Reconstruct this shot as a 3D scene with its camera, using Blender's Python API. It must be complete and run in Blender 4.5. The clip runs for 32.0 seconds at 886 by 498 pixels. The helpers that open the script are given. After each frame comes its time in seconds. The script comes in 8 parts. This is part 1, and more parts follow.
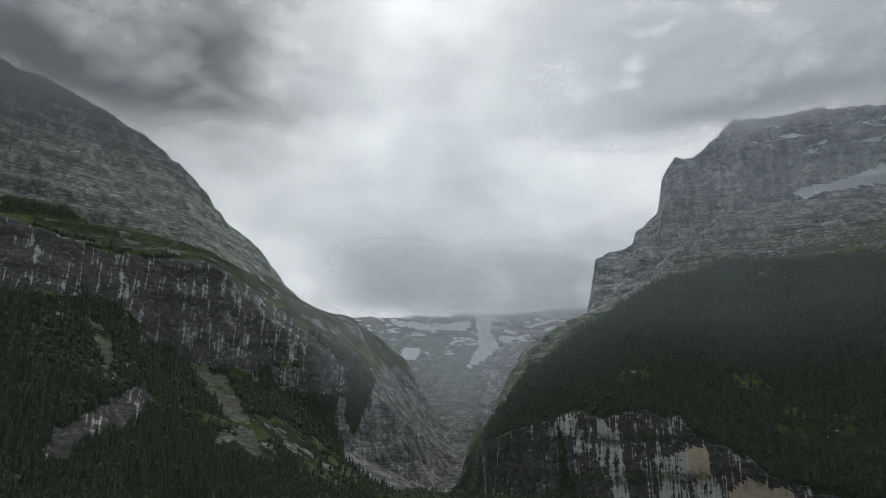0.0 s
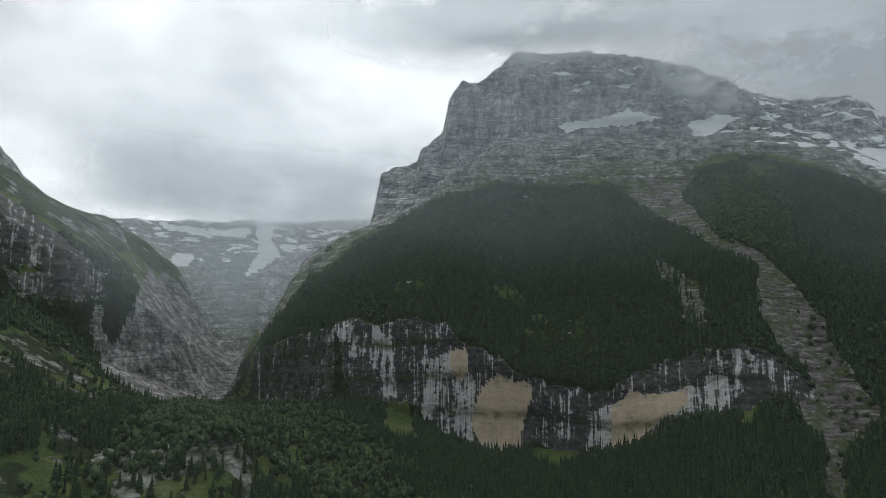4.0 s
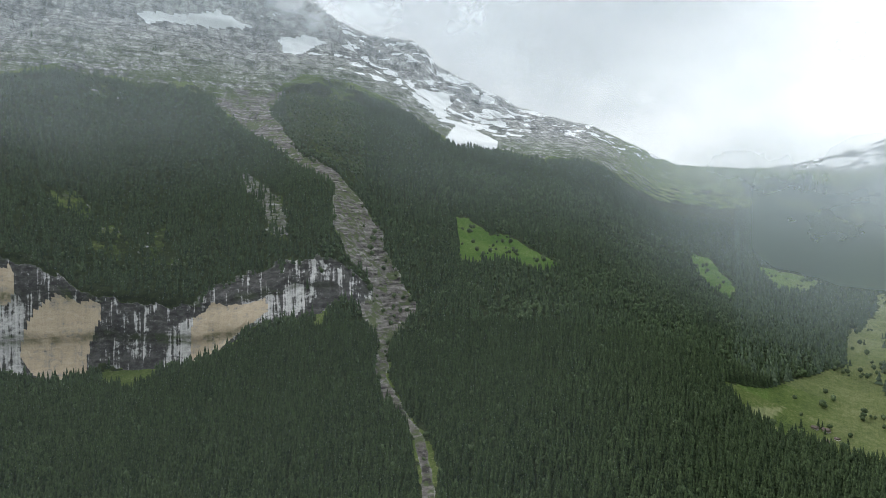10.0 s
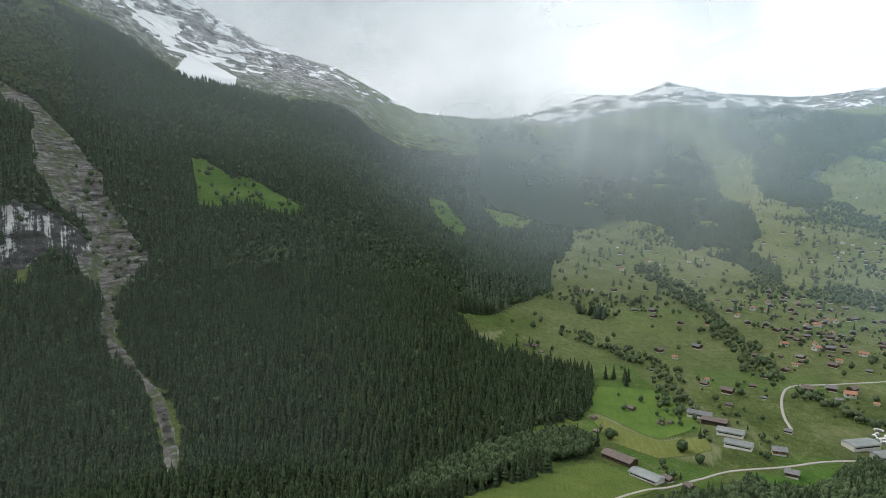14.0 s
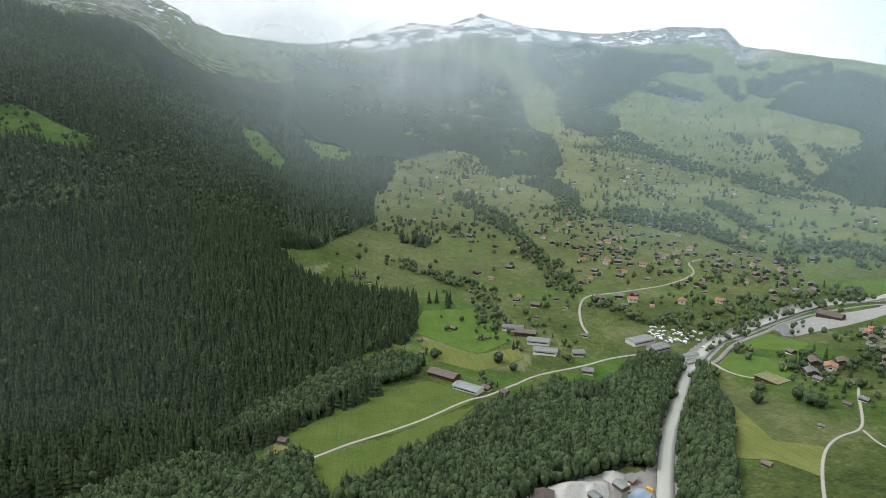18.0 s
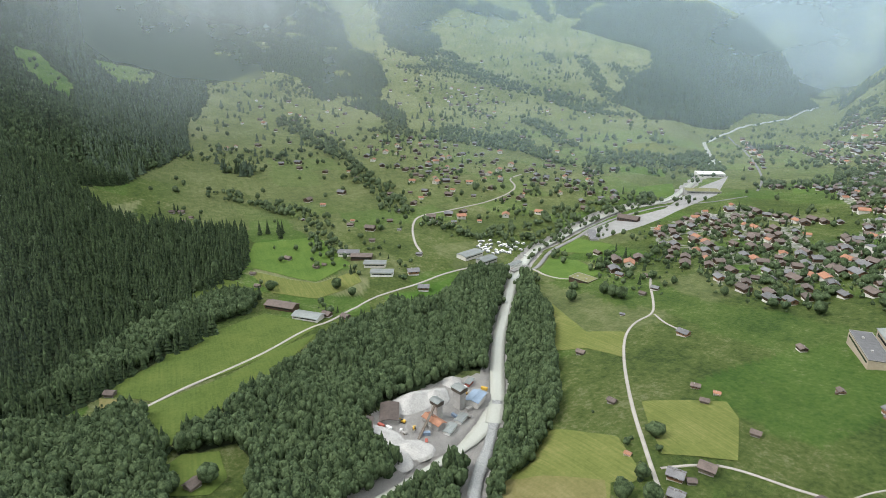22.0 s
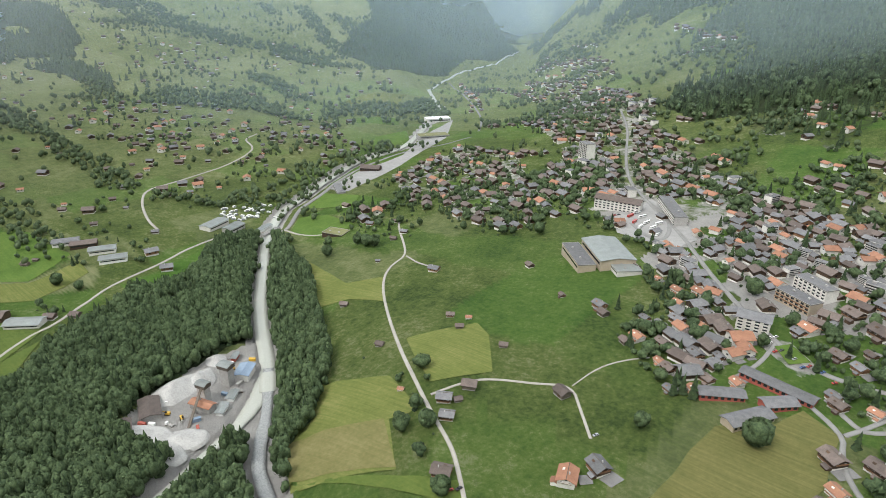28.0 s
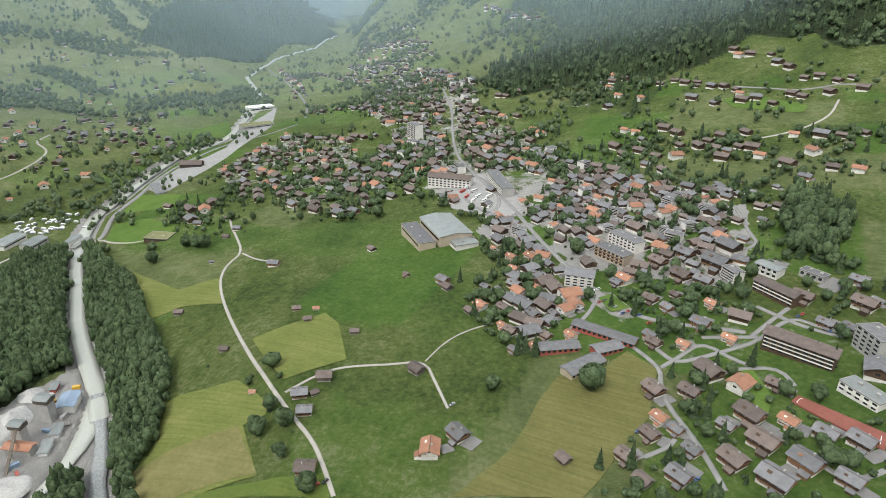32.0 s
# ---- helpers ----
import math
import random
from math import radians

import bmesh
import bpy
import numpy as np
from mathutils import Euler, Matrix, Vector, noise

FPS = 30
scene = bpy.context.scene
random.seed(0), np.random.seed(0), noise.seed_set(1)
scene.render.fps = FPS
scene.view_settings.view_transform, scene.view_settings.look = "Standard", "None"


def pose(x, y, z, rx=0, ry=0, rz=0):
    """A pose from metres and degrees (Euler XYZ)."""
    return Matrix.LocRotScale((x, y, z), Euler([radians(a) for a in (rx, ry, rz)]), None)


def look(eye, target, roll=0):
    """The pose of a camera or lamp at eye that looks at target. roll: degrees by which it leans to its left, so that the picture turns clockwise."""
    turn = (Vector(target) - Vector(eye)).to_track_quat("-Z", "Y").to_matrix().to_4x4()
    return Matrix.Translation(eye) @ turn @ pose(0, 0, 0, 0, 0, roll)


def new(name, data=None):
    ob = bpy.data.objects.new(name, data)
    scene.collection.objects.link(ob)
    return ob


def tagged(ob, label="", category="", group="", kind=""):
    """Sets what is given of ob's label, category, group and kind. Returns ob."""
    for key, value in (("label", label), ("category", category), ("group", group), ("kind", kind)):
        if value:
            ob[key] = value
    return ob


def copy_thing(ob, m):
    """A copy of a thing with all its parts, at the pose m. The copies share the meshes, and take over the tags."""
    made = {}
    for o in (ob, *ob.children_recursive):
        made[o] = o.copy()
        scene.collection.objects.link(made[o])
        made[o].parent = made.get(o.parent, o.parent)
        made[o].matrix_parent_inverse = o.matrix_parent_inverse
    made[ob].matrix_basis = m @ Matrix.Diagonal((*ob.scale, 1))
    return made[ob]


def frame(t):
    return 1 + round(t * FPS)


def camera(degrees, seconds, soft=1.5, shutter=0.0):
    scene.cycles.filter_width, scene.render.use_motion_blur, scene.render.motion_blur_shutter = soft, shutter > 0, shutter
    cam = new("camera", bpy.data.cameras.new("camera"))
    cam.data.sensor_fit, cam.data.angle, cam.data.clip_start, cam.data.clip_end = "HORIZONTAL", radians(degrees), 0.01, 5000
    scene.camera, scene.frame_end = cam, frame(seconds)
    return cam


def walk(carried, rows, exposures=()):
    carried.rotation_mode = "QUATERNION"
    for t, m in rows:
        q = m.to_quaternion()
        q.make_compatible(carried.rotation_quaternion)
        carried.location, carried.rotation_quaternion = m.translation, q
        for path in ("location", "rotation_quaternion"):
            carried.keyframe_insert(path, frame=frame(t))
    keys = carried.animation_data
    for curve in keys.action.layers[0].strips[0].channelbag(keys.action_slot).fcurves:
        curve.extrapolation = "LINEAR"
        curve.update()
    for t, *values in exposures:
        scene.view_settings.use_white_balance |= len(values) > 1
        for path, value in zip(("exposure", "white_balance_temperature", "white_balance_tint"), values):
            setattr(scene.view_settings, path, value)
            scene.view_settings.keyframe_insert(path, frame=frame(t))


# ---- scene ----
cam = camera(71.5, 32.0, soft=0.8)
EYE = 270.0
# seconds, degrees up, lean, turn: the camera hovers and pans to the right
ROWS = [
    (0.0, 15.99, -1.31, -0.37),
    (0.5, 14.93, -1.13, -2.71),
    (1.0, 13.9, -0.96, -5.1),
    (1.5, 12.84, -0.97, -7.44),
    (2.0, 11.79, -0.89, -9.72),
    (2.5, 10.76, -0.87, -11.98),
    (3.0, 9.74, -0.73, -14.27),
    (3.5, 8.84, -0.62, -16.69),
    (4.0, 7.99, -0.46, -20.41),
    (4.5, 7.12, -0.2, -24.66),
    (6.5, 3.96, 0.16, -35.83),
    (7.0, 3.36, 0.28, -38.33),
    (7.5, 2.82, 0.25, -41.03),
    (8.0, 2.32, 0.24, -44.06),
    (8.5, 1.81, 0.33, -47.44),
    (9.0, 1.26, 0.3, -50.88),
    (9.5, 0.64, 0.33, -54.29),
    (10.0, -0.05, 0.32, -57.61),
    (10.5, -0.74, 0.27, -60.88),
    (11.0, -1.35, 0.39, -64.13),
    (11.5, -1.92, 0.45, -67.44),
    (12.0, -2.48, 0.45, -70.69),
    (12.5, -3.14, 0.46, -73.43),
    (13.0, -3.9, 0.38, -75.96),
    (13.5, -4.65, 0.34, -78.47),
    (14.0, -5.41, 0.35, -80.88),
    (14.5, -6.15, 0.34, -83.2),
    (16.5, -9.06, 0.24, -91.72),
    (17.0, -9.9, 0.21, -93.64),
    (17.5, -10.86, 0.25, -95.46),
    (18.0, -11.83, 0.23, -97.32),
    (18.5, -12.75, 0.2, -99.44),
    (19.0, -13.63, 0.16, -101.59),
    (19.5, -14.43, 0.09, -103.71),
    (20.0, -15.25, 0.02, -105.87),
    (20.5, -16.15, -0.0, -107.76),
    (21.0, -17.06, -0.08, -109.6),
    (21.5, -17.97, -0.11, -111.39),
    (22.0, -18.89, -0.13, -113.2),
    (22.5, -19.79, -0.17, -115.01),
    (23.0, -20.58, -0.22, -116.79),
    (23.5, -21.25, -0.28, -118.7),
    (24.0, -21.81, -0.27, -120.99),
    (24.5, -22.4, -0.28, -123.39),
    (25.0, -22.96, -0.3, -125.54),
    (25.5, -22.97, -0.33, -127.29),
    (27.5, -22.86, -0.39, -135.43),
    (28.0, -22.84, -0.46, -137.39),
    (28.5, -23.25, -0.5, -139.31),
    (29.0, -23.53, -0.53, -141.21),
    (29.5, -23.74, -0.57, -143.12),
    (30.0, -23.97, -0.59, -145.05),
    (30.5, -24.13, -0.63, -146.95),
    (31.0, -24.17, -0.63, -148.98),
    (31.5, -24.13, -0.63, -151.17),
    (32.0, -24.12, -0.66, -153.31),
]
EXPOSURES = [(0.0, 0.26), (2.0, 0.45), (4.0, 0.68), (6.5, 1.25), (9.0, 1.78), (12.0, 1.55), (14.0, 1.5), (17.0, 1.56), (20.0, 2.05), (25.0, 2.0), (32.0, 1.95)]
walk(cam, [(t, pose(0, 0, EYE, 90 + up, lean, turn)) for t, up, lean, turn in ROWS], EXPOSURES)

# ---- world and sun ----
def node(tree, kind, **values):
    n = tree.nodes.new(kind)
    for key, v in values.items():
        if key in n.inputs:
            n.inputs[key].default_value = v
        else:
            n.inputs[key.replace("_", " ")].default_value = v
    return n


def ramp(tree, source, stops, how="LINEAR"):
    n = tree.nodes.new("ShaderNodeValToRGB")
    n.color_ramp.interpolation = how
    while len(n.color_ramp.elements) < len(stops):
        n.color_ramp.elements.new(0.5)
    for e, (p, c) in zip(n.color_ramp.elements, stops):
        e.position = p
        e.color = (*c, 1) if len(c) == 3 else c
    tree.links.new(source, n.inputs["Fac"])
    return n.outputs["Color"]


def grey(v):
    return (v, v, v)


def mix(tree, fac, a, b, how="MIX"):
    n = tree.nodes.new("ShaderNodeMix")
    n.data_type, n.blend_type = "RGBA", how
    for value, sock in ((fac, n.inputs[0]), (a, n.inputs[6]), (b, n.inputs[7])):
        if isinstance(value, bpy.types.NodeSocket):
            tree.links.new(value, sock)
        elif isinstance(value, (int, float)):
            sock.default_value = value
        else:
            sock.default_value = (*value, 1)
    return n.outputs[2]


SUN_UP, SUN_AZ = 52.0, 8.0
world = bpy.data.worlds.new("world")
scene.world = world
world.use_nodes = True
wt = world.node_tree
wt.nodes.clear()
sky = wt.nodes.new("ShaderNodeTexSky")
sky.sky_type, sky.sun_disc = "NISHITA", False
sky.sun_elevation, sky.sun_rotation = radians(SUN_UP), radians(SUN_AZ)
clear = wt.nodes.new("ShaderNodeBackground")
clear.inputs["Strength"].default_value = 0.08
wt.links.new(sky.outputs[0], clear.inputs["Color"])
coord = wt.nodes.new("ShaderNodeTexCoord")
squash = wt.nodes.new("ShaderNodeMapping")
squash.inputs["Scale"].default_value = (1.0, 1.0, 1.6)
squash.inputs["Location"].default_value = (0.62, 0.2, 0.1)
wt.links.new(coord.outputs["Generated"], squash.inputs["Vector"])
broad = node(wt, "ShaderNodeTexNoise", Scale=2.1, Detail=9.0, Roughness=0.56, Distortion=0.15)
wt.links.new(squash.outputs[0], broad.inputs["Vector"])
# the cloud is thinnest, and brightest, round the hidden sun
toward = wt.nodes.new("ShaderNodeVectorMath")
toward.operation = "DOT_PRODUCT"
toward.inputs[1].default_value = (math.sin(radians(4)) * math.cos(radians(20)), math.cos(radians(4)) * math.cos(radians(20)), math.sin(radians(20)))
wt.links.new(coord.outputs["Generated"], toward.inputs[0])
glow = ramp(wt, toward.outputs["Value"], [(0.0, grey(0.46)), (0.5, grey(0.46)), (0.85, grey(0.64)), (1.0, grey(1.08))], "EASE")
west = wt.nodes.new("ShaderNodeVectorMath")
west.operation = "DOT_PRODUCT"
west.inputs[1].default_value = (math.sin(radians(112)) * math.cos(radians(9)), math.cos(radians(112)) * math.cos(radians(9)), math.sin(radians(9)))
wt.links.new(coord.outputs["Generated"], west.inputs[0])
glow = mix(wt, 1.0, glow, ramp(wt, west.outputs["Value"], [(0.9, grey(0.0)), (0.99, grey(0.3))]), "ADD")
bank = wt.nodes.new("ShaderNodeVectorMath")
bank.operation = "DOT_PRODUCT"
bank.inputs[1].default_value = (math.sin(radians(64)) * math.cos(radians(26)), math.cos(radians(64)) * math.cos(radians(26)), math.sin(radians(26)))
wt.links.new(coord.outputs["Generated"], bank.inputs[0])
glow = mix(wt, 1.0, glow, ramp(wt, bank.outputs["Value"], [(0.9, grey(1.0)), (0.985, grey(0.62))], "EASE"), "MULTIPLY")
lumps = ramp(wt, broad.outputs["Fac"], [(0.3, (0.41, 0.435, 0.455)), (0.44, (0.65, 0.685, 0.705)), (0.56, (0.89, 0.925, 0.94)), (0.7, (1.11, 1.14, 1.15))])
cloud_colour = mix(wt, 1.0, glow, lumps, "MULTIPLY")
clouds = wt.nodes.new("ShaderNodeBackground")
clouds.inputs["Strength"].default_value = 1.0
wt.links.new(cloud_colour, clouds.inputs["Color"])
blend = wt.nodes.new("ShaderNodeMixShader")
blend.inputs["Fac"].default_value = 0.94
wt.links.new(clear.outputs[0], blend.inputs[1])
wt.links.new(clouds.outputs[0], blend.inputs[2])
out = wt.nodes.new("ShaderNodeOutputWorld")
wt.links.new(blend.outputs[0], out.inputs["Surface"])

sun = new("sun", bpy.data.lights.new("sun", "SUN"))
sun.data.energy, sun.data.angle, sun.data.color = 0.7, radians(25), (1.0, 0.96, 0.9)
sun.matrix_basis = look((0, 0, 900), (-math.sin(radians(SUN_AZ)) * 900, -math.cos(radians(SUN_AZ)) * 900, 900 - 900 * math.tan(radians(SUN_UP))))

# ---- materials ----
def material(name):
    m = bpy.data.materials.new(name)
    m.use_nodes = True
    t = m.node_tree
    return m, t, t.nodes["Principled BSDF"]


def where(tree, scale):
    """World position scaled per axis, for patterns at real size."""
    g = tree.nodes.new("ShaderNodeNewGeometry")
    s = tree.nodes.new("ShaderNodeVectorMath")
    s.operation = "MULTIPLY"
    s.inputs[1].default_value = scale
    tree.links.new(g.outputs["Position"], s.inputs[0])
    return s.outputs[0]


def grain(tree, scale, detail=4.0, rough=0.55, distortion=0.0):
    n = node(tree, "ShaderNodeTexNoise", Scale=1.0, Detail=detail, Roughness=rough, Distortion=distortion)
    tree.links.new(where(tree, scale), n.inputs["Vector"])
    return n.outputs["Fac"]


def attribute(tree, name):
    a = tree.nodes.new("ShaderNodeAttribute")
    a.attribute_name = name
    return a.outputs["Fac"]


def ragged(tree, name, noise, amount=1.6, lo=0.42, hi=0.58):
    """A cover's mask with its rim broken up by noise."""
    a = tree.nodes.new("ShaderNodeMath")
    a.operation = "MULTIPLY_ADD"
    a.inputs[1].default_value, a.inputs[2].default_value = amount, -0.5 * amount
    tree.links.new(noise, a.inputs[0])
    b = tree.nodes.new("ShaderNodeMath")
    b.operation = "ADD"
    tree.links.new(a.outputs[0], b.inputs[0])
    tree.links.new(attribute(tree, name), b.inputs[1])
    return ramp(tree, b.outputs[0], [(lo, grey(0)), (hi, grey(1))])


def bumped(tree, bsdf, height, strength, distance):
    b = node(tree, "ShaderNodeBump", Strength=strength, Distance=distance)
    tree.links.new(height, b.inputs["Height"])
    tree.links.new(b.outputs[0], bsdf.inputs["Normal"])


def surface(name, dark, light, size=1.0, rough=0.85, bump=0.3, stains=8.0, metal=0.0, vary=0.0, squash=(1, 1, 1)):
    """A weathered surface: fine grain of that size in metres and broad stains."""
    m, t, p = material(name)
    fine = grain(t, tuple(q / size for q in squash))
    broad = grain(t, (1 / stains,) * 3, 3.0)
    both = mix(t, 0.45, fine, broad)
    c = ramp(t, both, [(0.3, dark), (0.7, light)])
    if vary:
        info = t.nodes.new("ShaderNodeObjectInfo")
        hsv = node(t, "ShaderNodeHueSaturation")
        mr = node(t, "ShaderNodeMapRange")
        mr.inputs[3].default_value, mr.inputs[4].default_value = 1 - vary, 1 + vary
        t.links.new(info.outputs["Random"], mr.inputs[0])
        t.links.new(mr.outputs[0], hsv.inputs["Value"])
        t.links.new(c, hsv.inputs["Color"])
        c = hsv.outputs[0]
    t.links.new(c, p.inputs["Base Color"])
    p.inputs["Roughness"].default_value, p.inputs["Metallic"].default_value = rough, metal
    if bump:
        bumped(t, p, fine, bump, size * 0.2)
    return m


def land():
    """Meadow, forest floor, limestone and snow, told apart by the cover of the ground."""
    m, t, p = material("land")
    blades, tufts, swards = grain(t, (0.9, 0.9, 0.9), 6.0, 0.65), grain(t, (1 / 14, 1 / 14, 1 / 14), 5.0, 0.6), grain(t, (1 / 90, 1 / 90, 1 / 90), 4.0)
    clumps = grain(t, (1 / 4, 1 / 4, 1 / 4), 4.0, 0.65)
    meadow = ramp(t, mix(t, 0.35, mix(t, 0.6, tufts, clumps), swards), [(0.39, (0.048, 0.084, 0.02)), (0.5, (0.104, 0.149, 0.036)), (0.61, (0.19, 0.216, 0.078))])
    meadow = mix(t, attribute(t, "bright"), meadow, ramp(t, mix(t, 0.4, swards, clumps), [(0.38, (0.064, 0.16, 0.022)), (0.62, (0.115, 0.235, 0.036))]))
    rows = grain(t, (0.02, 0.45, 0.02), 3.0)
    # cut hay; the same pale tone carries the sunlight painted on far pastures
    hay = ramp(t, mix(t, 0.5, rows, tufts), [(0.38, (0.2, 0.23, 0.105)), (0.62, (0.33, 0.335, 0.175))])
    meadow = mix(t, attribute(t, "mown"), meadow, hay)
    flowers = ramp(t, mix(t, 0.5, mix(t, 0.5, swards, tufts), mix(t, 0.5, clumps, blades)), [(0.545, grey(0)), (0.6, grey(0.6))])
    meadow = mix(t, flowers, meadow, (0.25, 0.27, 0.15))
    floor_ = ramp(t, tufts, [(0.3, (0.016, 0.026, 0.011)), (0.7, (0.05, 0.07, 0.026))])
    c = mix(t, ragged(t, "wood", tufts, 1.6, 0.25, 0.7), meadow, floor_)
    gravel = ramp(t, mix(t, 0.5, blades, tufts), [(0.3, (0.31, 0.3, 0.285)), (0.7, (0.54, 0.52, 0.495))])
    c = mix(t, ragged(t, "gravel", tufts, 1.0, 0.35, 0.6), c, gravel)
    # limestone: dark water streaks and white lime runs down the walls, ochre where slabs have fallen
    def runs_of(across, drop, bend, detail=6.0):
        """Noise drawn out down the fall line; across: repeats along the wall, drop: length in metres."""
        n = node(t, "ShaderNodeTexNoise", Scale=1.0, Detail=detail, Roughness=0.6, Distortion=bend)
        down = t.nodes.new("ShaderNodeCombineXYZ")
        height = t.nodes.new("ShaderNodeSeparateXYZ")
        wide = t.nodes.new("ShaderNodeMath")
        wide.operation = "MULTIPLY"
        wide.inputs[1].default_value = across
        t.links.new(attribute(t, "along"), wide.inputs[0])
        t.links.new(where(t, (1, 1, 1 / drop)), height.inputs[0])
        t.links.new(wide.outputs[0], down.inputs[0])
        t.links.new(height.outputs[2], down.inputs[2])
        t.links.new(down.outputs[0], n.inputs["Vector"])
        return n.outputs["Fac"]
    streak, threads = runs_of(1.1, 90.0, 0.9, 7.0), runs_of(2.6, 130.0, 0.55, 6.0)
    crag = grain(t, (1 / 15, 1 / 15, 1 / 10), 8.0, 0.68, 0.5)
    beds, lumps = grain(t, (1 / 220, 1 / 220, 1 / 13), 5.0, 0.6, 0.8), grain(t, (1 / 60, 1 / 60, 1 / 60), 6.0, 0.6)
    dark_rock = ramp(t, mix(t, 0.35, crag, beds), [(0.36, (0.022, 0.021, 0.021)), (0.5, (0.057, 0.056, 0.056)), (0.64, (0.125, 0.121, 0.118))])
    washed = ramp(t, mix(t, 0.4, crag, threads), [(0.36, (0.2, 0.198, 0.2)), (0.6, (0.56, 0.555, 0.55))])
    run_mask = mix(t, 0.42, mix(t, 0.45, streak, threads), mix(t, 0.45, lumps, crag))
    thin_runs = ramp(t, run_mask, [(0.53, grey(0)), (0.57, grey(1))])
    wide_runs = ramp(t, run_mask, [(0.46, grey(0)), (0.5, grey(1))])
    runs = mix(t, ragged(t, "washed", lumps, 0.8, 0.3, 0.7), thin_runs, wide_runs)
    wall = mix(t, runs, dark_rock, washed)
    pale = ramp(t, mix(t, 0.62, mix(t, 0.5, threads, beds), mix(t, 0.3, crag, lumps)), [(0.38, (0.07, 0.065, 0.062)), (0.43, (0.34, 0.31, 0.265)), (0.5, (0.46, 0.375, 0.27)), (0.66, (0.53, 0.46, 0.37))])
    wall = mix(t, ragged(t, "ochre", mix(t, 0.5, crag, threads), 2.0, 0.45, 0.56), wall, pale)
    flutes = grain(t, (1 / 34, 1 / 34, 1 / 190), 6.0, 0.62, 0.5)
    shelves = grain(t, (1 / 190, 1 / 190, 1 / 24), 5.0, 0.6, 1.6)
    slab = ramp(t, mix(t, 0.42, mix(t, 0.5, crag, flutes), mix(t, 0.6, shelves, lumps)), [(0.41, (0.062, 0.062, 0.064)), (0.47, (0.19, 0.189, 0.19)), (0.53, (0.38, 0.374, 0.366)), (0.6, (0.64, 0.63, 0.61))])
    # open joints and thin bedding lines cut the slabs
    cells = t.nodes.new("ShaderNodeTexVoronoi")
    cells.feature = "DISTANCE_TO_EDGE"
    cells.inputs["Scale"].default_value = 1.0
    wander = t.nodes.new("ShaderNodeVectorMath")
    wander.operation = "MULTIPLY_ADD"
    wander.inputs[1].default_value = (0.9, 0.9, 0.5)
    n = node(t, "ShaderNodeTexNoise", Scale=1.0, Detail=4.0, Roughness=0.6)
    t.links.new(where(t, (1 / 30, 1 / 30, 1 / 30)), n.inputs["Vector"])
    t.links.new(n.outputs["Color"], wander.inputs[0])
    t.links.new(where(t, (1 / 46, 1 / 46, 1 / 95)), wander.inputs[2])
    t.links.new(wander.outputs[0], cells.inputs["Vector"])
    joints = ramp(t, cells.outputs["Distance"], [(0.0, grey(0.3)), (0.05, grey(0.75)), (0.14, grey(1.0))])
    lines = ramp(t, grain(t, (1 / 150, 1 / 150, 1 / 6.5), 4.0, 0.7, 1.0), [(0.4, grey(0.38)), (0.48, grey(1.0)), (0.6, grey(1.25))])
    slab = mix(t, 0.85, slab, joints, "MULTIPLY")
    slab = mix(t, 0.8, slab, lines, "MULTIPLY")
    rock = mix(t, attribute(t, "wall"), slab, wall)
    # slanting slabs of the gully
    tilt = grain(t, (1 / 55, 1 / 70, 1 / 7), 6.0, 0.62, 0.9)
    slabs = ramp(t, mix(t, 0.35, tilt, crag), [(0.4, (0.03, 0.028, 0.027)), (0.46, (0.1, 0.091, 0.087)), (0.54, (0.17, 0.158, 0.15)), (0.63, (0.33, 0.315, 0.3))])
    slabs = mix(t, ramp(t, mix(t, 0.5, lumps, tufts), [(0.49, grey(0)), (0.55, grey(0.85))]), slabs, (0.07, 0.095, 0.035))
    rock = mix(t, attribute(t, "bed"), rock, slabs)
    ledge = ramp(t, mix(t, 0.5, beds, tufts), [(0.41, grey(0)), (0.52, grey(1))])
    turf = mix(t, 1.0, ledge, attribute(t, "turf"), "MULTIPLY")
    rock = mix(t, turf, rock, (0.06, 0.088, 0.028))
    c = mix(t, ragged(t, "rock", crag, 2.0, 0.4, 0.56), c, rock)
    drift = mix(t, 1.0, attribute(t, "snow"), grain(t, (1 / 130, 1 / 130, 1 / 48), 6.0, 0.56, 0.6), "ADD")
    c = mix(t, ramp(t, drift, [(0.985, grey(0)), (1.0, grey(1))]), c, (0.88, 0.9, 0.92))
    t.links.new(c, p.inputs["Base Color"])
    p.inputs["Roughness"].default_value = 0.95
    p.inputs["Specular IOR Level"].default_value = 0.2
    relief = mix(t, attribute(t, "rock"), mix(t, 0.92, crag, blades), mix(t, 0.3, crag, mix(t, 0.35, flutes, shelves)))
    bumped(t, p, relief, 0.9, 7.0)
    return m


def foliage(name, dark, light, size=2.5):
    m, t, p = material(name)
    g = t.nodes.new("ShaderNodeNewGeometry")
    fine = grain(t, (1 / size,) * 3, 5.0, 0.7)
    stands = grain(t, (1 / 70,) * 3, 3.0)
    mottle = ramp(t, fine, [(0.36, grey(0)), (0.64, grey(1))])
    own = mix(t, 0.5, g.outputs["Random Per Island"], attribute(t, "tint"))
    n = mix(t, 0.5, mottle, mix(t, 0.7, stands, own))
    c = ramp(t, n, [(0.18, dark), (0.82, light)])
    t.links.new(c, p.inputs["Base Color"])
    p.inputs["Roughness"].default_value = 0.8
    p.inputs["Specular IOR Level"].default_value = 0.15
    bumped(t, p, fine, 0.8, 0.6)
    return m


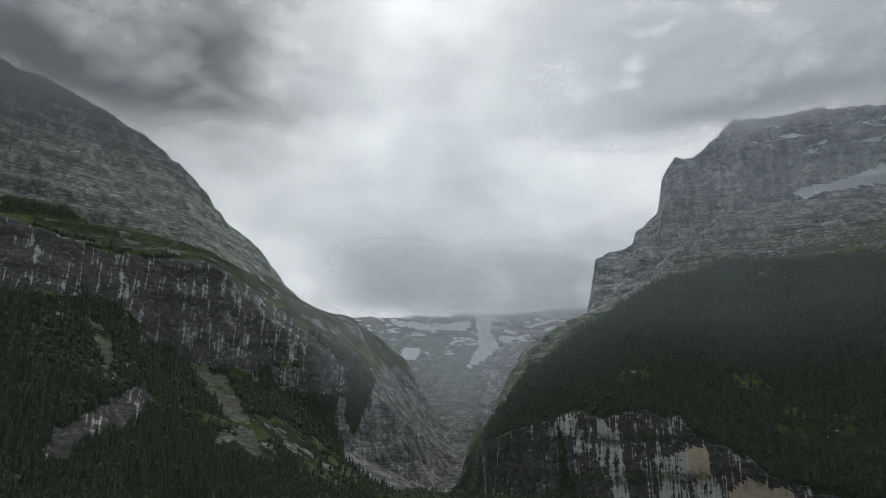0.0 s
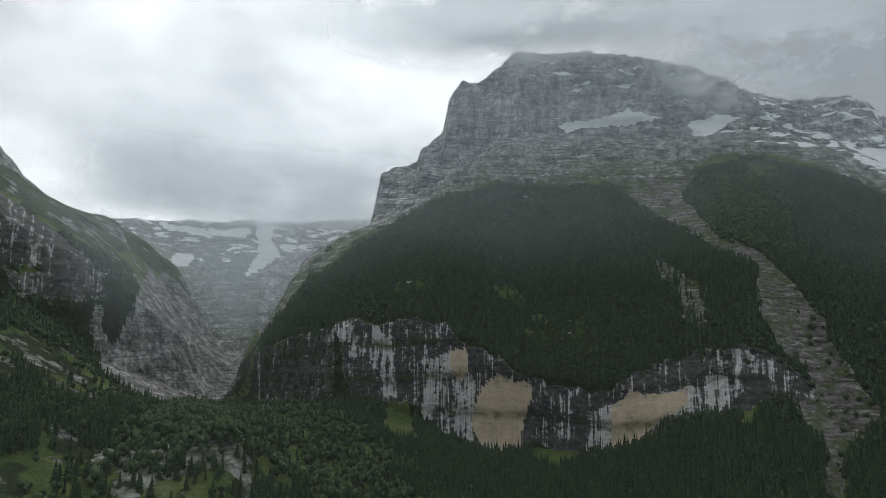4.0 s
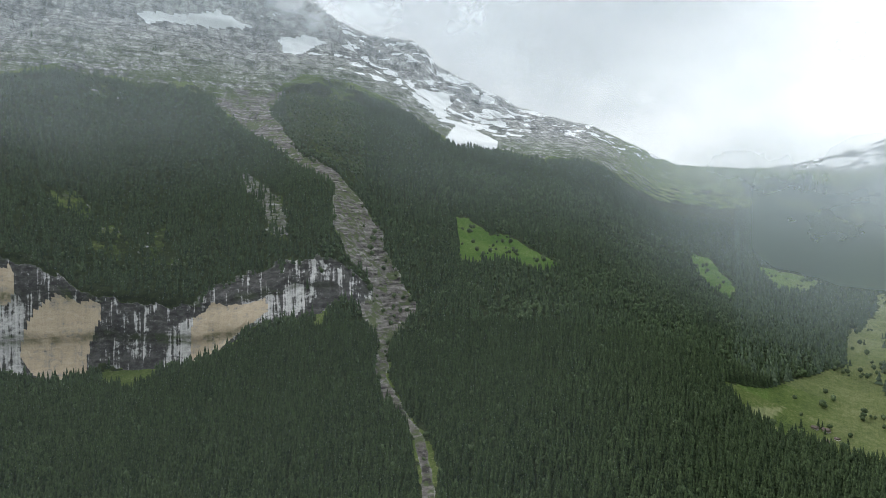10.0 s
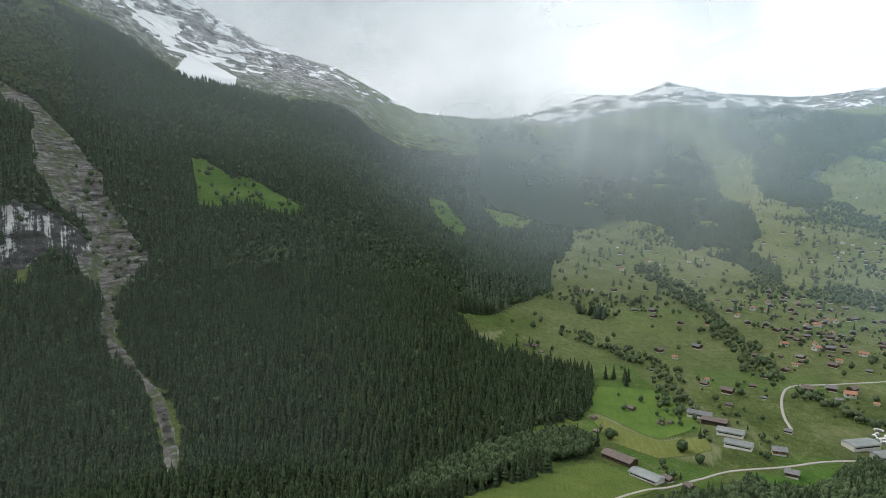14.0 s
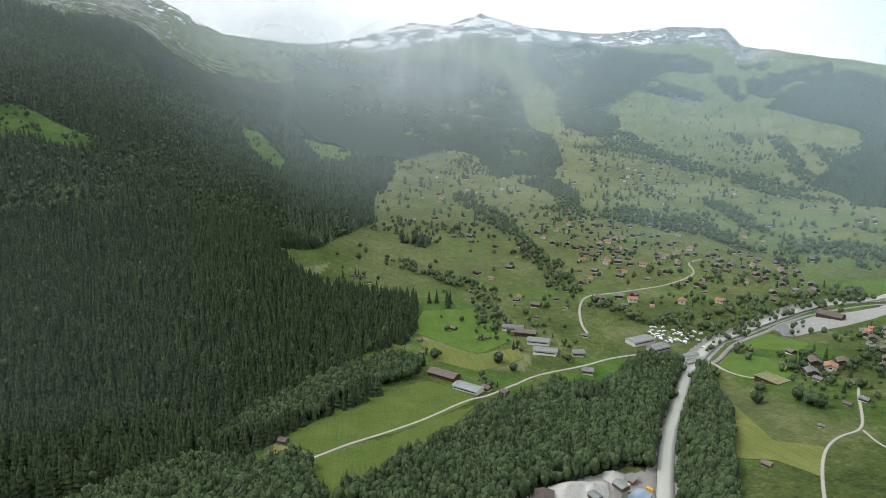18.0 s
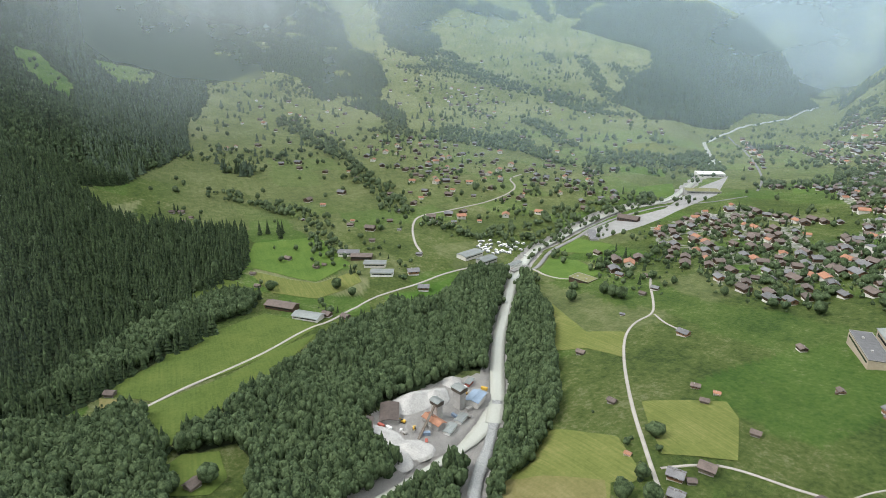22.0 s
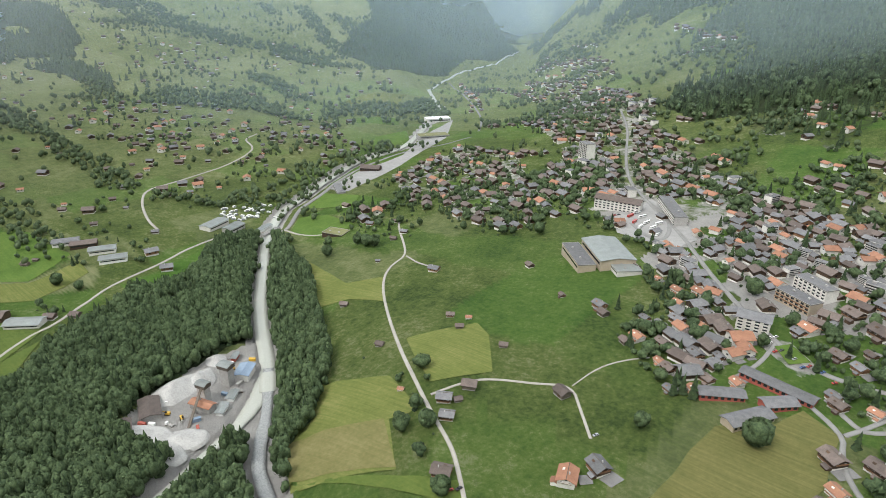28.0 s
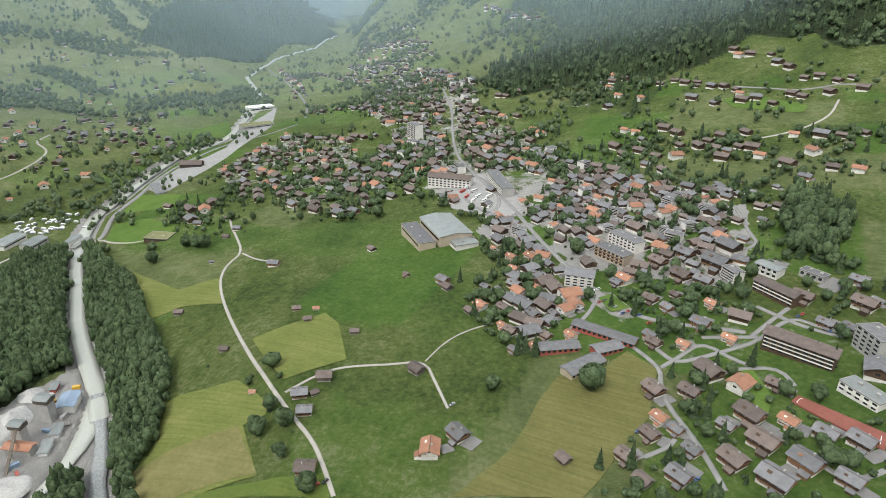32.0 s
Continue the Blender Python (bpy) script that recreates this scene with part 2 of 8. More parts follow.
def water(name, dark, light, rough):
    m, t, p = material(name)
    ripple = grain(t, (0.9, 0.9, 0.9), 6.0, 0.75, 0.8)
    c = ramp(t, ripple, [(0.35, dark), (0.7, light)])
    t.links.new(c, p.inputs["Base Color"])
    p.inputs["Roughness"].default_value = rough
    bumped(t, p, ripple, 0.4, 0.15)
    return m


def sward(name, low, mid, high, turn, rows=0.3):
    """A meadow plot: mowing rows along a direction, tufts and broad changes of tone."""
    m, t, p = material(name)
    spin = t.nodes.new("ShaderNodeMapping")
    spin.inputs["Rotation"].default_value = (0, 0, radians(turn))
    spin.inputs["Scale"].default_value = (0.02, 0.55, 0.02)
    t.links.new(where(t, (1, 1, 1)), spin.inputs["Vector"])
    swath = node(t, "ShaderNodeTexNoise", Scale=1.0, Detail=4.0, Roughness=0.6)
    t.links.new(spin.outputs[0], swath.inputs["Vector"])
    patches = mix(t, 0.5, grain(t, (1 / 30,) * 3, 5.0, 0.6), grain(t, (1 / 3,) * 3, 4.0, 0.65))
    c = ramp(t, mix(t, rows, patches, swath.outputs["Fac"]), [(0.37, low), (0.5, mid), (0.63, high)])
    t.links.new(c, p.inputs["Base Color"])
    p.inputs["Roughness"].default_value, p.inputs["Specular IOR Level"].default_value = 0.95, 0.15
    bumped(t, p, patches, 0.6, 1.5)
    return m


LAND = land()
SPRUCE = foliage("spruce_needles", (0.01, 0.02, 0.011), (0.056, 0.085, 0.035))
# distance haze put into the needle colour: paler and bluer than the near spruces
SPRUCE_HAZED = foliage("hazed_spruce_needles", (0.026, 0.042, 0.032), (0.09, 0.125, 0.074), 6.0)
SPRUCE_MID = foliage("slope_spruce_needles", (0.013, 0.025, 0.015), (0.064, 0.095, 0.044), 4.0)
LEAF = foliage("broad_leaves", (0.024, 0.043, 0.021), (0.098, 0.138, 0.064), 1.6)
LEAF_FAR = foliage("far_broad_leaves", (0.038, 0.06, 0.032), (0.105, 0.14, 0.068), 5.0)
BARK = surface("bark", (0.04, 0.03, 0.022), (0.1, 0.08, 0.06), 0.3, 0.95)
ASPHALT = surface("worn_grey_asphalt", (0.16, 0.158, 0.152), (0.26, 0.255, 0.246), 0.5, 0.9, 0.1)
DIRT_ROAD = surface("gravel_track", (0.27, 0.255, 0.225), (0.4, 0.375, 0.335), 0.6, 0.95, 0.2)
MOWN = sward("mown_hay_meadow", (0.086, 0.112, 0.028), (0.125, 0.145, 0.04), (0.178, 0.178, 0.064), 30, 0.42)
STRAW = sward("sunburnt_stubble", (0.115, 0.118, 0.042), (0.15, 0.142, 0.056), (0.19, 0.172, 0.078), 60)
LUSH = sward("lush_meadow", (0.053, 0.085, 0.018), (0.08, 0.115, 0.026), (0.11, 0.138, 0.035), 40, 0.25)
VIVID = sward("fresh_green_meadow", (0.055, 0.104, 0.019), (0.081, 0.137, 0.027), (0.113, 0.163, 0.037), 20, 0.2)
MILK_WATER = water("turbid_glacier_water", (0.33, 0.34, 0.3), (0.47, 0.475, 0.425), 0.3)
GREY_WATER = water("grey_rapids", (0.12, 0.125, 0.125), (0.46, 0.47, 0.46), 0.3)

# ---- plan of the valley: lines, patches and buildings, metres east and north of the hover point ----
RIVER_LOWER = [(213, -111), (228, -117), (245, -123), (264, -136), (284, -153), (307, -169), (335, -187), (374, -207), (421, -233), (474, -269), (544, -316), (571, -336), (603, -368), (635, -401), (654, -439), (698, -506), (752, -596), (784, -667), (782, -749), (845, -849), (994, -1057), (1071, -1161), (1181, -1245), (1272, -1323)]
RIVER_FAR = [(1272, -1323), (1368, -1511), (1512, -1821), (1620, -2094), (1986, -2747)]
BROOK = [(327, -179), (310, -165), (298, -150), (289, -136), (282, -120), (274, -103), (264, -83), (257, -68), (248, -55)]
ROAD_FIELDS = [(124, -151), (138, -163), (152, -174), (172, -184), (192, -195), (238, -223), (301, -267), (343, -302), (362, -329), (365, -351), (399, -380), (435, -408), (476, -447)]
ROAD_FARM = [(365, -351), (339, -340), (310, -338)]
ROAD_LANE = [(189, -198), (181, -221), (171, -231), (149, -242), (134, -250), (120, -235), (103, -217)]
ROAD_PATH = [(134, -250), (132, -273), (124, -289), (113, -301)]
ROAD_VALLEY = [(399, 42), (418, 18), (437, -12), (461, -46), (496, -84), (503, -105), (543, -147), (555, -192), (565, -220), (586, -256), (599, -312), (581, -340), (574, -358), (531, -354), (501, -371)]
ROAD_GRUND = [(573, -346), (564, -355), (584, -378), (615, -408), (638, -446), (658, -481), (688, -522), (721, -579), (751, -653), (756, -723), (727, -785), (712, -857)]
ROAD_SLOPE = [(651, -252), (690, -257), (755, -278), (802, -304), (810, -349), (830, -395), (846, -443), (879, -497), (913, -532), (966, -543), (986, -583)]
ROAD_MAIN = [(492, -985), (416, -864), (338, -703), (286, -610), (241, -557), (197, -510), (170, -482), (132, -430), (97, -390), (65, -358), (44, -341), (21, -337), (1, -341), (-24, -343)]
ROAD_PLAZA = [(241, -557), (211, -530), (192, -504), (182, -471), (196, -467), (225, -495)]
ROAD_EXIT = [(1406, -1491), (1289, -1467), (993, -1204), (820, -1018), (736, -903)]
ROAD_RIM = [(30, -317), (15, -303), (9, -300), (-14, -322), (-27, -335), (-43, -370), (-57, -362), (-78, -356)]
ROAD_SCHOOL = [(65, -358), (65, -329), (72, -306)]
ROAD_YARD = [(13, -224), (3, -236), (2, -244)]
ROAD_UP = [(-24, -340), (-43, -383), (-58, -399)]
ROAD_CLUB = [(-18, -305), (-38, -315), (-46, -298)]
YARD_STATION = [(674, -498), (700, -551), (731, -618), (740, -707), (846, -887), (912, -1029), (766, -844), (709, -699), (655, -569), (630, -500)]
PLAZA = [(248, -505), (236, -559), (195, -533), (161, -485), (168, -462), (193, -460), (223, -466)]
MEADOW_WIDE = [(345, -330), (286, -397), (253, -418), (211, -372), (173, -393), (134, -366), (145, -332), (141, -309), (109, -284), (78, -273), (60, -255), (57, -220), (76, -175), (124, -155), (183, -198), (261, -243), (342, -302)]
HOUSE_ROWS = [
    [(105, -879), (31, -844), (-4, -765), (-46, -804), (-77, -777), (-118, -813)], [(44, -975), (-5, -941)], [(-20, -901), (-56, -834), (-99, -831)], [(194, -933), (146, -892), (101, -877)],
    [(126, -703), (91, -706), (48, -683), (4, -660), (-10, -629)], [(124, -655), (82, -628), (55, -660), (27, -641), (-13, -619)], [(114, -577), (88, -603), (51, -590)], [(114, -554), (77, -543)],
    [(21, -540), (-10, -525), (-39, -518)], [(-15, -612), (-44, -600)], [(-61, -666), (-100, -669)], [(-70, -590), (-96, -600)], [(57, -488), (39, -513)],
    [(273, -713), (226, -725), (208, -683), (248, -669)], [(353, -893), (313, -906)], [(1136, -1629), (826, -1327), (724, -1315)], [(1202, -1794), (929, -1557), (790, -1496)],
    [(636, -683), (593, -696), (529, -667)], [(1129, -1856), (953, -1731)], [(665, -1572), (431, -1327)], [(532, -1326), (459, -1301)],
    [(415, -479), (349, -452), (311, -436), (327, -489)], [(514, -503), (446, -477), (446, -516)], [(498, -408), (542, -466), (493, -446)], [(359, -494), (331, -505), (284, -493)], [(520, -560), (463, -579), (398, -583)], [(899, -1402), (794, -1368), (692, -1351)], [(1221, -1798), (1016, -1648), (858, -1570)], [(410, -865), (354, -823), (277, -776)], [(744, -939), (694, -981), (568, -903)], [(624, -756), (530, -733), (461, -733)], [(579, -1133), (469, -1007), (450, -925)], [(1193, -1514), (981, -1390), (781, -1195)], [(254, -698), (232, -714), (207, -681)]]
ROAD_CHALETS = [(37, -309), (17, -293), (15, -279), (10, -265), (3, -255), (-7, -241), (-15, -227), (-21, -215)]
ROAD_CROSS = [(17, -293), (9, -307), (1, -325), (-17, -313), (-29, -310)]
ROAD_EAST = [(1, -329), (-27, -340)]
ROAD_HOTEL = [(-25, -375), (-43, -363), (-54, -358), (-70, -354)]
ROAD_UPPER = [(25, -845), (-32, -815), (-67, -816), (-117, -813)]
ROAD_BEND = [(-79, -773), (-71, -724), (-51, -695), (-23, -677), (-2, -670)]
ROAD_LOOP = [(-2, -519), (-11, -489), (-16, -471), (-22, -457), (-15, -447)]
ROAD_TENNIS = [(-76, -251), (-68, -243), (-57, -242), (-48, -257)]
FIELD_FAN = [(481, -304), (460, -311), (371, -287), (348, -307), (308, -274), (343, -267), (360, -248)]
FIELD_HUTS = [(248, -237), (222, -277), (205, -268), (176, -235), (187, -221), (198, -207), (222, -220)]
FIELD_MOWN = [(283, -174), (226, -202), (189, -187), (188, -181), (195, -173), (164, -149), (212, -122), (247, -141), (260, -164)]
FIELD_HAY = [(64, -264), (45, -277), (36, -301), (18, -291), (15, -251), (23, -225), (27, -202), (31, -191), (79, -170), (67, -204), (66, -238)]
FIELD_BRIGHT = [(554, -355), (596, -397), (567, -416), (501, -402), (490, -373), (516, -354)]
FIELD_SPRING = [(619, -424), (657, -482), (595, -489), (566, -452)]
FIELD_GRUND = [(542, -169), (552, -209), (580, -274), (562, -272), (505, -219), (513, -170)]
FIELD_TAN = [(666, -46), (675, -65), (621, -123), (616, -164), (589, -169), (561, -153), (581, -103), (629, -85)]
FIELD_HUT = [(399, 70), (399, 43), (412, 52), (429, 72)]
FIELD_YELLOW = [(1122, -878), (1165, -974), (1187, -1153), (1060, -984), (1063, -882)]
FIELD_SHINE = [(1003, -829), (993, -940), (939, -886), (973, -802)]
FIELD_MID = [(772, -81), (749, -155), (639, -158), (624, -118), (678, -66), (689, -51)]
FIELD_PALE = [(892, 88), (938, 54), (865, 72), (849, 55), (854, 87)]
WOOD_LEFT = [(564, -330), (504, -283), (422, -231), (369, -199), (380, -182), (366, -147), (354, -112), (336, -85), (300, -87), (283, -97), (277, -101), (268, -81), (253, -58), (246, -50), (270, -7), (308, -18), (336, -10), (333, 2), (335, 24), (347, 22), (367, -1), (405, -37), (436, -70), (469, -96), (499, -149), (525, -175), (506, -184), (512, -216), (578, -279), (572, -312)]
WOOD_RIGHT = [(562, -337), (529, -331), (477, -308), (424, -289), (361, -248), (322, -226), (290, -207), (264, -185), (248, -164), (245, -152), (245, -141), (207, -116), (212, -112), (248, -133), (261, -143), (300, -171), (347, -196), (396, -226), (458, -266), (523, -311)]
WOOD_ISLAND = [(289, -154), (275, -143), (253, -125), (215, -108), (239, -65), (255, -89), (270, -112), (281, -136)]
WOOD_CORNER = [(394, 69), (396, 52), (404, 43), (364, 41), (337, 27), (329, 38), (290, 33), (306, 63)]
CLEARING = [(484, -173), (491, -184), (493, -213), (477, -209), (471, -182)]
QUARRY = [(330, -83), (354, -112), (366, -147), (370, -171), (369, -198), (332, -179), (316, -163), (298, -141), (289, -125), (284, -108), (281, -96), (301, -88)]
HEDGE_TREES = [(975, -38), (944, -78), (891, -121), (833, -161), (749, -155), (706, -151), (676, -163)]
HEDGE_BANK = [(1392, -443), (1313, -519), (1264, -607), (1194, -655), (1148, -714)]
HEDGE_LONG = [(2169, -790), (2107, -933), (1980, -1001), (1850, -1017), (1769, -1098), (1622, -1109), (1480, -1112)]
HEDGE_RIVER = [(689, -376), (623, -389), (691, -478), (789, -636), (813, -731)]
HEDGE_STREAM = [(848, -277), (745, -303), (691, -344), (708, -423), (773, -545)]
HEDGE_FARM = [(538, 3), (553, -15), (551, -47)]
HEDGE_TOWN = [(750, -955), (672, -1016), (624, -1086)]
FOREST_EDGE = [(404, 108), (428, 74), (462, 45), (489, 9), (511, -10), (554, 9), (621, 9), (650, -40), (698, -57), (802, -67), (821, 8), (854, 97), (917, 133), (987, 75), (1238, -18), (1497, -19), (1589, -56), (1978, -91), (2107, -24)]
SPRUCE_A = [(1103, -74), (1101, -103)]
SPRUCE_B = [(790, -90), (774, -113)]
GROVE = [(-39, -526), (-59, -537), (-77, -509), (-77, -483), (-64, -435), (-42, -442), (-36, -477)]
GULLY = [(1159, 1496), (1128, 1238), (1063, 1009), (1066, 948), (1012, 884), (993, 829), (971, 766), (918, 685), (891, 640), (776, 591), (694, 544), (654, 489), (579, 402), (505, 340), (426, 286)]
ALP_TRIANGLE = [(1269, 756), (1284, 734), (1244, 657), (1276, 640), (1249, 572), (1213, 494), (1140, 500), (1150, 565), (1120, 610), (1080, 630)]
ALP_STRIP = [(1810, 333), (1865, 296), (1601, 199), (1490, 209), (1605, 270)]
ALP_SLOPE = [(1874, 340), (1776, 262), (1487, 188), (1497, 225), (1693, 304)]
ALP_BARNS = [(1947, 182), (1975, 29), (1800, 59), (1724, 115)]
HOUSE_CHALETS_C = [(17, -271, 16, 140), (1, -276, 15, 150), (13, -238, 13, 140), (3, -246, 11, 150), (20, -220, 13, 150), (-21, -235, 17, 150), (-26, -268, 19, 151), (-32, -251, 19, 151), (-48, -244, 19, 151), (-36, -297, 13, 155), (24, -313, 13, 155)]
HOUSE_CHALETS_O = [(11, -251, 12, 150), (-42, -270, 13, 150), (-13, -331, 12, 155), (9, -317, 11, 155)]
HOUSE_CHALETS_G = [(-5, -235, 12, 145), (-2, -217, 15, 150), (-17, -257, 12, 150), (-37, -229, 20, 151), (-56, -266, 15, 150), (-69, -265, 16, 150), (-63, -239, 15, 150)]
HOUSE_CHALETS_B = [(11, -209, 8, 150)]
HOUSE_FRINGE_C = [(250, -376, 11, 160), (197, -339, 8, 150), (167, -337, 14, 155), (125, -336, 11, 155), (115, -317, 12, 150), (101, -294, 12, 150), (176, -406, 10, 160), (93, -277, 9, 150), (81, -297, 11, 150)]
HOUSE_FRINGE_B = [(160, -329, 8, 155), (133, -306, 7, 150)]
HOUSE_FRINGE_G = [(136, -338, 10, 160), (119, -347, 14, 160), (109, -364, 14, 160), (95, -316, 14, 140), (84, -322, 10, 140)]
HOUSE_FRINGE_O = [(129, -314, 13, 150), (108, -298, 9, 150), (136, -386, 12, 160), (128, -369, 11, 160), (123, -391, 14, 160), (154, -397, 8, 160), (83, -284, 10, 150), (68, -303, 11, 150)]
HOUSE_UPPER_O = [(54, -380, 16, 150), (42, -440, 10, 150), (97, -476, 15, 150), (20, -514, 10, 150)]
HOUSE_UPPER_C = [(38, -412, 18, 150), (21, -397, 20, 150), (32, -464, 12, 150), (4, -470, 13, 150), (-12, -459, 12, 150), (-6, -490, 12, 150), (54, -480, 14, 150), (63, -461, 20, 150), (51, -432, 12, 150), (78, -481, 9, 150), (-20, -516, 13, 150), (5, -532, 14, 150), (-33, -516, 14, 150), (-23, -492, 11, 150)]
HOUSE_UPPER_G = [(7, -394, 17, 150), (23, -428, 20, 150), (2, -418, 26, 150), (-4, -443, 24, 150), (11, -451, 15, 150), (25, -485, 11, 150)]
HOUSE_CENTRE_G = [(-14, -543, 10, 150), (-30, -555, 9, 150), (15, -563, 8, 150), (-79, -415, 16, 150), (-60, -364, 14, 150), (-72, -362, 14, 150), (141, -458, 14, 150), (113, -460, 14, 150), (206, -516, 14, 150), (58, -374, 12, 150)]
HOUSE_CENTRE_C = [(-2, -567, 7, 150), (57, -526, 10, 150), (-49, -390, 18, 150), (-80, -389, 20, 150), (34, -360, 14, 150), (23, -353, 12, 140), (21, -371, 10, 140), (3, -341, 16, 150), (27, -319, 12, 150), (161, -426, 18, 150), (136, -575, 14, 150)]
HOUSE_CENTRE_O = [(-1, -366, 13, 150), (105, -516, 13, 150), (121, -540, 13, 150)]
HOUSE_FIELDS_B = [(338, -258, 7, 30), (260, -225, 6, 20), (227, -265, 6, 40), (189, -262, 6, 30), (177, -216, 9, 30), (134, -240, 9, 160), (174, -203, 5, 60), (44, -208, 7, 150), (414, -381, 7, 20)]
HOUSE_FIELDS_C = [(244, -275, 9, 40), (144, -158, 14, 30), (314, -333, 14, 20), (460, -425, 11, 30), (479, -407, 13, 30), (511, -418, 9, 100), (569, -447, 15, 10), (541, -332, 9, 30)]
HOUSE_FIELDS_O = [(231, -279, 7, 40), (99, -189, 16, 110), (208, -194, 6, 20)]
HOUSE_FIELDS_G = [(92, -203, 15, 150), (180, -199, 13, 30), (169, -189, 12, 30), (381, -331, 7, 40), (419, -400, 12, 20)]
HOUSE_FARMS_B = [(658, -57, 7, 60), (621, -57, 7, 50), (589, -23, 10, 60), (694, -101, 9, 40), (657, -126, 8, 40), (660, -136, 6, 40), (508, -121, 9, 30), (299, 16, 9, 130), (429, 65, 8, 60), (889, 8, 9, 60), (845, 7, 10, 50), (889, 20, 8, 60)]
HOUSE_FARMS_C = [(518, -106, 14, 40), (546, -213, 18, 60), (590, -218, 20, 80), (787, -201, 14, 60), (713, -209, 12, 60), (869, -3, 9, 60), (893, -292, 9, 60), (753, -340, 12, 60)]
HOUSE_FARMS_G = [(824, -285, 14, 60), (744, -256, 9, 60), (644, -246, 12, 60)]
HOUSE_FARMS_O = [(749, -378, 10, 60)]
ARENA = [(209, -378), (263, -426), (181, -458)]
GRAND = [(273, -518), (231, -526)]
BLOCKS = [(221, -553), (185, -506)]
SCHOOL = [(60, -266), (48, -287), (69, -314), (33, -309), (52, -291), (41, -303)]
HOTELS = [(-30, -334), (-63, -324), (-76, -350), (-85, -335), (-24, -398), (-46, -382), (80, -417), (57, -405), (75, -438), (53, -424), (90, -366), (72, -369)]
WHITE = [(-30, -417), (-55, -418), (-67, -306), (-79, -295)]
TENNIS = [(-43, -287), (-46, -293), (-79, -275), (-77, -263)]
INDUSTRY = [(680, -170), (659, -180), (629, -187), (600, -186), (519, -89), (553, -71)]
DEPOT = [(626, -304), (604, -315), (589, -344), (495, -373), (460, -355), (671, -493), (639, -508)]
STATION = [(706, -606), (931, -997), (799, -843), (650, -500), (395, -556)]
PLANT = [(336, -106), (328, -88), (317, -130), (324, -135), (332, -155), (333, -168), (307, -137), (316, -149), (358, -175)]
HEAPS = [(347, -126), (347, -143), (364, -164), (312, -90), (297, -106), (295, -91)]
CAMP = [(678, -341), (654, -399), (614, -375), (631, -317)]
LONE_TREES = [(46, -261), (91, -241), (183, -170), (439, -356), (416, -358), (450, -424), (136, -149), (287, -444), (95, -411), (-20, -362), (-16, -382)]
LONE_B = [(605, -68), (588, -132), (563, -142), (172, -178), (447, -325), (425, -356), (475, -348), (663, -405), (299, 26), (301, 8)]
CONIFERS = [(55, -345), (40, -340), (23, -320), (11, -325), (90, -275), (81, -278), (-53, -326), (-61, -324), (-25, -311), (156, -341), (129, -304), (-17, -361), (443, -402), (-4, -282), (17, -216), (29, -210)]
TOWN_CORE = [(365, -492), (400, -586), (436, -726), (656, -971), (679, -1233), (451, -1025), (349, -818), (201, -652), (124, -593), (83, -552), (92, -464), (128, -431), (207, -532), (240, -501), (314, -521)]
TOWN_GRUND = [(671, -672), (672, -793), (510, -723), (407, -598), (365, -492), (390, -449), (489, -529), (543, -519), (657, -601)]
TOWN_SLOPE = [(1127, -375), (1273, -452), (1182, -593), (1001, -702), (869, -648), (824, -546), (966, -577), (994, -431)]
TOWN_BAND = [(212, -908), (92, -866), (26, -857), (4, -807), (-1, -722), (74, -747), (52, -674), (10, -661), (1, -618), (106, -611), (157, -726)]
TOWN_FAR = [(1265, -1889), (761, -1473), (717, -1301), (670, -1119), (1032, -1424), (1091, -1626)]
TOWN_END = [(1338, -1526), (1158, -1410), (874, -1087), (948, -1129), (1198, -1386)]
TOWN_HALF = [(1917, -807), (1842, -992), (1579, -796), (1675, -737)]
SQUARE = [(294, -571), (230, -561), (185, -506), (148, -449), (103, -408), (69, -374), (37, -341), (45, -328), (90, -366), (149, -413), (188, -462), (252, -489)]
TOWER = [(388, -696)]
PARKED = [(68, -355), (60, -350), (52, -345), (44, -342), (37, -340), (67, -363), (83, -369), (19, -328), (30, -333), (209, -524), (213, -506), (243, -507), (230, -518), (16, -242), (-9, -219), (32, -282), (21, -240), (70, -335), (61, -404), (89, -454), (82, -461), (132, -156), (104, -222), (-49, -373), (-62, -358), (-11, -402)]
TOWN_HEART = [(182, -424), (179, -537), (120, -578), (46, -556), (-8, -547), (-18, -450), (-8, -394), (50, -390), (97, -390), (133, -397)]
TOWN_RIM = [(130, -334), (117, -374), (86, -351), (45, -331), (18, -322), (41, -313), (71, -301), (94, -290)]
TOWN_LAWN = [(18, -322), (-23, -363), (-85, -358), (-82, -305), (-43, -297), (-6, -283)]

# plots, hedges and groves
HEDGE_NEAR = [(979, -45), (949, -87), (894, -128), (832, -164), (758, -159)]
HEDGE_PASTURE = [(1569, -257), (1412, -266), (1264, -295), (1143, -298), (1024, -285), (966, -308), (881, -289)]
HEDGE_RAVINE = [(2028, -448), (1940, -516), (1791, -543), (1616, -537), (1417, -484)]
HEDGE_BELT = [(2238, -973), (2062, -1008), (1837, -1023), (1760, -1149), (1634, -1193), (1490, -1131), (1431, -1185)]
HEDGE_LOWER = [(1394, -622), (1304, -655), (1232, -720), (1100, -699), (1049, -722)]
HEDGE_QUAY = [(606, -395), (688, -476), (758, -647), (787, -722)]
HEDGE_FIELDS = [(1027, -777), (1069, -902), (1056, -1120), (970, -1041)]
HEDGE_MEADOW = [(1049, -835), (1028, -893), (1059, -999), (1063, -1105)]
GROVE_SPRUCE = [(1085, -60), (1174, -73), (1181, -125), (1073, -109)]
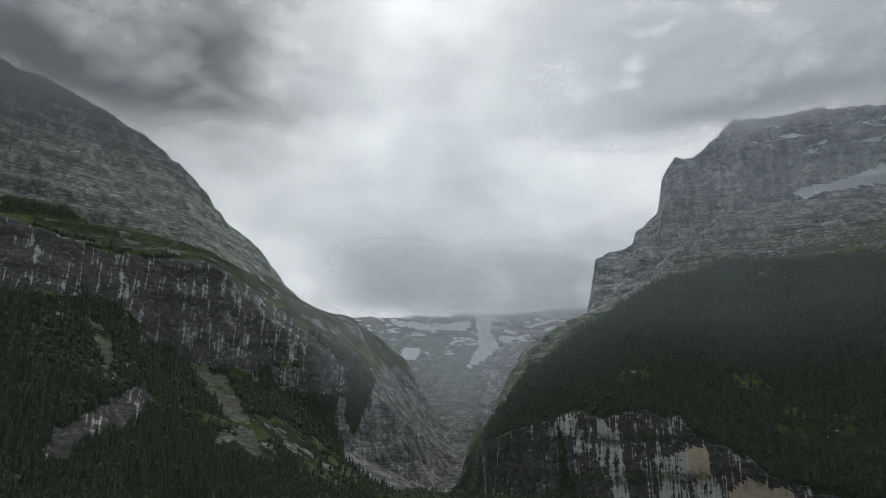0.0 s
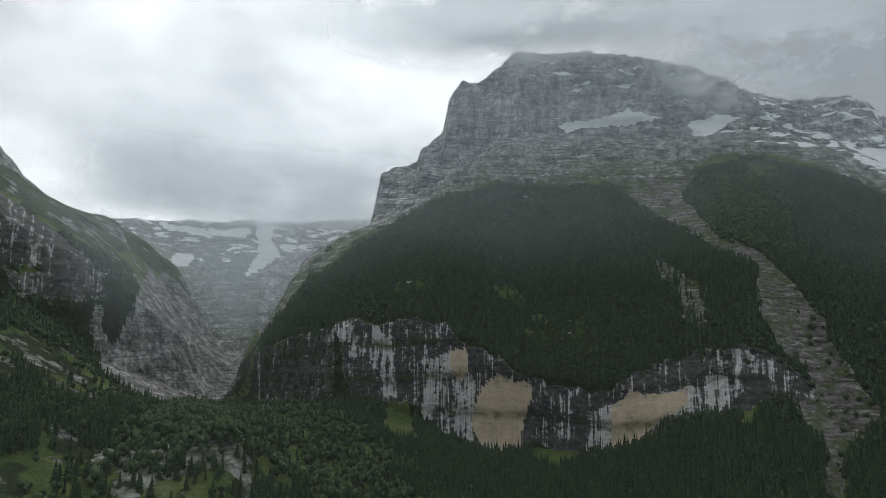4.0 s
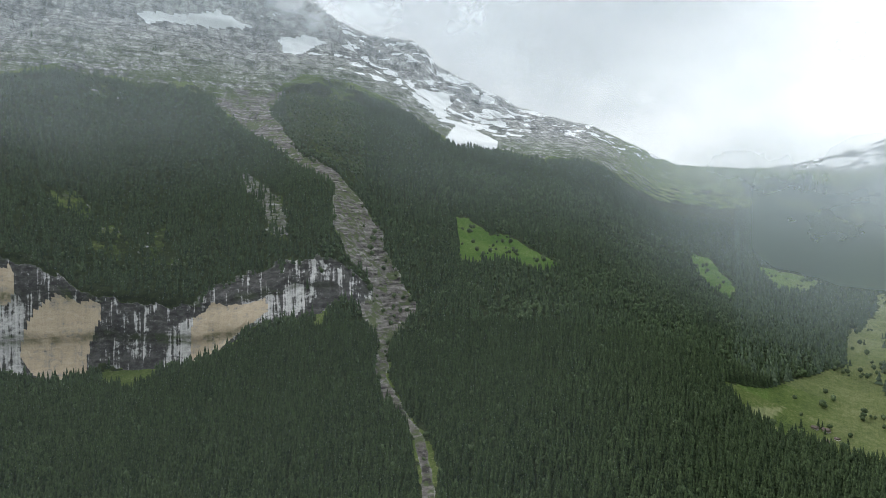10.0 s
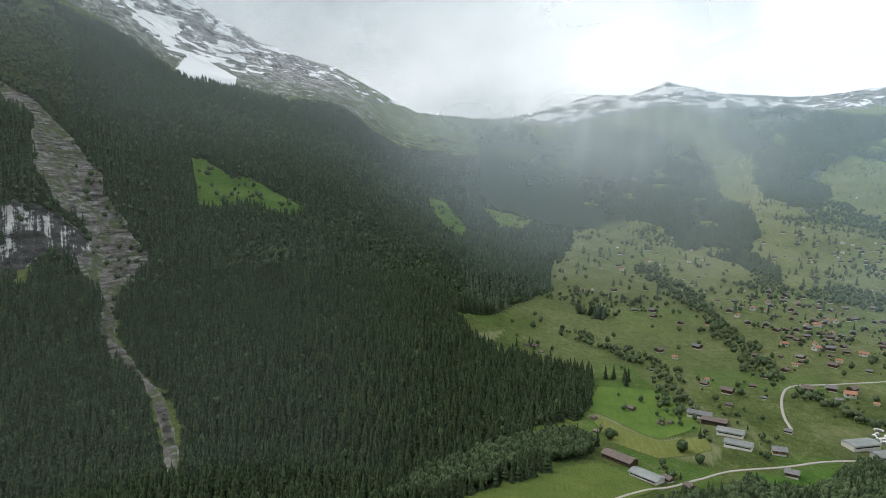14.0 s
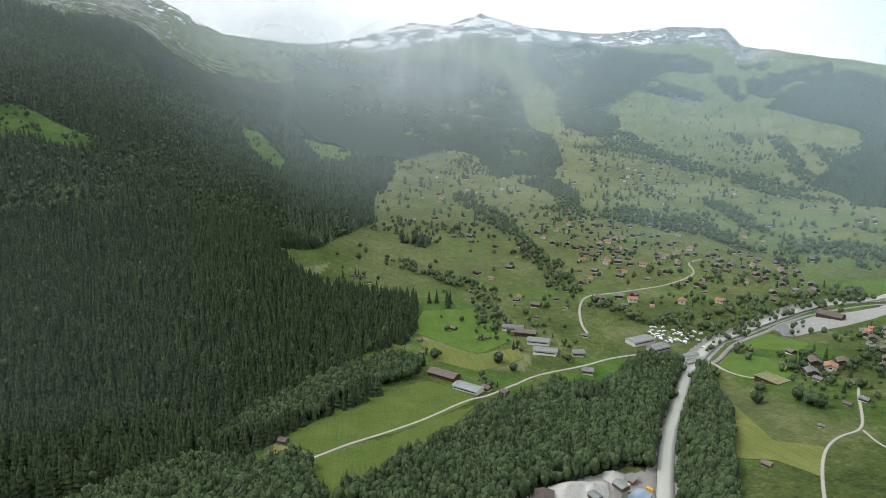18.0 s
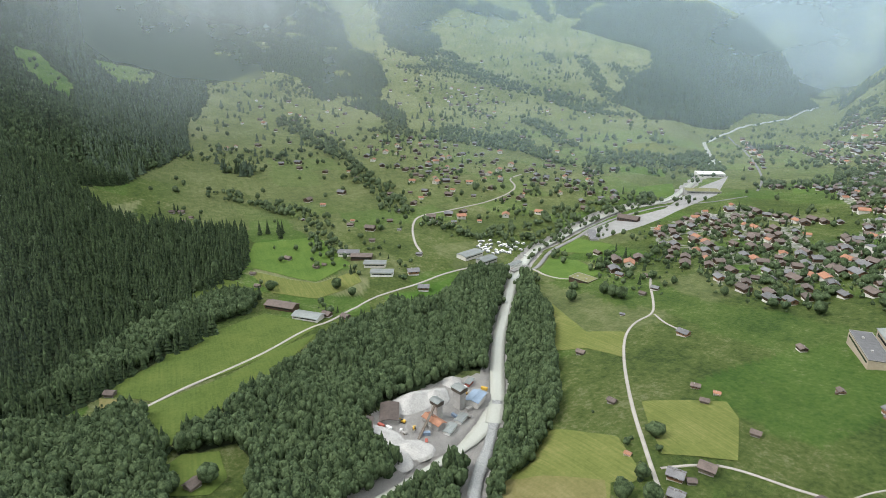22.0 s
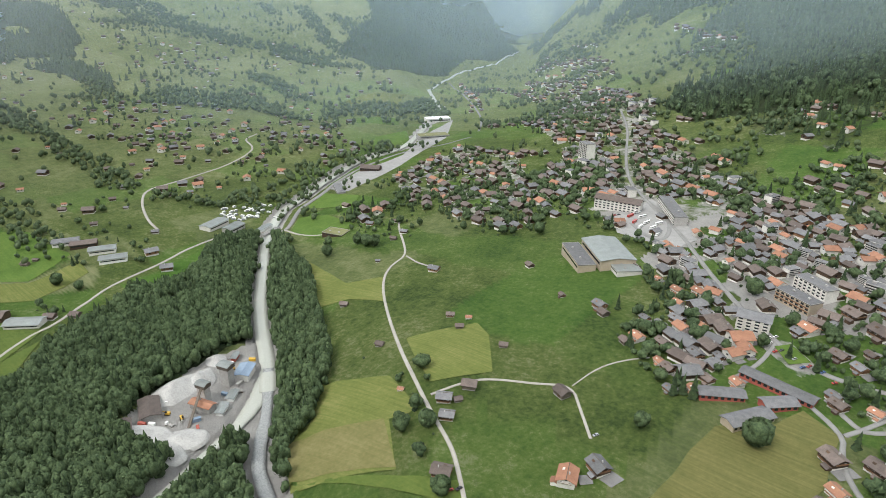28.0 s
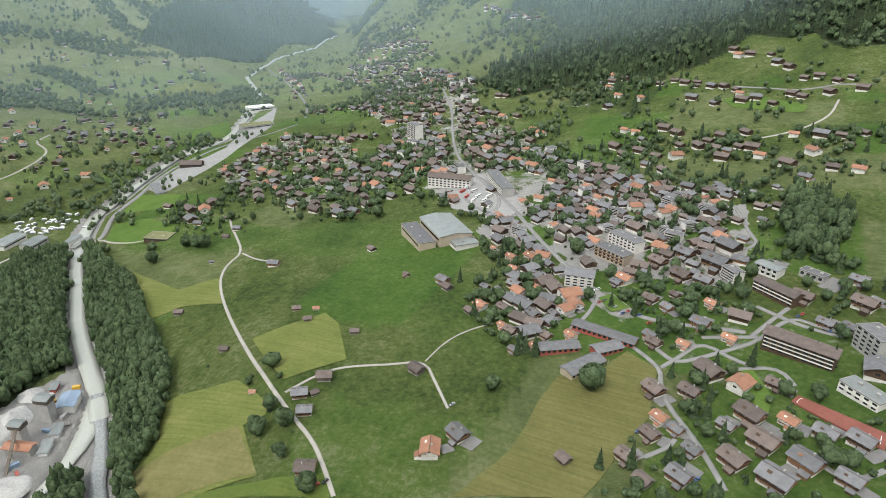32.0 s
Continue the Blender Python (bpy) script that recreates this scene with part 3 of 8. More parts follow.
GROVE_BELT = [(2310, -25), (2350, -282), (2576, -577), (2425, -618), (2072, -563), (1874, -633), (1654, -550), (1872, -462), (2155, -420), (2125, -199), (1844, -80), (1914, -27)]
GROVE_UPPER = [(3265, -835), (3025, -889), (2278, -762), (2439, -723), (2829, -739)]
GROVE_HIGH = [(3242, -39), (3132, -319), (2759, -500), (2582, -648), (2432, -587), (2370, -285), (2654, -56)]
GROVE_RIDGE = [(3328, -1265), (3242, -1442), (2699, -1173), (2212, -1080), (2323, -1011), (2728, -1062)]
FIELD_LUSH = [(441, 68), (461, 43), (470, 31), (493, 27), (544, -55), (498, -95), (455, -47), (432, -11), (413, 27), (405, 38), (425, 63)]
FIELD_ROADSIDE = [(400, 41), (407, 27), (426, -11), (464, -57), (482, -89), (429, -52), (395, -19), (356, 18), (345, 27), (359, 42)]
FIELD_BARN = [(546, 13), (625, 6), (657, -23), (644, -39), (600, -62), (575, -38), (554, -1)]
FIELD_STRAW = [(670, -54), (612, -116), (625, -164), (591, -160), (566, -107), (598, -67)]
FIELD_VIVID = [(687, -50), (759, -71), (762, -149), (647, -163), (616, -117)]
GLADE = [(322, 31), (333, 21), (330, 0), (301, -1), (290, 8), (295, 27)]
WOOD_EDGE = [(429, 117), (451, 83), (468, 44), (499, 29), (527, 0), (550, -40), (585, -55), (605, -25), (581, 3), (557, 32), (516, 70), (474, 104)]
FIELD_STATION = [(874, -765), (888, -859), (794, -779), (821, -711)]
FIELD_UPLAND = [(779, -1039), (684, -991), (652, -940), (670, -906)]
FIELD_TANNED = [(250, -143), (198, -172), (165, -150), (218, -126)]
FIELD_FOOT = [(213, -126), (159, -147), (134, -160), (123, -148)]
LAWN_CHALET = [(-16, -295), (-25, -310), (-36, -287), (-33, -272)]
LAWN_PARK = [(64, -352), (58, -360), (44, -347), (53, -338)]
FIELD_SUNNY = [(34, -800), (14, -815), (-52, -763), (-47, -738), (20, -769)]
FOREST_HILL = [(3896, -1021), (3938, -1403), (3656, -1667), (3225, -1814), (2773, -1624), (3172, -1454), (3393, -1212), (3589, -973)]
FOREST_RIGHT = [(2999, -1922), (3000, -2155), (2541, -2284), (2391, -2021), (2597, -1880)]
FOREST_RAIN = [(3963, 463), (3760, -203), (3188, -750), (2861, -782), (2836, -302), (2435, 3), (2499, 176)]
FOREST_STEP = [(2692, -336), (2768, -653), (2344, -778), (2081, -713), (2244, -531), (2393, -342)]
WOOD_GORGE = [(-91, 843), (-19, 1405), (134, 1263), (238, 1016), (276, 837), (-102, 690)]
WOOD_FOOT = [(151, 1004), (195, 934), (244, 763), (238, 598), (100, 656)]
WOOD_NEAR = [(400, 122), (400, 96), (383, 75), (392, 57), (397, 44), (351, 42), (323, 31), (296, 28), (323, 106)]
FOREST_MOUTH = [(2821, -3371), (946, -2005), (794, -1720), (945, -1800), (1313, -2196), (1540, -2340), (2184, -3078), (2418, -3319), (2571, -3387)]
FOREST_LOW = [(1675, -1340), (1738, -1443), (1750, -1623), (1403, -1320), (1395, -1236), (1538, -1271)]
FOREST_NORTH = [(600, -1700), (900, -2500), (-400, -2500), (-330, -1100), (-190, -960), (-129, -936), (-89, -921), (-54, -1001), (-28, -994), (23, -1055), (58, -967), (98, -903), (118, -817), (125, -757), (163, -804), (227, -821), (288, -911), (327, -873), (409, -978), (441, -1079), (365, -1105), (360, -1216)]
WOOD_NEAREST = [(400, 122), (323, 106), (296, 28), (250, 30), (236, 110), (330, 175)]

# ---- covers of the mountain walls: azimuth and zone on the sections below ----
CLIFF = [(10.4, 5.04), (12.3, 5.04), (14.3, 4.86), (17.1, 4.95), (21.0, 5.03), (22.1, 4.9), (24.7, 4.9), (28.5, 4.95), (32.5, 4.88), (36.5, 5.02), (39.7, 5.05), (42.8, 5.07), (46.5, 5.0), (50.1, 5.02), (51.4, 5.01), (50.1, 4.49), (46.4, 3.94), (44.3, 3.9),
         (40.7, 4.07), (38.6, 3.91), (35.5, 3.93), (33.0, 3.92), (30.5, 3.98), (28.5, 4.11), (26.9, 3.93), (24.7, 3.87), (22.5, 3.91), (19.8, 3.93), (18.0, 4.13), (15.2, 4.05), (12.1, 4.06)]
TAN_WIDE = [(23.0, 4.14), (23.4, 4.37), (24.0, 4.55), (25.4, 4.74), (28.5, 4.88), (28.4, 4.63), (27.7, 4.31), (27.3, 3.9), (24.3, 3.86)]
TAN_SMALL = [(21.0, 4.79), (22.6, 4.86), (22.8, 4.69), (22.2, 4.5), (21.3, 4.58)]
TAN_LONG = [(35.2, 3.9), (35.5, 4.73), (37.1, 5.0), (39.1, 4.8), (41.5, 4.8), (41.7, 4.35), (39.6, 4.08), (37.6, 3.9)]
WASHED = [[(18.4, 4.0), (19.0, 4.6), (21.2, 4.8), (23.4, 4.6), (23.2, 3.9), (20.5, 3.9)], [(33.0, 3.95), (33.2, 4.5), (35.6, 4.75), (35.4, 3.92)], [(39.0, 4.3), (39.5, 4.85), (43.5, 4.8), (46.5, 4.3), (44.0, 3.95), (41.0, 4.1)],
          [(13.6, 4.45), (13.8, 4.9), (15.6, 4.7), (16.4, 4.15), (15.2, 4.1)], [(45.2, 4.55), (45.4, 5.02), (48.2, 4.9), (48.4, 4.5)], [(10.2, 4.8), (10.4, 5.06), (12.4, 5.06), (12.2, 4.75)]]
GULLY_BED = [(37.0, 5.99), (39.7, 5.84), (42.0, 5.7), (44.9, 5.47), (47.8, 5.34), (47.5, 5.2), (47.5, 5.11), (48.6, 5.05), (50.4, 5.06), (51.1, 5.02), (49.6, 4.29), (51.6, 3.95), (51.1, 3.46), (51.8, 3.1), (53.1, 3.1), (52.3, 3.4), (52.6, 4.0), (54.4, 4.57),
             (55.2, 5.01), (53.7, 5.1), (52.2, 5.17), (52.0, 5.26), (50.7, 5.29), (49.4, 5.37), (48.1, 5.44), (44.9, 5.54), (43.4, 5.72), (42.0, 5.96), (43.4, 6.21), (39.7, 6.31)]
GULLY_SIDE = [(39.3, 5.52), (41.6, 5.42), (43.3, 5.25), (43.5, 5.12), (42.2, 5.14), (41.2, 5.3), (39.6, 5.44)]
TREE_LINE = [(3, 5.4), (8.2, 5.76), (10.3, 5.65), (11.8, 5.76), (14.5, 5.9), (17.4, 6.04), (21.3, 6.14), (25.5, 6.19), (31.4, 5.98), (34.4, 6.01), (37.0, 6.0), (43.4, 6.21), (45.0, 6.33), (48.2, 6.28), (51.8, 6.2), (54.9, 6.18), (56.9, 6.13), (58.4, 6.01), (62.8, 6.05), (67.4, 5.95), (75.2, 6.11), (200, 6.3)]
SNOW_FIELDS = [[(31.3, 7.22), (32.9, 7.25), (34.9, 7.27), (37.6, 7.37), (40.6, 7.33), (37.6, 7.25), (34.9, 7.21), (33.9, 7.2), (32.1, 7.15)], [(42.6, 7.28), (44.5, 7.3), (45.3, 7.35), (46.8, 7.37), (45.0, 7.15), (44.2, 6.93), (43.3, 7.14)],
               [(54.2, 6.98), (56.0, 7.2), (58.0, 7.37), (58.4, 7.22), (57.7, 6.91), (58.4, 6.83), (57.2, 6.62), (56.5, 6.93)], [(57.9, 6.11), (59.4, 6.76), (60.9, 6.55), (62.7, 6.38), (62.7, 6.1), (59.4, 5.98)],
               [(-4.8, 9.99), (-1.1, 9.88), (2.6, 9.9), (2.7, 9.83), (-1.6, 9.83), (-4.2, 9.91)], [(3.2, 9.98), (5.0, 9.98), (4.4, 9.8), (5.4, 9.66), (3.9, 9.52), (2.4, 9.44), (3.6, 9.63)], [(-3.7, 9.64), (-1.8, 9.64), (-2.6, 9.53), (-3.4, 9.55)]]
SNOW_FOOT = [(43.9, 7.11), (48.2, 6.4), (53.4, 6.4), (58.4, 6.1), (62.8, 6.18), (67.4, 6.86), (71.3, 6.86), (75.3, 7.34), (79.0, 7.83)]
RIDGE_TURF = [(-37.3, 7.05), (-35.0, 7.01), (-32.0, 5.46), (-29.1, 4.98), (-26.0, 4.97), (-23.3, 5.48), (-19.9, 5.45), (-15.7, 5.59), (-11.4, 5.37), (-7.3, 5.68), (-4.1, 7.38), (-2.0, 7.67), (-4.1, 7.82), (-7.4, 8.3), (-10.6, 8.3), (-13.8, 7.85), (-17.9, 7.02), (-21.0, 7.04), (-23.9, 7.07), (-27.5, 7.05), (-31.0, 7.06), (-33.6, 7.11), (-37.5, 7.14)]
RIDGE_CLIFF = [(-44, 5.1), (-37.2, 5.13), (-32.0, 4.94), (-26.4, 4.9), (-23.3, 5.26), (-18.8, 5.61), (-14.6, 5.46), (-11.4, 5.25), (-9.2, 5.03), (-11.2, 4.7), (-15.2, 4.42), (-17.0, 4.13), (-18.9, 4.1), (-22.1, 3.99), (-23.6, 4.09), (-25.8, 3.93), (-26.5, 4.14), (-28.4, 4.22), (-32.4, 4.1), (-36.1, 4.02), (-44, 4.0)]
RIDGE_LOW = [(-31.5, 3.15), (-30.7, 3.24), (-28.9, 3.34), (-27.2, 3.47), (-25.1, 3.66), (-24.3, 3.55), (-25.3, 3.37), (-28.0, 3.25), (-29.7, 3.15), (-31.1, 3.11)]
RIDGE_MID = [(-15.1, 4.26), (-11.2, 4.75), (-9.2, 5.03), (-8.1, 4.77), (-11.0, 4.39), (-13.5, 4.15)]
GORGE_BARE = [(-8.7, 3.83), (-6.9, 4.5), (-6.0, 5.05), (-4.6, 7.12), (-2.5, 7.99), (-0.9, 8.2), (1.2, 8.2), (3.1, 7.13), (2.3, 4.53), (0.1, 3.66), (-2.0, 3.4), (-5.5, 3.55)]
RIDGE_SCREE = [[(-22.1, 4.02), (-18.8, 4.02), (-17.1, 3.72), (-15.4, 3.4), (-14.5, 3.26), (-16.2, 3.26), (-17.6, 3.5), (-19.3, 3.72), (-21.3, 3.87)], [(-29.7, 3.89), (-28.5, 3.89), (-27.5, 3.74), (-27.8, 3.62), (-29.3, 3.75)]]
GORGE_KNOLL = [(-10.3, 2.82), (-6.9, 3.07), (-2.8, 3.06), (0.8, 2.95), (4.0, 3.14), (7.9, 3.14), (7.5, 2.81), (3.2, 2.71), (-1.3, 2.69), (-4.6, 2.61), (-9.7, 2.63)]
SHRUBS = [(43.6, 6.2), (46.5, 6.1), (49.5, 5.75), (50.6, 5.45), (48.6, 5.42), (45.2, 5.58), (43.2, 5.85)]
CLIFF_GLADES = [[(15.0, 3.6), (15.4, 4.05), (17.4, 4.1), (18.2, 3.7)], [(28.6, 3.75), (28.7, 4.0), (32.6, 3.95), (32.0, 3.7), (30.4, 3.55)], [(45.5, 3.75), (46.0, 4.0), (47.4, 4.2), (46.6, 3.7)]]

# ---- terrain: sections of the valley and its mountains, azimuth then eight breaks of distance and height ----
# breaks: near field, valley foot, low slope, lower cliff foot, lower cliff top, tree line, upper cliff foot, crest
METTENBERG = [
    (-60, 300, 20, 500, 45, 780, 150, 1120, 390, 1220, 540, 1480, 610, 1530, 630, 1900, 1150),
    (-40, 300, 10, 520, 30, 800, 130, 1150, 385, 1250, 530, 1500, 590, 1550, 600, 1950, 1165),
    (-30, 300, 8, 520, 28, 800, 120, 1180, 372, 1270, 495, 1480, 575, 1520, 590, 2000, 1090),
    (-22, 300, 5, 520, 22, 800, 100, 1250, 298, 1340, 509, 1500, 570, 1530, 580, 2000, 908),
    (-15, 300, 0, 520, 10, 800, 95, 1330, 260, 1420, 412, 1650, 520, 1680, 530, 1950, 622),
]
GORGE = [
    (-8, 300, -5, 520, 0, 760, 78, 1400, 151, 1470, 316, 1800, 450, 1830, 460, 2000, 527),
    (-3, 300, -8, 520, -5, 760, 82, 1500, 85, 1600, 200, 1900, 290, 1950, 300, 2100, 406),
    (0, 300, -10, 520, -8, 760, 86, 1560, 50, 1750, 140, 1950, 170, 2000, 180, 2200, 200),
    (2, 300, -10, 520, -8, 760, 84, 1560, 40, 1800, 100, 2000, 130, 2050, 138, 2250, 140),
    (4.5, 300, -10, 520, -9, 780, 55, 1300, 63, 1400, 175, 1700, 230, 1750, 234, 1800, 238),
]
EIGER_LEFT = [
    (7.2, 300, -10, 520, -10, 780, 30, 1250, 69, 1320, 188, 1750, 362, 1800, 380, 1900, 417),
    (13, 300, -10, 520, -12, 780, 15, 1200, 76, 1270, 222, 1800, 508, 1900, 530, 2050, 572),
    (14.6, 300, -10, 520, -12, 780, 12, 1190, 70, 1260, 226, 1800, 517, 1950, 570, 2300, 816),
    (18, 300, -10, 520, -14, 780, 0, 1170, 46, 1240, 228, 1820, 570, 2000, 640, 2450, 912),
    (21, 300, -10, 520, -15, 780, -5, 1150, 24, 1210, 210, 1850, 620, 2100, 760, 2650, 1217),
]
EIGER_FACE = [
    (27.5, 300, -8, 540, -18, 800, -10, 1120, 5, 1160, 133, 1900, 646, 2250, 920, 2750, 1541),
    (34, 300, -5, 560, -20, 800, -10, 1080, 17, 1120, 110, 1900, 656, 2300, 930, 2800, 1517),
    (40, 300, 0, 560, -22, 800, 0, 1050, 67, 1090, 126, 1900, 621, 2300, 900, 2900, 1491),
    (47, 300, 2, 560, -25, 800, 15, 1050, 101, 1100, 185, 1950, 660, 2400, 950, 3000, 1340),
    (53, 300, 0, 560, -28, 800, -10, 980, 50, 1080, 95, 2000, 625, 2500, 900, 3200, 1289),
]
EIGER_FLANK = [
    (57.5, 300, -5, 560, -30, 820, 5, 1040, 90, 1140, 130, 2100, 570, 2600, 800, 3300, 1177),
    (65, 300, -10, 560, -35, 900, 40, 1200, 150, 1300, 180, 2300, 544, 2800, 720, 3500, 995),
    (71, 290, -15, 520, -38, 860, 30, 1200, 120, 1350, 160, 2500, 529, 3000, 690, 3700, 932),
    (78, 290, -20, 480, -40, 800, 20, 1200, 80, 1400, 110, 2900, 377, 3400, 520, 4000, 705),
    (86, 280, -25, 600, -42, 880, -20, 1200, 30, 1500, 60, 3100, 330, 3700, 520, 4400, 693),
]
SCHEIDEGG = [
    (92, 280, -28, 640, -45, 900, -32, 1300, 0, 1700, 40, 2800, 190, 3600, 400, 4500, 780),
    (100, 270, -30, 640, -48, 950, -38, 1350, -15, 1900, 30, 2900, 200, 3700, 440, 4600, 930),
    (108, 262, -33, 500, -45, 1000, -40, 1400, -15, 1900, 25, 2800, 190, 3600, 400, 4600, 800),
    (118, 300, -38, 600, -50, 1000, -45, 1450, -25, 2000, 20, 2800, 180, 3500, 350, 4600, 814),
    (121, 310, -34, 650, -51, 1020, -46, 1470, -28, 2000, 15, 2750, 170, 3450, 345, 4600, 780),
]
VALLEY = [
    (125, 300, -20, 750, -54, 1050, -50, 1500, -35, 2000, 10, 2700, 150, 3300, 330, 4000, 565),
    (131, 300, -8, 980, -62, 1250, -55, 1600, -35, 2050, 10, 2600, 130, 3100, 290, 3800, 484),
    (137, 300, 0, 900, -45, 1500, -75, 1900, -70, 2200, -40, 2600, 30, 3000, 150, 3500, 316),
    (140.3, 300, 1, 860, -32, 1500, -68, 1950, -80, 2300, -75, 2700, -40, 3000, 40, 3400, 182),
    (144.2, 300, 2, 800, -20, 1500, -55, 2000, -80, 2400, -92, 2800, -98, 3000, -100, 3400, -96),
]
VILLAGE = [
    (147.5, 300, 3, 700, -8, 1300, -25, 1800, -25, 2200, 10, 2500, 20, 2800, 60, 3200, 85),
    (151, 300, 5, 600, 5, 1100, 0, 1500, 10, 1900, 34, 2200, 110, 2500, 190, 3000, 275),
    (160, 290, 8, 500, 12, 900, 25, 1200, 60, 1500, 110, 1900, 210, 2300, 330, 2900, 505),
    (170, 280, 10, 420, 15, 700, 35, 1000, 75, 1250, 120, 1700, 240, 2100, 380, 2800, 640),
    (190, 260, 15, 380, 22, 560, 52, 750, 85, 950, 130, 1400, 300, 1900, 480, 2700, 750),
]
BEHIND = [
    (210, 250, 25, 380, 45, 560, 80, 750, 120, 950, 170, 1400, 340, 1900, 520, 2700, 800),
    (250, 250, 30, 400, 60, 600, 100, 850, 160, 1100, 230, 1600, 400, 2200, 600, 3000, 900),
    (280, 280, 25, 450, 50, 700, 120, 1000, 260, 1150, 380, 1500, 520, 1700, 600, 2300, 950),
    (300, 300, 20, 500, 45, 780, 150, 1120, 390, 1220, 540, 1480, 610, 1530, 630, 1900, 1150),
]
SECTIONS = METTENBERG + GORGE + EIGER_LEFT + EIGER_FACE + EIGER_FLANK + SCHEIDEGG + VALLEY + VILLAGE + BEHIND


def pchip(x, y, q):
    """Smooth interpolation through the sections that never overshoots; y may have several columns."""
    h, d = np.diff(x)[:, None], np.diff(y, axis=0) / np.diff(x)[:, None]
    m = np.zeros_like(y)
    w1, w2 = 2 * h[1:] + h[:-1], h[1:] + 2 * h[:-1]
    same = d[:-1] * d[1:] > 0
    with np.errstate(divide="ignore", invalid="ignore"):
        m[1:-1] = np.where(same, (w1 + w2) / (w1 / d[:-1] + w2 / d[1:]), 0)
    m[0], m[-1] = d[0], d[-1]
    i = np.clip(np.searchsorted(x, q, side="right") - 1, 0, len(x) - 2)
    s = ((q - x[i]) / (x[i + 1] - x[i]))[:, None]
    k = (x[i + 1] - x[i])[:, None]
    return (2 * s ** 3 - 3 * s ** 2 + 1) * y[i] + (s ** 3 - 2 * s ** 2 + s) * k * m[i] + (3 * s ** 2 - 2 * s ** 3) * y[i + 1] + (s ** 3 - s ** 2) * k * m[i + 1]


def hash01(i, j, k, seed):
    n = (i * 374761393 + j * 668265263 + k * 2147483647 + seed * 974634777) & 0xFFFFFFFF
    n = ((n ^ (n >> 13)) * 1274126177) & 0xFFFFFFFF
    return ((n ^ (n >> 16)) & 0xFFFF) / 65535.0


def vnoise(p, size, seed=0, octaves=4, gain=0.5):
    """Value noise in -1..1 at points p (n, 2 or 3), largest swell of that size in metres."""
    p = np.asarray(p, float)
    if p.shape[-1] == 2:
        p = np.concatenate([p, np.zeros_like(p[..., :1])], -1)
    total, amp, norm = np.zeros(p.shape[:-1]), 1.0, 0.0
    for o in range(octaves):
        q = p / size * 2 ** o + 17.3 * o
        b = np.floor(q).astype(np.int64)
        f = q - b
        f = f * f * (3 - 2 * f)
        v = 0
        for dx in (0, 1):
            for dy in (0, 1):
                for dz in (0, 1):
                    w = (f[..., 0] if dx else 1 - f[..., 0]) * (f[..., 1] if dy else 1 - f[..., 1]) * (f[..., 2] if dz else 1 - f[..., 2])
                    v = v + w * hash01(b[..., 0] + dx, b[..., 1] + dy, b[..., 2] + dz, seed + o)
        total += amp * (2 * v - 1)
        norm += amp
        amp *= gain
    return total / norm


# the skyline as seen from the hover point: azimuth and elevation of the crests
SKYLINE_LEFT = [(-40, 26.2), (-33.2, 25.0), (-29, 23.4), (-26, 21.9), (-23.2, 20.0), (-20.4, 16.9), (-17.2, 14.8), (-14.3, 11.5), (-11.6, 10.0), (-8.2, 9.3), (-5.8, 7.9), (-3.1, 5.5), (-0.9, 1.5), (0.7, -1.1), (2.2, -1.6),
                (3, -0.8), (4.2, 0.9), (5.7, 3.1), (7, 5.2), (7.3, 6.6), (10, 8.6), (13.4, 10.0), (14, 12.8), (14.4, 14.9), (17.8, 16), (18.1, 17.2), (20.2, 18.8), (20.8, 21.4), (22.1, 23.1)]
SKYLINE_RIGHT = [(23.9, 23.2), (25.5, 24.4), (27.4, 25.7), (32, 25.5), (38.7, 24.3), (41.5, 23.2), (43.4, 22.8), (46, 21.6), (47.1, 20.6), (49, 19.4), (51.3, 18.7), (54.8, 18.6), (56, 18.0), (57.3, 16.4), (61, 14.6), (64.7, 12.9), (69, 11.4),
                 (71.2, 11.0), (74, 9.4), (78.4, 7.1), (85.1, 6.4), (89.6, 7.0), (94.8, 8.4), (97.5, 8.2), (100.6, 9.2), (105.2, 7.8), (111.4, 7.2), (116.8, 7.6), (120.9, 7.3), (122.3, 5.7), (129.8, 4.5), (134.8, 3.0), (138.4, 1.4)]
SKYLINE = np.array(SKYLINE_LEFT + SKYLINE_RIGHT)
SEC_AZ = np.array([s[0] for s in SECTIONS], float)
SEC = np.array([s[1:] for s in SECTIONS], float)
# hollow behind the crest and the far wall at the end of the view
BACK_AZ = np.array([-60, -30, -14, -9, 14, 15.5, 60, 128, 131, 150, 153, 300], float)
BACK = np.array([
    (2500, 900, 3600, 1000), (2500, 800, 3600, 900), (2600, 300, 4500, 900), (2900, 120, 4500, 940), (2900, 120, 4500, 1055), (3100, 500, 4500, 900),
    (4300, 900, 4700, 900), (4500, 300, 4700, 420), (4100, -100, 4700, 470), (4100, -100, 4700, 560), (4100, 300, 4700, 500), (3500, 700, 4700, 900)], float)
STEPS = (14, 75, 62, 62, 26, 85, 44, 70, 10, 34, 3)
AZ = np.concatenate([np.arange(-44, 82, 0.2), np.arange(82, 204, 0.3), np.arange(204, 316, 4.0)])
MAIN = int(np.count_nonzero(AZ < 204))


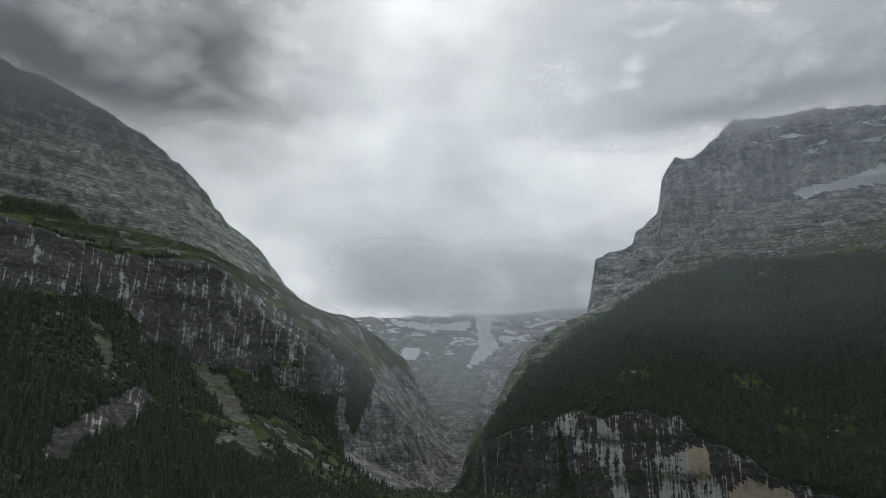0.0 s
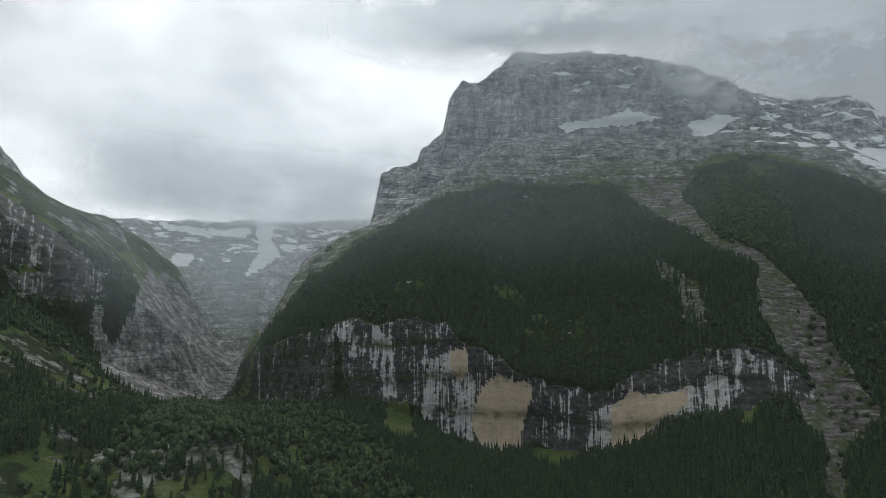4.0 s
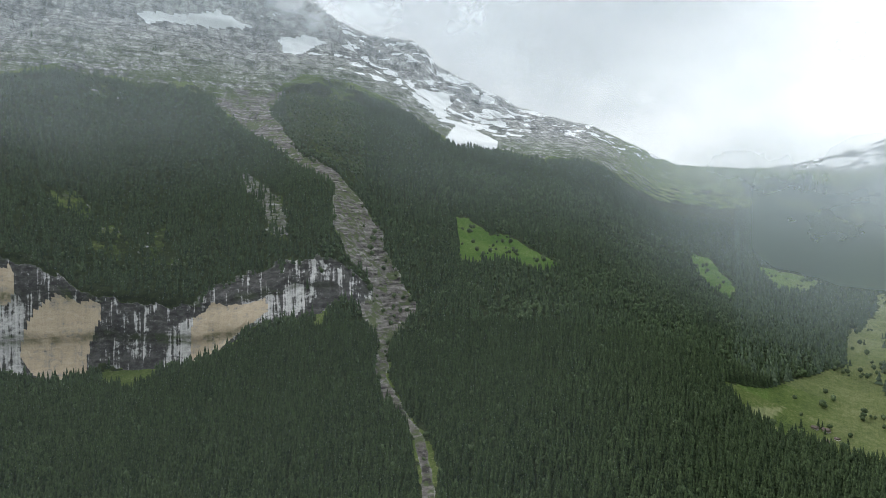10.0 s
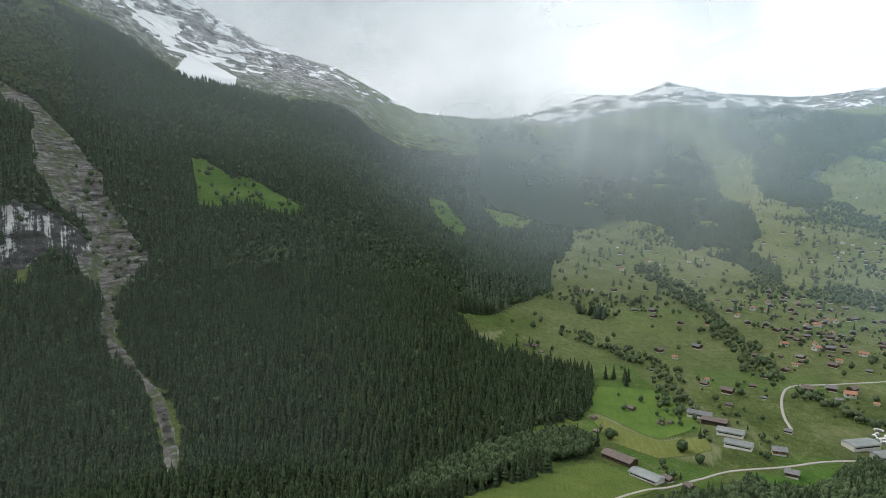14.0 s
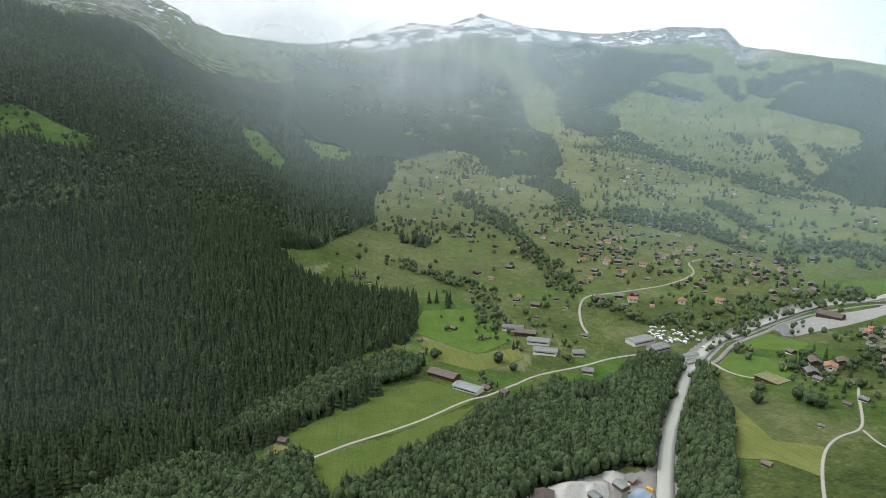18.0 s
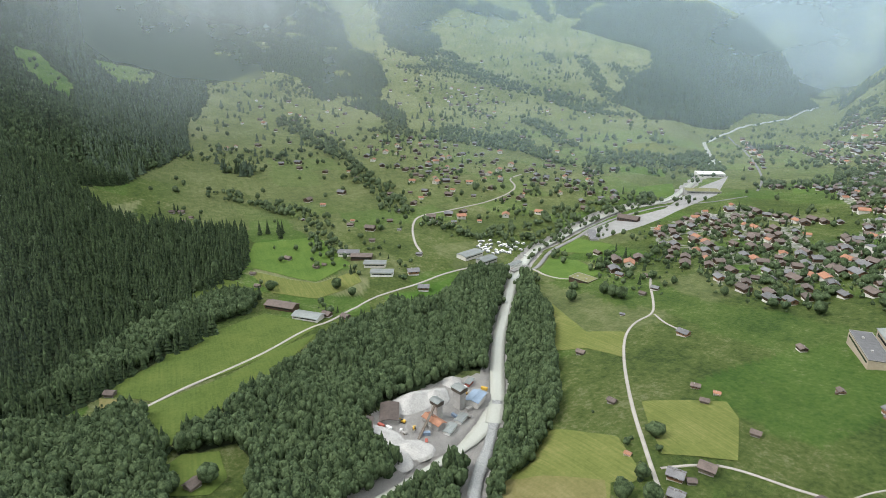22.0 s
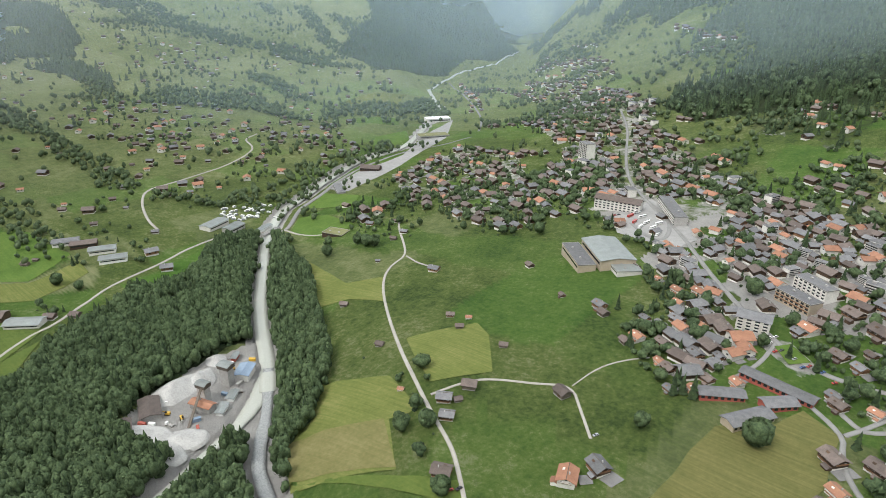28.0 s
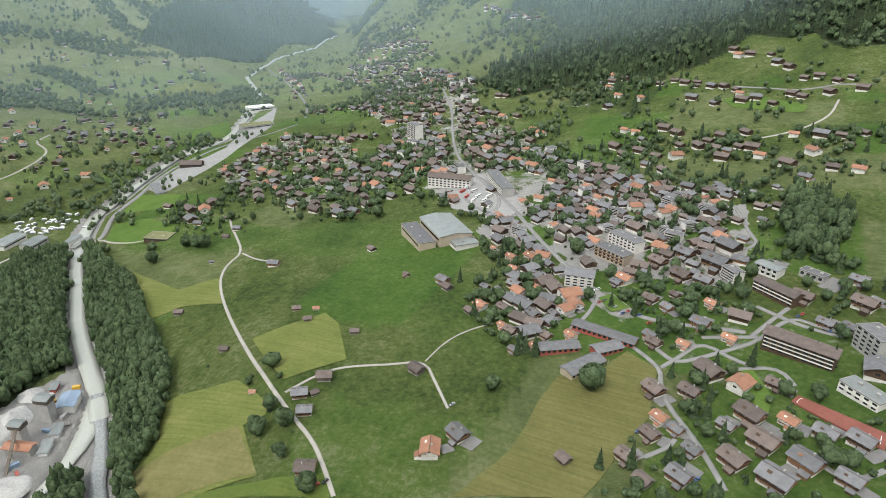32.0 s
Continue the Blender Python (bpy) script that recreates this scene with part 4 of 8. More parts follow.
def breaks(az):
    """Distances and heights of all breaks at the azimuths az: (n, 12, 2)."""
    s = pchip(SEC_AZ, SEC, az).reshape(-1, 8, 2)
    b = np.stack([np.interp(az, BACK_AZ, BACK[:, c]) for c in range(4)], -1).reshape(-1, 2, 2)
    line = 200 + s[:, 7, 0] * np.tan(np.radians(np.interp(az, SKYLINE[:, 0], SKYLINE[:, 1])))
    s[:, 7, 1] = np.where((az > -40) & (az < 138.4), line, s[:, 7, 1])
    b[:, 0, 0] = np.maximum(b[:, 0, 0], s[:, 7, 0] + 60)
    b[:, 1, 0] = np.maximum(b[:, 1, 0], b[:, 0, 0] + 60)
    first = np.stack([np.full(len(az), 40.0), s[:, 0, 1] * 0.2 + 2], -1)[:, None]
    last = np.stack([b[:, 1, 0] + 120, b[:, 1, 1] - 150], -1)[:, None]
    return np.concatenate([first, s, b, last], 1)


def smoothstep(a, b, x):
    t = np.clip((x - a) / (b - a), 0, 1)
    return t * t * (3 - 2 * t)


def sheet_of_ground():
    az = np.where(AZ > 300, AZ - 360, AZ)
    br = breaks(np.clip(az, -60, 300))
    cols, zone = [], []
    for k, n in enumerate(STEPS):
        for i in range(n):
            u = i / n
            if k == 0:
                u = u ** 0.7
            v = np.full(len(az), u)
            if k == 7:
                # the face stands steep between a ledge at its foot and a slanting top
                wall = smoothstep(17, 23, az) * smoothstep(62, 48, az)
                v = u * (1 - wall) + wall * np.interp(u, [0, 0.1, 0.2, 0.62, 0.7, 0.95, 1], [0, 0.3, 0.42, 0.58, 0.74, 0.9, 1])
            cols.append(np.stack([br[:, k, 0] * (1 - v) + br[:, k + 1, 0] * v, br[:, k, 1] * (1 - u) + br[:, k + 1, 1] * u], -1))
            zone.append(k + u)
    cols.append(br[:, -1])
    zone.append(11.0)
    g = np.stack(cols, 1)
    a = np.radians(az)[:, None]
    pos = np.stack([g[..., 0] * np.sin(a), g[..., 0] * np.cos(a), g[..., 1]], -1)
    return az, np.array(zone), pos


GAZ, GZONE, GPOS = sheet_of_ground()
GA, GS = np.meshgrid(GAZ, GZONE, indexing="ij")

# ---- land cover ----
def inside(poly, x, y):
    """Points within a closed outline on the plan."""
    hit = np.zeros(np.shape(x), bool)
    px, py = np.array(poly, float).T
    near = (x > px.min() - 1) & (x < px.max() + 1) & (y > py.min() - 1) & (y < py.max() + 1)
    qx, qy = x[near], y[near]
    h = np.zeros(qx.shape, bool)
    j = len(px) - 1
    for i in range(len(px)):
        cross = ((py[i] > qy) != (py[j] > qy))
        with np.errstate(divide="ignore", invalid="ignore"):
            h ^= cross & (qx < (px[j] - px[i]) * (qy - py[i]) / (py[j] - py[i]) + px[i])
        j = i
    hit[near] = h
    return hit


def apart_from(line, x, y):
    """Distance on the plan from points to a line, and how far along it (0..1)."""
    best, along = np.full(np.shape(x), 1e9), np.zeros(np.shape(x))
    n = len(line) - 1
    for i in range(n):
        (ax, ay), (bx, by) = line[i], line[i + 1]
        l2 = (bx - ax) ** 2 + (by - ay) ** 2 + 1e-9
        u = np.clip(((x - ax) * (bx - ax) + (y - ay) * (by - ay)) / l2, 0, 1)
        d = np.hypot(x - ax - u * (bx - ax), y - ay - u * (by - ay))
        closer = d < best
        best = np.where(closer, d, best)
        along = np.where(closer, (i + u) / n, along)
    return best, along


def gauss(x, centre, width):
    return np.exp(-((x - centre) / width) ** 2)


HAY = [FIELD_FAN, FIELD_HUTS, FIELD_MOWN, FIELD_HAY, FIELD_TAN, FIELD_HUT, FIELD_YELLOW, FIELD_PALE]
GREEN = [FIELD_BRIGHT, FIELD_SPRING, FIELD_GRUND, FIELD_SHINE, FIELD_MID]
LEAFY = [WOOD_LEFT, WOOD_RIGHT, WOOD_ISLAND, WOOD_CORNER, WOOD_EDGE, WOOD_NEAR, WOOD_NEAREST]
LEAFY_FOOT = [WOOD_GORGE, WOOD_FOOT]
ALPS = [ALP_TRIANGLE, ALP_STRIP, ALP_SLOPE, ALP_BARNS]
WIDE_ALPS = []
for alp in ALPS:
    mx, my = np.mean(alp, axis=0)
    WIDE_ALPS.append([(mx * 0.99 + 1.12 * (px - mx), my * 0.99 + 1.12 * (py - my)) for px, py in alp])
FOREST_RIM = [(404, 108)] + FOREST_EDGE[1:] + [(2600, 0), (4600, 260), (4600, 4600), (-4600, 4600), (-4600, -200), (-320, -60), (-320, 330), (200, 420)]
SPUR_WOOD = [(2537, -1727), (2639, -1953), (2624, -2105), (2521, -2330), (2489, -2517), (2307, -2486), (2740, -3346), (2570, -3356), (1970, -2724), (1677, -2170), (1605, -1875), (1398, -1538), (1395, -1409), (1426, -1262), (1602, -1277), (1742, -1428), (1856, -1644), (2023, -1755), (2242, -1728)]
# woods of the far pastures as outlines in bearing and height zone, and rows of trees between them
ALPINE_WOOD = [(105.4, 7.64), (108.8, 7.75), (111.8, 7.64), (116.5, 7.5), (120.0, 7.37), (120.2, 7.25), (119.0, 7.19), (116.6, 7.26), (115.7, 7.15), (117.2, 7.05), (119.5, 6.92), (119.6, 6.65), (116.3, 6.75), (114.3, 6.9), (112.9, 6.62), (111.7, 6.29), (113.0, 6.04), (112.6, 5.67), (110.6, 5.66), (108.5, 5.88), (107.5, 6.23), (107.4, 6.81), (105.4, 7.08), (104.9, 7.37)]
EAST_WOOD = [(122.8, 7.18), (126.0, 7.45), (128.7, 7.84), (131.0, 8.0), (131.9, 7.81), (133.8, 7.81), (135.1, 4.38), (132.3, 4.65), (129.0, 4.86), (128.1, 5.04), (130.0, 5.33), (132.3, 5.65), (131.4, 5.95), (130.4, 6.38), (129.9, 6.6), (127.8, 6.85), (124.4, 6.82), (123.1, 6.93)]
SHOWER_WOOD = [(87.0, 7.4), (98.0, 7.3), (103.0, 7.0), (104.5, 6.3), (105.0, 5.88), (107.5, 5.55), (108.1, 5.14), (107.6, 4.95), (109.7, 4.58), (109.8, 4.2), (106.6, 4.68), (102.4, 4.93), (100.4, 5.29), (97.2, 5.39), (94.0, 5.25), (92.0, 4.9), (88.0, 4.4)]
TUFT_WOOD = [(122.0, 7.43), (124.2, 7.62), (124.0, 7.47), (122.3, 7.37)]
TONGUE_WOOD = [(120.6, 7.15), (121.9, 7.21), (122.9, 6.77), (122.5, 6.64), (120.9, 7.0)]
FAR_WOODS = [ALPINE_WOOD, EAST_WOOD, SHOWER_WOOD, TUFT_WOOD, TONGUE_WOOD]
HEDGE_ALP = [(2532, -999), (2222, -1015), (1984, -1035), (1802, -1100), (1662, -1149), (1568, -1195)]
HEDGE_SPUR = [(2531, -1686), (2286, -1581), (1953, -1425), (1677, -1292), (1556, -1250)]
HEDGE_SHOWER = [(1529, -249), (1283, -282), (1096, -296), (989, -287), (879, -301)]
HEDGE_HAMLET = [(1356, -571), (1308, -649), (1249, -703), (1147, -725)]
HEDGE_TERRACE = [(2825, -1455), (2597, -1477), (2290, -1407), (2077, -1350)]
HEDGE_POOL = [(1073, -844), (1032, -915), (1058, -1048), (1114, -1159)]
HEDGE_SLANT = [(1470, -871), (1325, -863), (1203, -828)]
HEDGE_KNOB = [(1941, -1517), (1825, -1494), (1720, -1423)]
HEDGE_WALL = [(2571, -1850), (2311, -1774), (2168, -1818)]
HEDGE_DOWN = [(3294, -1066), (2824, -1000), (2127, -886)]
HEDGES = [HEDGE_TREES, HEDGE_BANK, HEDGE_LONG, HEDGE_RIVER, HEDGE_STREAM, HEDGE_FARM, HEDGE_TOWN, HEDGE_NEAR, HEDGE_PASTURE, HEDGE_RAVINE, HEDGE_BELT, HEDGE_LOWER, HEDGE_MEADOW, HEDGE_QUAY, HEDGE_FIELDS, HEDGE_ALP, HEDGE_SPUR, HEDGE_SHOWER, HEDGE_HAMLET, HEDGE_TERRACE, HEDGE_POOL, HEDGE_SLANT, HEDGE_KNOB, HEDGE_WALL, HEDGE_DOWN]


def conifers(x, y, az, s):
    """How densely conifers stand, 0 to 1."""
    p = np.stack([x, y], -1)
    n1, n2 = vnoise(p, 260, 3), vnoise(p, 90, 5)
    f = np.zeros(np.shape(x))
    main = inside(FOREST_RIM, x, y)
    # Eiger side: everything under the tree line but the lower wall
    n3 = vnoise(p, 22, 55, 3)
    top = np.interp(az, *np.array(TREE_LINE).T) + 0.06 * n2 + 0.03 * n3
    f = np.where(main & (az > 3) & (s < top), 1.0, f)
    aj, sj = az + 0.4 * n3, s + 0.05 * n2
    f = np.where(inside(CLIFF, aj, sj), 0.0, f)
    f = np.where(inside(CLIFF, aj, sj) & (vnoise(p, 60, 53) + 0.7 * n3 > 0.42), 0.5, f)
    f = np.where((az > 3) & (az < 50) & (s > 5.1) & (n2 + 0.4 * n1 > 0.42), 0.3, f)
    for g in [GULLY_BED] + CLIFF_GLADES:
        f = np.where(inside(g, aj, sj), 0.0, f)
    f = np.where(inside(GULLY_SIDE, aj, sj), 0.35, f)
    f = np.where(inside(SHRUBS, aj, sj), 0.45, f)
    # left ridge: woods under the wall, scrub on its ledges
    left = main & (az <= 4)
    f = np.where(left, 0.0, f)
    f = np.where(left & (s > 1.7) & (s < 5.2) & (n2 * 0.7 + n1 + 0.3 * n3 > -0.12), 0.85, f)
    f = np.where(left & (az > -19) & (az < -2) & (s > 3.9) & (s < 5.3) & (n2 + n1 > -0.25), 0.7, f)
    f = np.where(left & (az > -12) & (s < 3.6), np.where(n2 > 0.12, 0.5, 0.06), f)
    for g in (RIDGE_TURF, RIDGE_CLIFF, RIDGE_LOW, RIDGE_MID, GORGE_BARE, *RIDGE_SCREE):
        f = np.where(inside(g, aj, sj), 0.0, f)
    f = np.where(inside(GORGE_KNOLL, aj, sj), 0.1, f)
    # far slopes beyond the river: groves on pasture, thicker with height
    far = (~main) & (az > 80) & (az < 147) & (s > 3.0)
    need = np.interp(s, [3.0, 4.2, 5.0, 6.0, 6.8, 7.5, 7.8], [0.62, 0.48, 0.3, 0.06, 0.0, 0.25, 0.9])
    f = np.where(far & (vnoise(p, 420, 11) * 0.75 + vnoise(p, 130, 12) * 0.5 > need), 0.75, f)
    f = np.where(inside(SPUR_WOOD, x, y), 0.95, f)
    # slope above the village
    up = (az > 158 + 9 * n1 + 5 * n2) & (s > 4.2) & (x > -700)
    need = np.interp(s, [4.2, 5.0, 5.5, 6.0, 8.0], [0.7, 0.28, -0.1, -0.6, -1.0])
    f = np.where(up & (vnoise(p, 300, 21) + 0.4 * vnoise(p, 80, 22) > need), 0.9, f)
    f = np.where(inside(FOREST_NORTH, x + 14 * n2, y + 14 * n2), np.where(np.hypot(x, y) > 950, 0.95, 0.32), f)
    for g in (GROVE_SPRUCE, GROVE_BELT, GROVE_UPPER, GROVE_HIGH, GROVE_RIDGE, FOREST_HILL, FOREST_RIGHT, FOREST_RAIN, FOREST_STEP, FOREST_LOW, FOREST_MOUTH):
        f = np.where(inside(g, x + 14 * n2, y + 14 * n2) & (n2 + n1 > -0.2), 0.9, f)
    open_slope = (~main) & (az + 2.0 * n2 + 1.5 * n3 > 90.5) & (az < 128.5) & (s > 3.6)
    f = np.where(open_slope, 0.012, f)
    for g in FAR_WOODS:
        f = np.where(open_slope & inside(g, az + 0.5 * n3, s + 0.06 * n2) & (n2 + 0.5 * n3 + 0.4 * n1 > -0.36), 0.95, f)
    f = np.where(inside(SPUR_WOOD, x, y), 0.95, f)
    for w in LEAFY_FOOT + [WOOD_EDGE, WOOD_NEAR]:
        f = np.where(inside(w, x, y), 0.05, f)
    f = np.where(inside(GROVE, x, y), 0.0, f)
    # gully and alps stay open
    d, u = apart_from(GULLY, x, y)
    f = np.where(d < np.where(u > 0.68, 9.0, 0.0) * (1 + 0.5 * n2), 0.0, f)
    for a in WIDE_ALPS:
        f = np.where(inside(a, x, y), 0.0, f)
    return np.where(s > 7.9, 0.0, f)


def gully(x, y, n):
    sway = 16 * vnoise(np.stack([x, y], -1), 120, 73, 3)
    d, u = apart_from(GULLY, x + sway, y - sway)
    w = np.interp(u, [0, 0.2, 0.35, 0.5, 0.72, 0.8, 1], [74, 58, 18, 24, 22, 9, 5])
    return smoothstep(1.1, 0.85, d / (w * 0.85 * (1 + 0.75 * n)))


LEDGES = {}


def shape_ground():
    """Relief on the sections: swells, gullies, ledges of the beds, river beds."""
    pos, s, az = GPOS.copy(), GS, GA
    x, y, z = pos[..., 0], pos[..., 1], pos[..., 2]
    r = np.hypot(x, y)
    xy = pos[..., :2]
    steep = smoothstep(3.9, 4.05, s) * smoothstep(52, 47, az) * smoothstep(5.1, 4.95, s)
    high = smoothstep(5.9, 6.3, s) * smoothstep(88, 60, az) + smoothstep(8.9, 9.1, s)
    high = np.clip(high, 0, 1)
    slope = smoothstep(3.0, 5.0, s) * smoothstep(8.4, 7.9, s)
    swell = vnoise(xy, 70, 31, 4)
    broad = vnoise(xy, 330, 33, 4)
    dz = 1.1 * swell * smoothstep(0.6, 2.0, s) + slope * (14 * broad + 5 * swell)
    crest = gauss(s, 8.0, 0.35)
    dz += gauss(s, 10.0, 0.45) * 60 * vnoise(np.stack([az * 22, s * 0 + 11.0], -1), 130, 38, 5, 0.6)
    dz += crest * (15 + 14 * smoothstep(14, 22, az) * smoothstep(70, 55, az)) * vnoise(np.stack([az * 22, s * 0 + 3.0], -1), 60, 35, 6, 0.62)
    dz += steep * gauss(s, 4.95, 0.3) * 26 * vnoise(np.stack([az * 20, s * 0 + 7.0], -1), 70, 36, 5, 0.6)
    # beds and ribs push the walls in and out
    q = np.stack([x, y, z * 0.35], -1)
    ribs = vnoise(q, 60, 37, 5, 0.55)
    warp = z + 26 * vnoise(xy, 240, 39) + 30 * vnoise(np.stack([x, y, z * 0.3], -1), 420, 40)
    beds = (warp / 62.0) % 1.0
    saw = smoothstep(0.0, 0.75, beds) - smoothstep(0.75, 1.0, beds)
    thin = vnoise(np.stack([x / 6, y / 6, warp], -1), 26, 41, 3)
    patchy = smoothstep(-0.35, 0.35, vnoise(xy, 300, 42))
    face = smoothstep(7.0, 7.4, s) * smoothstep(10, 20, az)
    flutes = 1 - np.abs(vnoise(np.stack([x, y, z * 0.12], -1), 130, 44, 4, 0.55)) * 2
    LEDGES["phase"] = smoothstep(0.7, 0.8, beds) * smoothstep(1.0, 0.95, beds) * patchy
    dr = (steep * 16 + high * (12 + 18 * face)) * ribs + high * (30 * patchy * (0.5 - saw) + 9 * thin + (14 + 26 * face) * (0.5 - flutes)) + steep * 6 * (saw - 0.4)
    g = gully(x, y, 0.0)
    dz -= g * slope * 8
    dz += g * slope * 5 * (((z / 16) % 1.0) - 0.5)
    # channels
    d1, _ = apart_from(RIVER_LOWER, x, y)
    d2, _ = apart_from(BROOK, x, y)
    near = r < 1700
    dz -= near * 3.2 * smoothstep(14, 8, np.minimum(d1, d2 + 3))
    flat = inside(QUARRY, x, y)
    dz = np.where(flat, 0.4 * swell, dz)
    ux, uy = x / np.maximum(r, 1), y / np.maximum(r, 1)
    pos[..., 0] += ux * dr
    pos[..., 1] += uy * dr
    pos[..., 2] += dz
    # knolls of rock in front of the gorge
    k = smoothstep(2.7, 3.0, s) * smoothstep(3.5, 3.1, s) * smoothstep(-18, -10, az) * smoothstep(10, 5, az)
    pos[..., 2] += k * 24 * vnoise(xy, 85, 43, 4, 0.6)
    return pos


GROUND = shape_ground()
GR = np.hypot(GROUND[..., 0], GROUND[..., 1])


def ground_at(x, y):
    """Height of the ground at points on the plan."""
    x, y = np.atleast_1d(np.asarray(x, float)), np.atleast_1d(np.asarray(y, float))
    a = np.degrees(np.arctan2(x, y))
    a = np.where(a < -59, a + 360, a)
    a = np.where(a > 300, a - 360, a)
    order = np.argsort(GAZ)
    sa = GAZ[order]
    i = np.clip(np.searchsorted(sa, a) - 1, 0, len(sa) - 2)
    w = np.clip((a - sa[i]) / (sa[i + 1] - sa[i]), 0, 1)
    r = np.hypot(x, y)
    out = np.empty(len(x))
    for n in range(len(x)):
        c0, c1 = order[i[n]], order[i[n] + 1]
        out[n] = (1 - w[n]) * np.interp(r[n], GR[c0], GROUND[c0, :, 2]) + w[n] * np.interp(r[n], GR[c1], GROUND[c1, :, 2])
    return out


def grid_mesh(name, pos, close=True):
    n, m = pos.shape[:2]
    idx = np.arange(n * m).reshape(n, m)
    nxt, cur = (np.roll(idx, -1, 0), idx) if close else (idx[1:], idx[:-1])
    quads = np.stack([cur[:, :-1], cur[:, 1:], nxt[:, 1:], nxt[:, :-1]], -1).reshape(-1, 4)
    return mesh_of(name, pos.reshape(-1, 3), quads[:, ::-1])


def mesh_of(name, verts, faces):
    """A mesh from arrays; all faces have the same number of corners."""
    k = faces.shape[1]
    me = bpy.data.meshes.new(name)
    me.vertices.add(len(verts))
    me.vertices.foreach_set("co", np.ascontiguousarray(verts, dtype=np.float32).reshape(-1))
    me.loops.add(faces.size)
    me.loops.foreach_set("vertex_index", np.ascontiguousarray(faces, dtype=np.int32).reshape(-1))
    me.polygons.add(len(faces))
    me.polygons.foreach_set("loop_start", np.arange(0, faces.size, k, dtype=np.int32))
    me.polygons.foreach_set("loop_total", np.full(len(faces), k, dtype=np.int32))
    me.update(calc_edges=True)
    return me


def covers():
    x, y, z = GROUND[..., 0], GROUND[..., 1], GROUND[..., 2]
    s, az = GS, GA
    xy = GROUND[..., :2]
    n1, n2, n3 = vnoise(xy, 200, 51), vnoise(xy, 60, 53), vnoise(xy, 22, 55, 3)
    wood = conifers(x, y, az, s)
    leaf = np.zeros(x.shape)
    for w in LEAFY:
        leaf = np.maximum(leaf, inside(w, x, y))
    mown, bright, gravel = np.zeros(x.shape), np.zeros(x.shape), np.zeros(x.shape)
    for f in (FIELD_TAN, FIELD_PALE):
        mown = np.maximum(mown, 0.85 * inside(f, x + 0.4 * n3, y + 0.4 * n3))
    for f in (FIELD_GRUND, FIELD_MID):
        bright = np.maximum(bright, 0.9 * inside(f, x + 0.4 * n3, y + 0.4 * n3))
    for f in WIDE_ALPS:
        bright = np.maximum(bright, 0.55 * inside(f, x, y))
    # plots of the valley floor differ from one another
    cell = np.floor(x / 85 + 0.35 * n1) * 7 + np.floor(y / 70 + 0.35 * n2) * 13
    tone = (np.sin(cell * 12.9898) * 43758.5) % 1.0
    plain = (s < 4.2) & (az > 78) & (mown == 0) & (bright == 0)
    bright = np.where(plain, 0.5 * smoothstep(0.55, 0.9, tone), bright)
    mown = np.where(plain & (tone < 0.2), 0.3, mown)
    # sunlight on the far slopes, put into their colour as hay tone
    sunlit_upland = smoothstep(3.0, 4.6, s) * smoothstep(7.6, 6.6, s) * smoothstep(82, 92, az) * smoothstep(150, 140, az)
    mown = np.maximum(mown, sunlit_upland * (0.38 + 0.3 * smoothstep(-0.1, 0.4, n1 + 0.5 * n2)))
    # a weaker share of this painted sun on the lower slopes
    mown = np.maximum(mown, 0.36 * smoothstep(2.2, 3.2, s) * smoothstep(86, 92, az) * smoothstep(165, 150, az))
    for f in (QUARRY, CLEARING):
        gravel = np.maximum(gravel, inside(f, x + n3 * 2, y + n3 * 2))
    d1, _ = apart_from(RIVER_LOWER, x, y)
    d2, _ = apart_from(BROOK, x, y)
    gravel = np.maximum(gravel, (np.hypot(x, y) < 1600) * smoothstep(13.5, 10.5, np.minimum(d1, d2) + 2 * n3))
    aj, sj = az + 0.25 * n3, s + 0.03 * n2
    d3, u3 = apart_from(GULLY, x, y)
    brook = (u3 > 0.68) * smoothstep(6.5, 4.0, d3 + 2 * n3) * (az > 45) * (az < 64)
    bed = np.maximum(np.maximum(inside(GULLY_BED, aj, sj), 0.6 * inside(GULLY_SIDE, aj, sj)), brook)
    low_wall = inside(CLIFF, aj, sj) * 1.0
    pale_wall = np.zeros(x.shape)
    for w in WASHED:
        pale_wall = np.maximum(pale_wall, inside(w, aj, sj))
    ochre = np.zeros(x.shape)
    for w in (TAN_WIDE, TAN_SMALL, TAN_LONG):
        ochre = np.maximum(ochre, inside(w, az + 0.1 * n3, s + 0.02 * n3))
    dim = (az > 3) & (az < 10.6) & (sj > 3.95) & (sj < 5.03)
    low_wall = np.maximum(low_wall, 0.9 * dim)
    left = az < 4
    ridge_wall = np.maximum(inside(RIDGE_CLIFF, aj, sj), np.maximum(inside(RIDGE_LOW, aj, sj), inside(RIDGE_MID, aj, sj))) * 1.0
    bare = inside(GORGE_BARE, aj, sj) * 1.0
    scree = np.maximum(inside(RIDGE_SCREE[0], aj, sj), inside(RIDGE_SCREE[1], aj, sj)) * smoothstep(-0.35, 0.1, n3)
    knoll = inside(GORGE_KNOLL, aj, sj) * smoothstep(-0.1, 0.2, n2 + 0.6 * n3)
    grass = inside(RIDGE_TURF, aj, sj) * 1.0
    bed = np.maximum(bed, 0.75 * scree)
    wall = np.maximum(low_wall, np.maximum(ridge_wall * 0.9, bare * 0.25))
    pale_wall = np.maximum(pale_wall, np.maximum(0.3 * ridge_wall * smoothstep(-32, -22, az), 0.25 * bare))
    # bare rock above the tree line, broken by turf on the ledges
    line = np.interp(az, *np.array(TREE_LINE).T)
    rock = np.maximum(low_wall, bed)
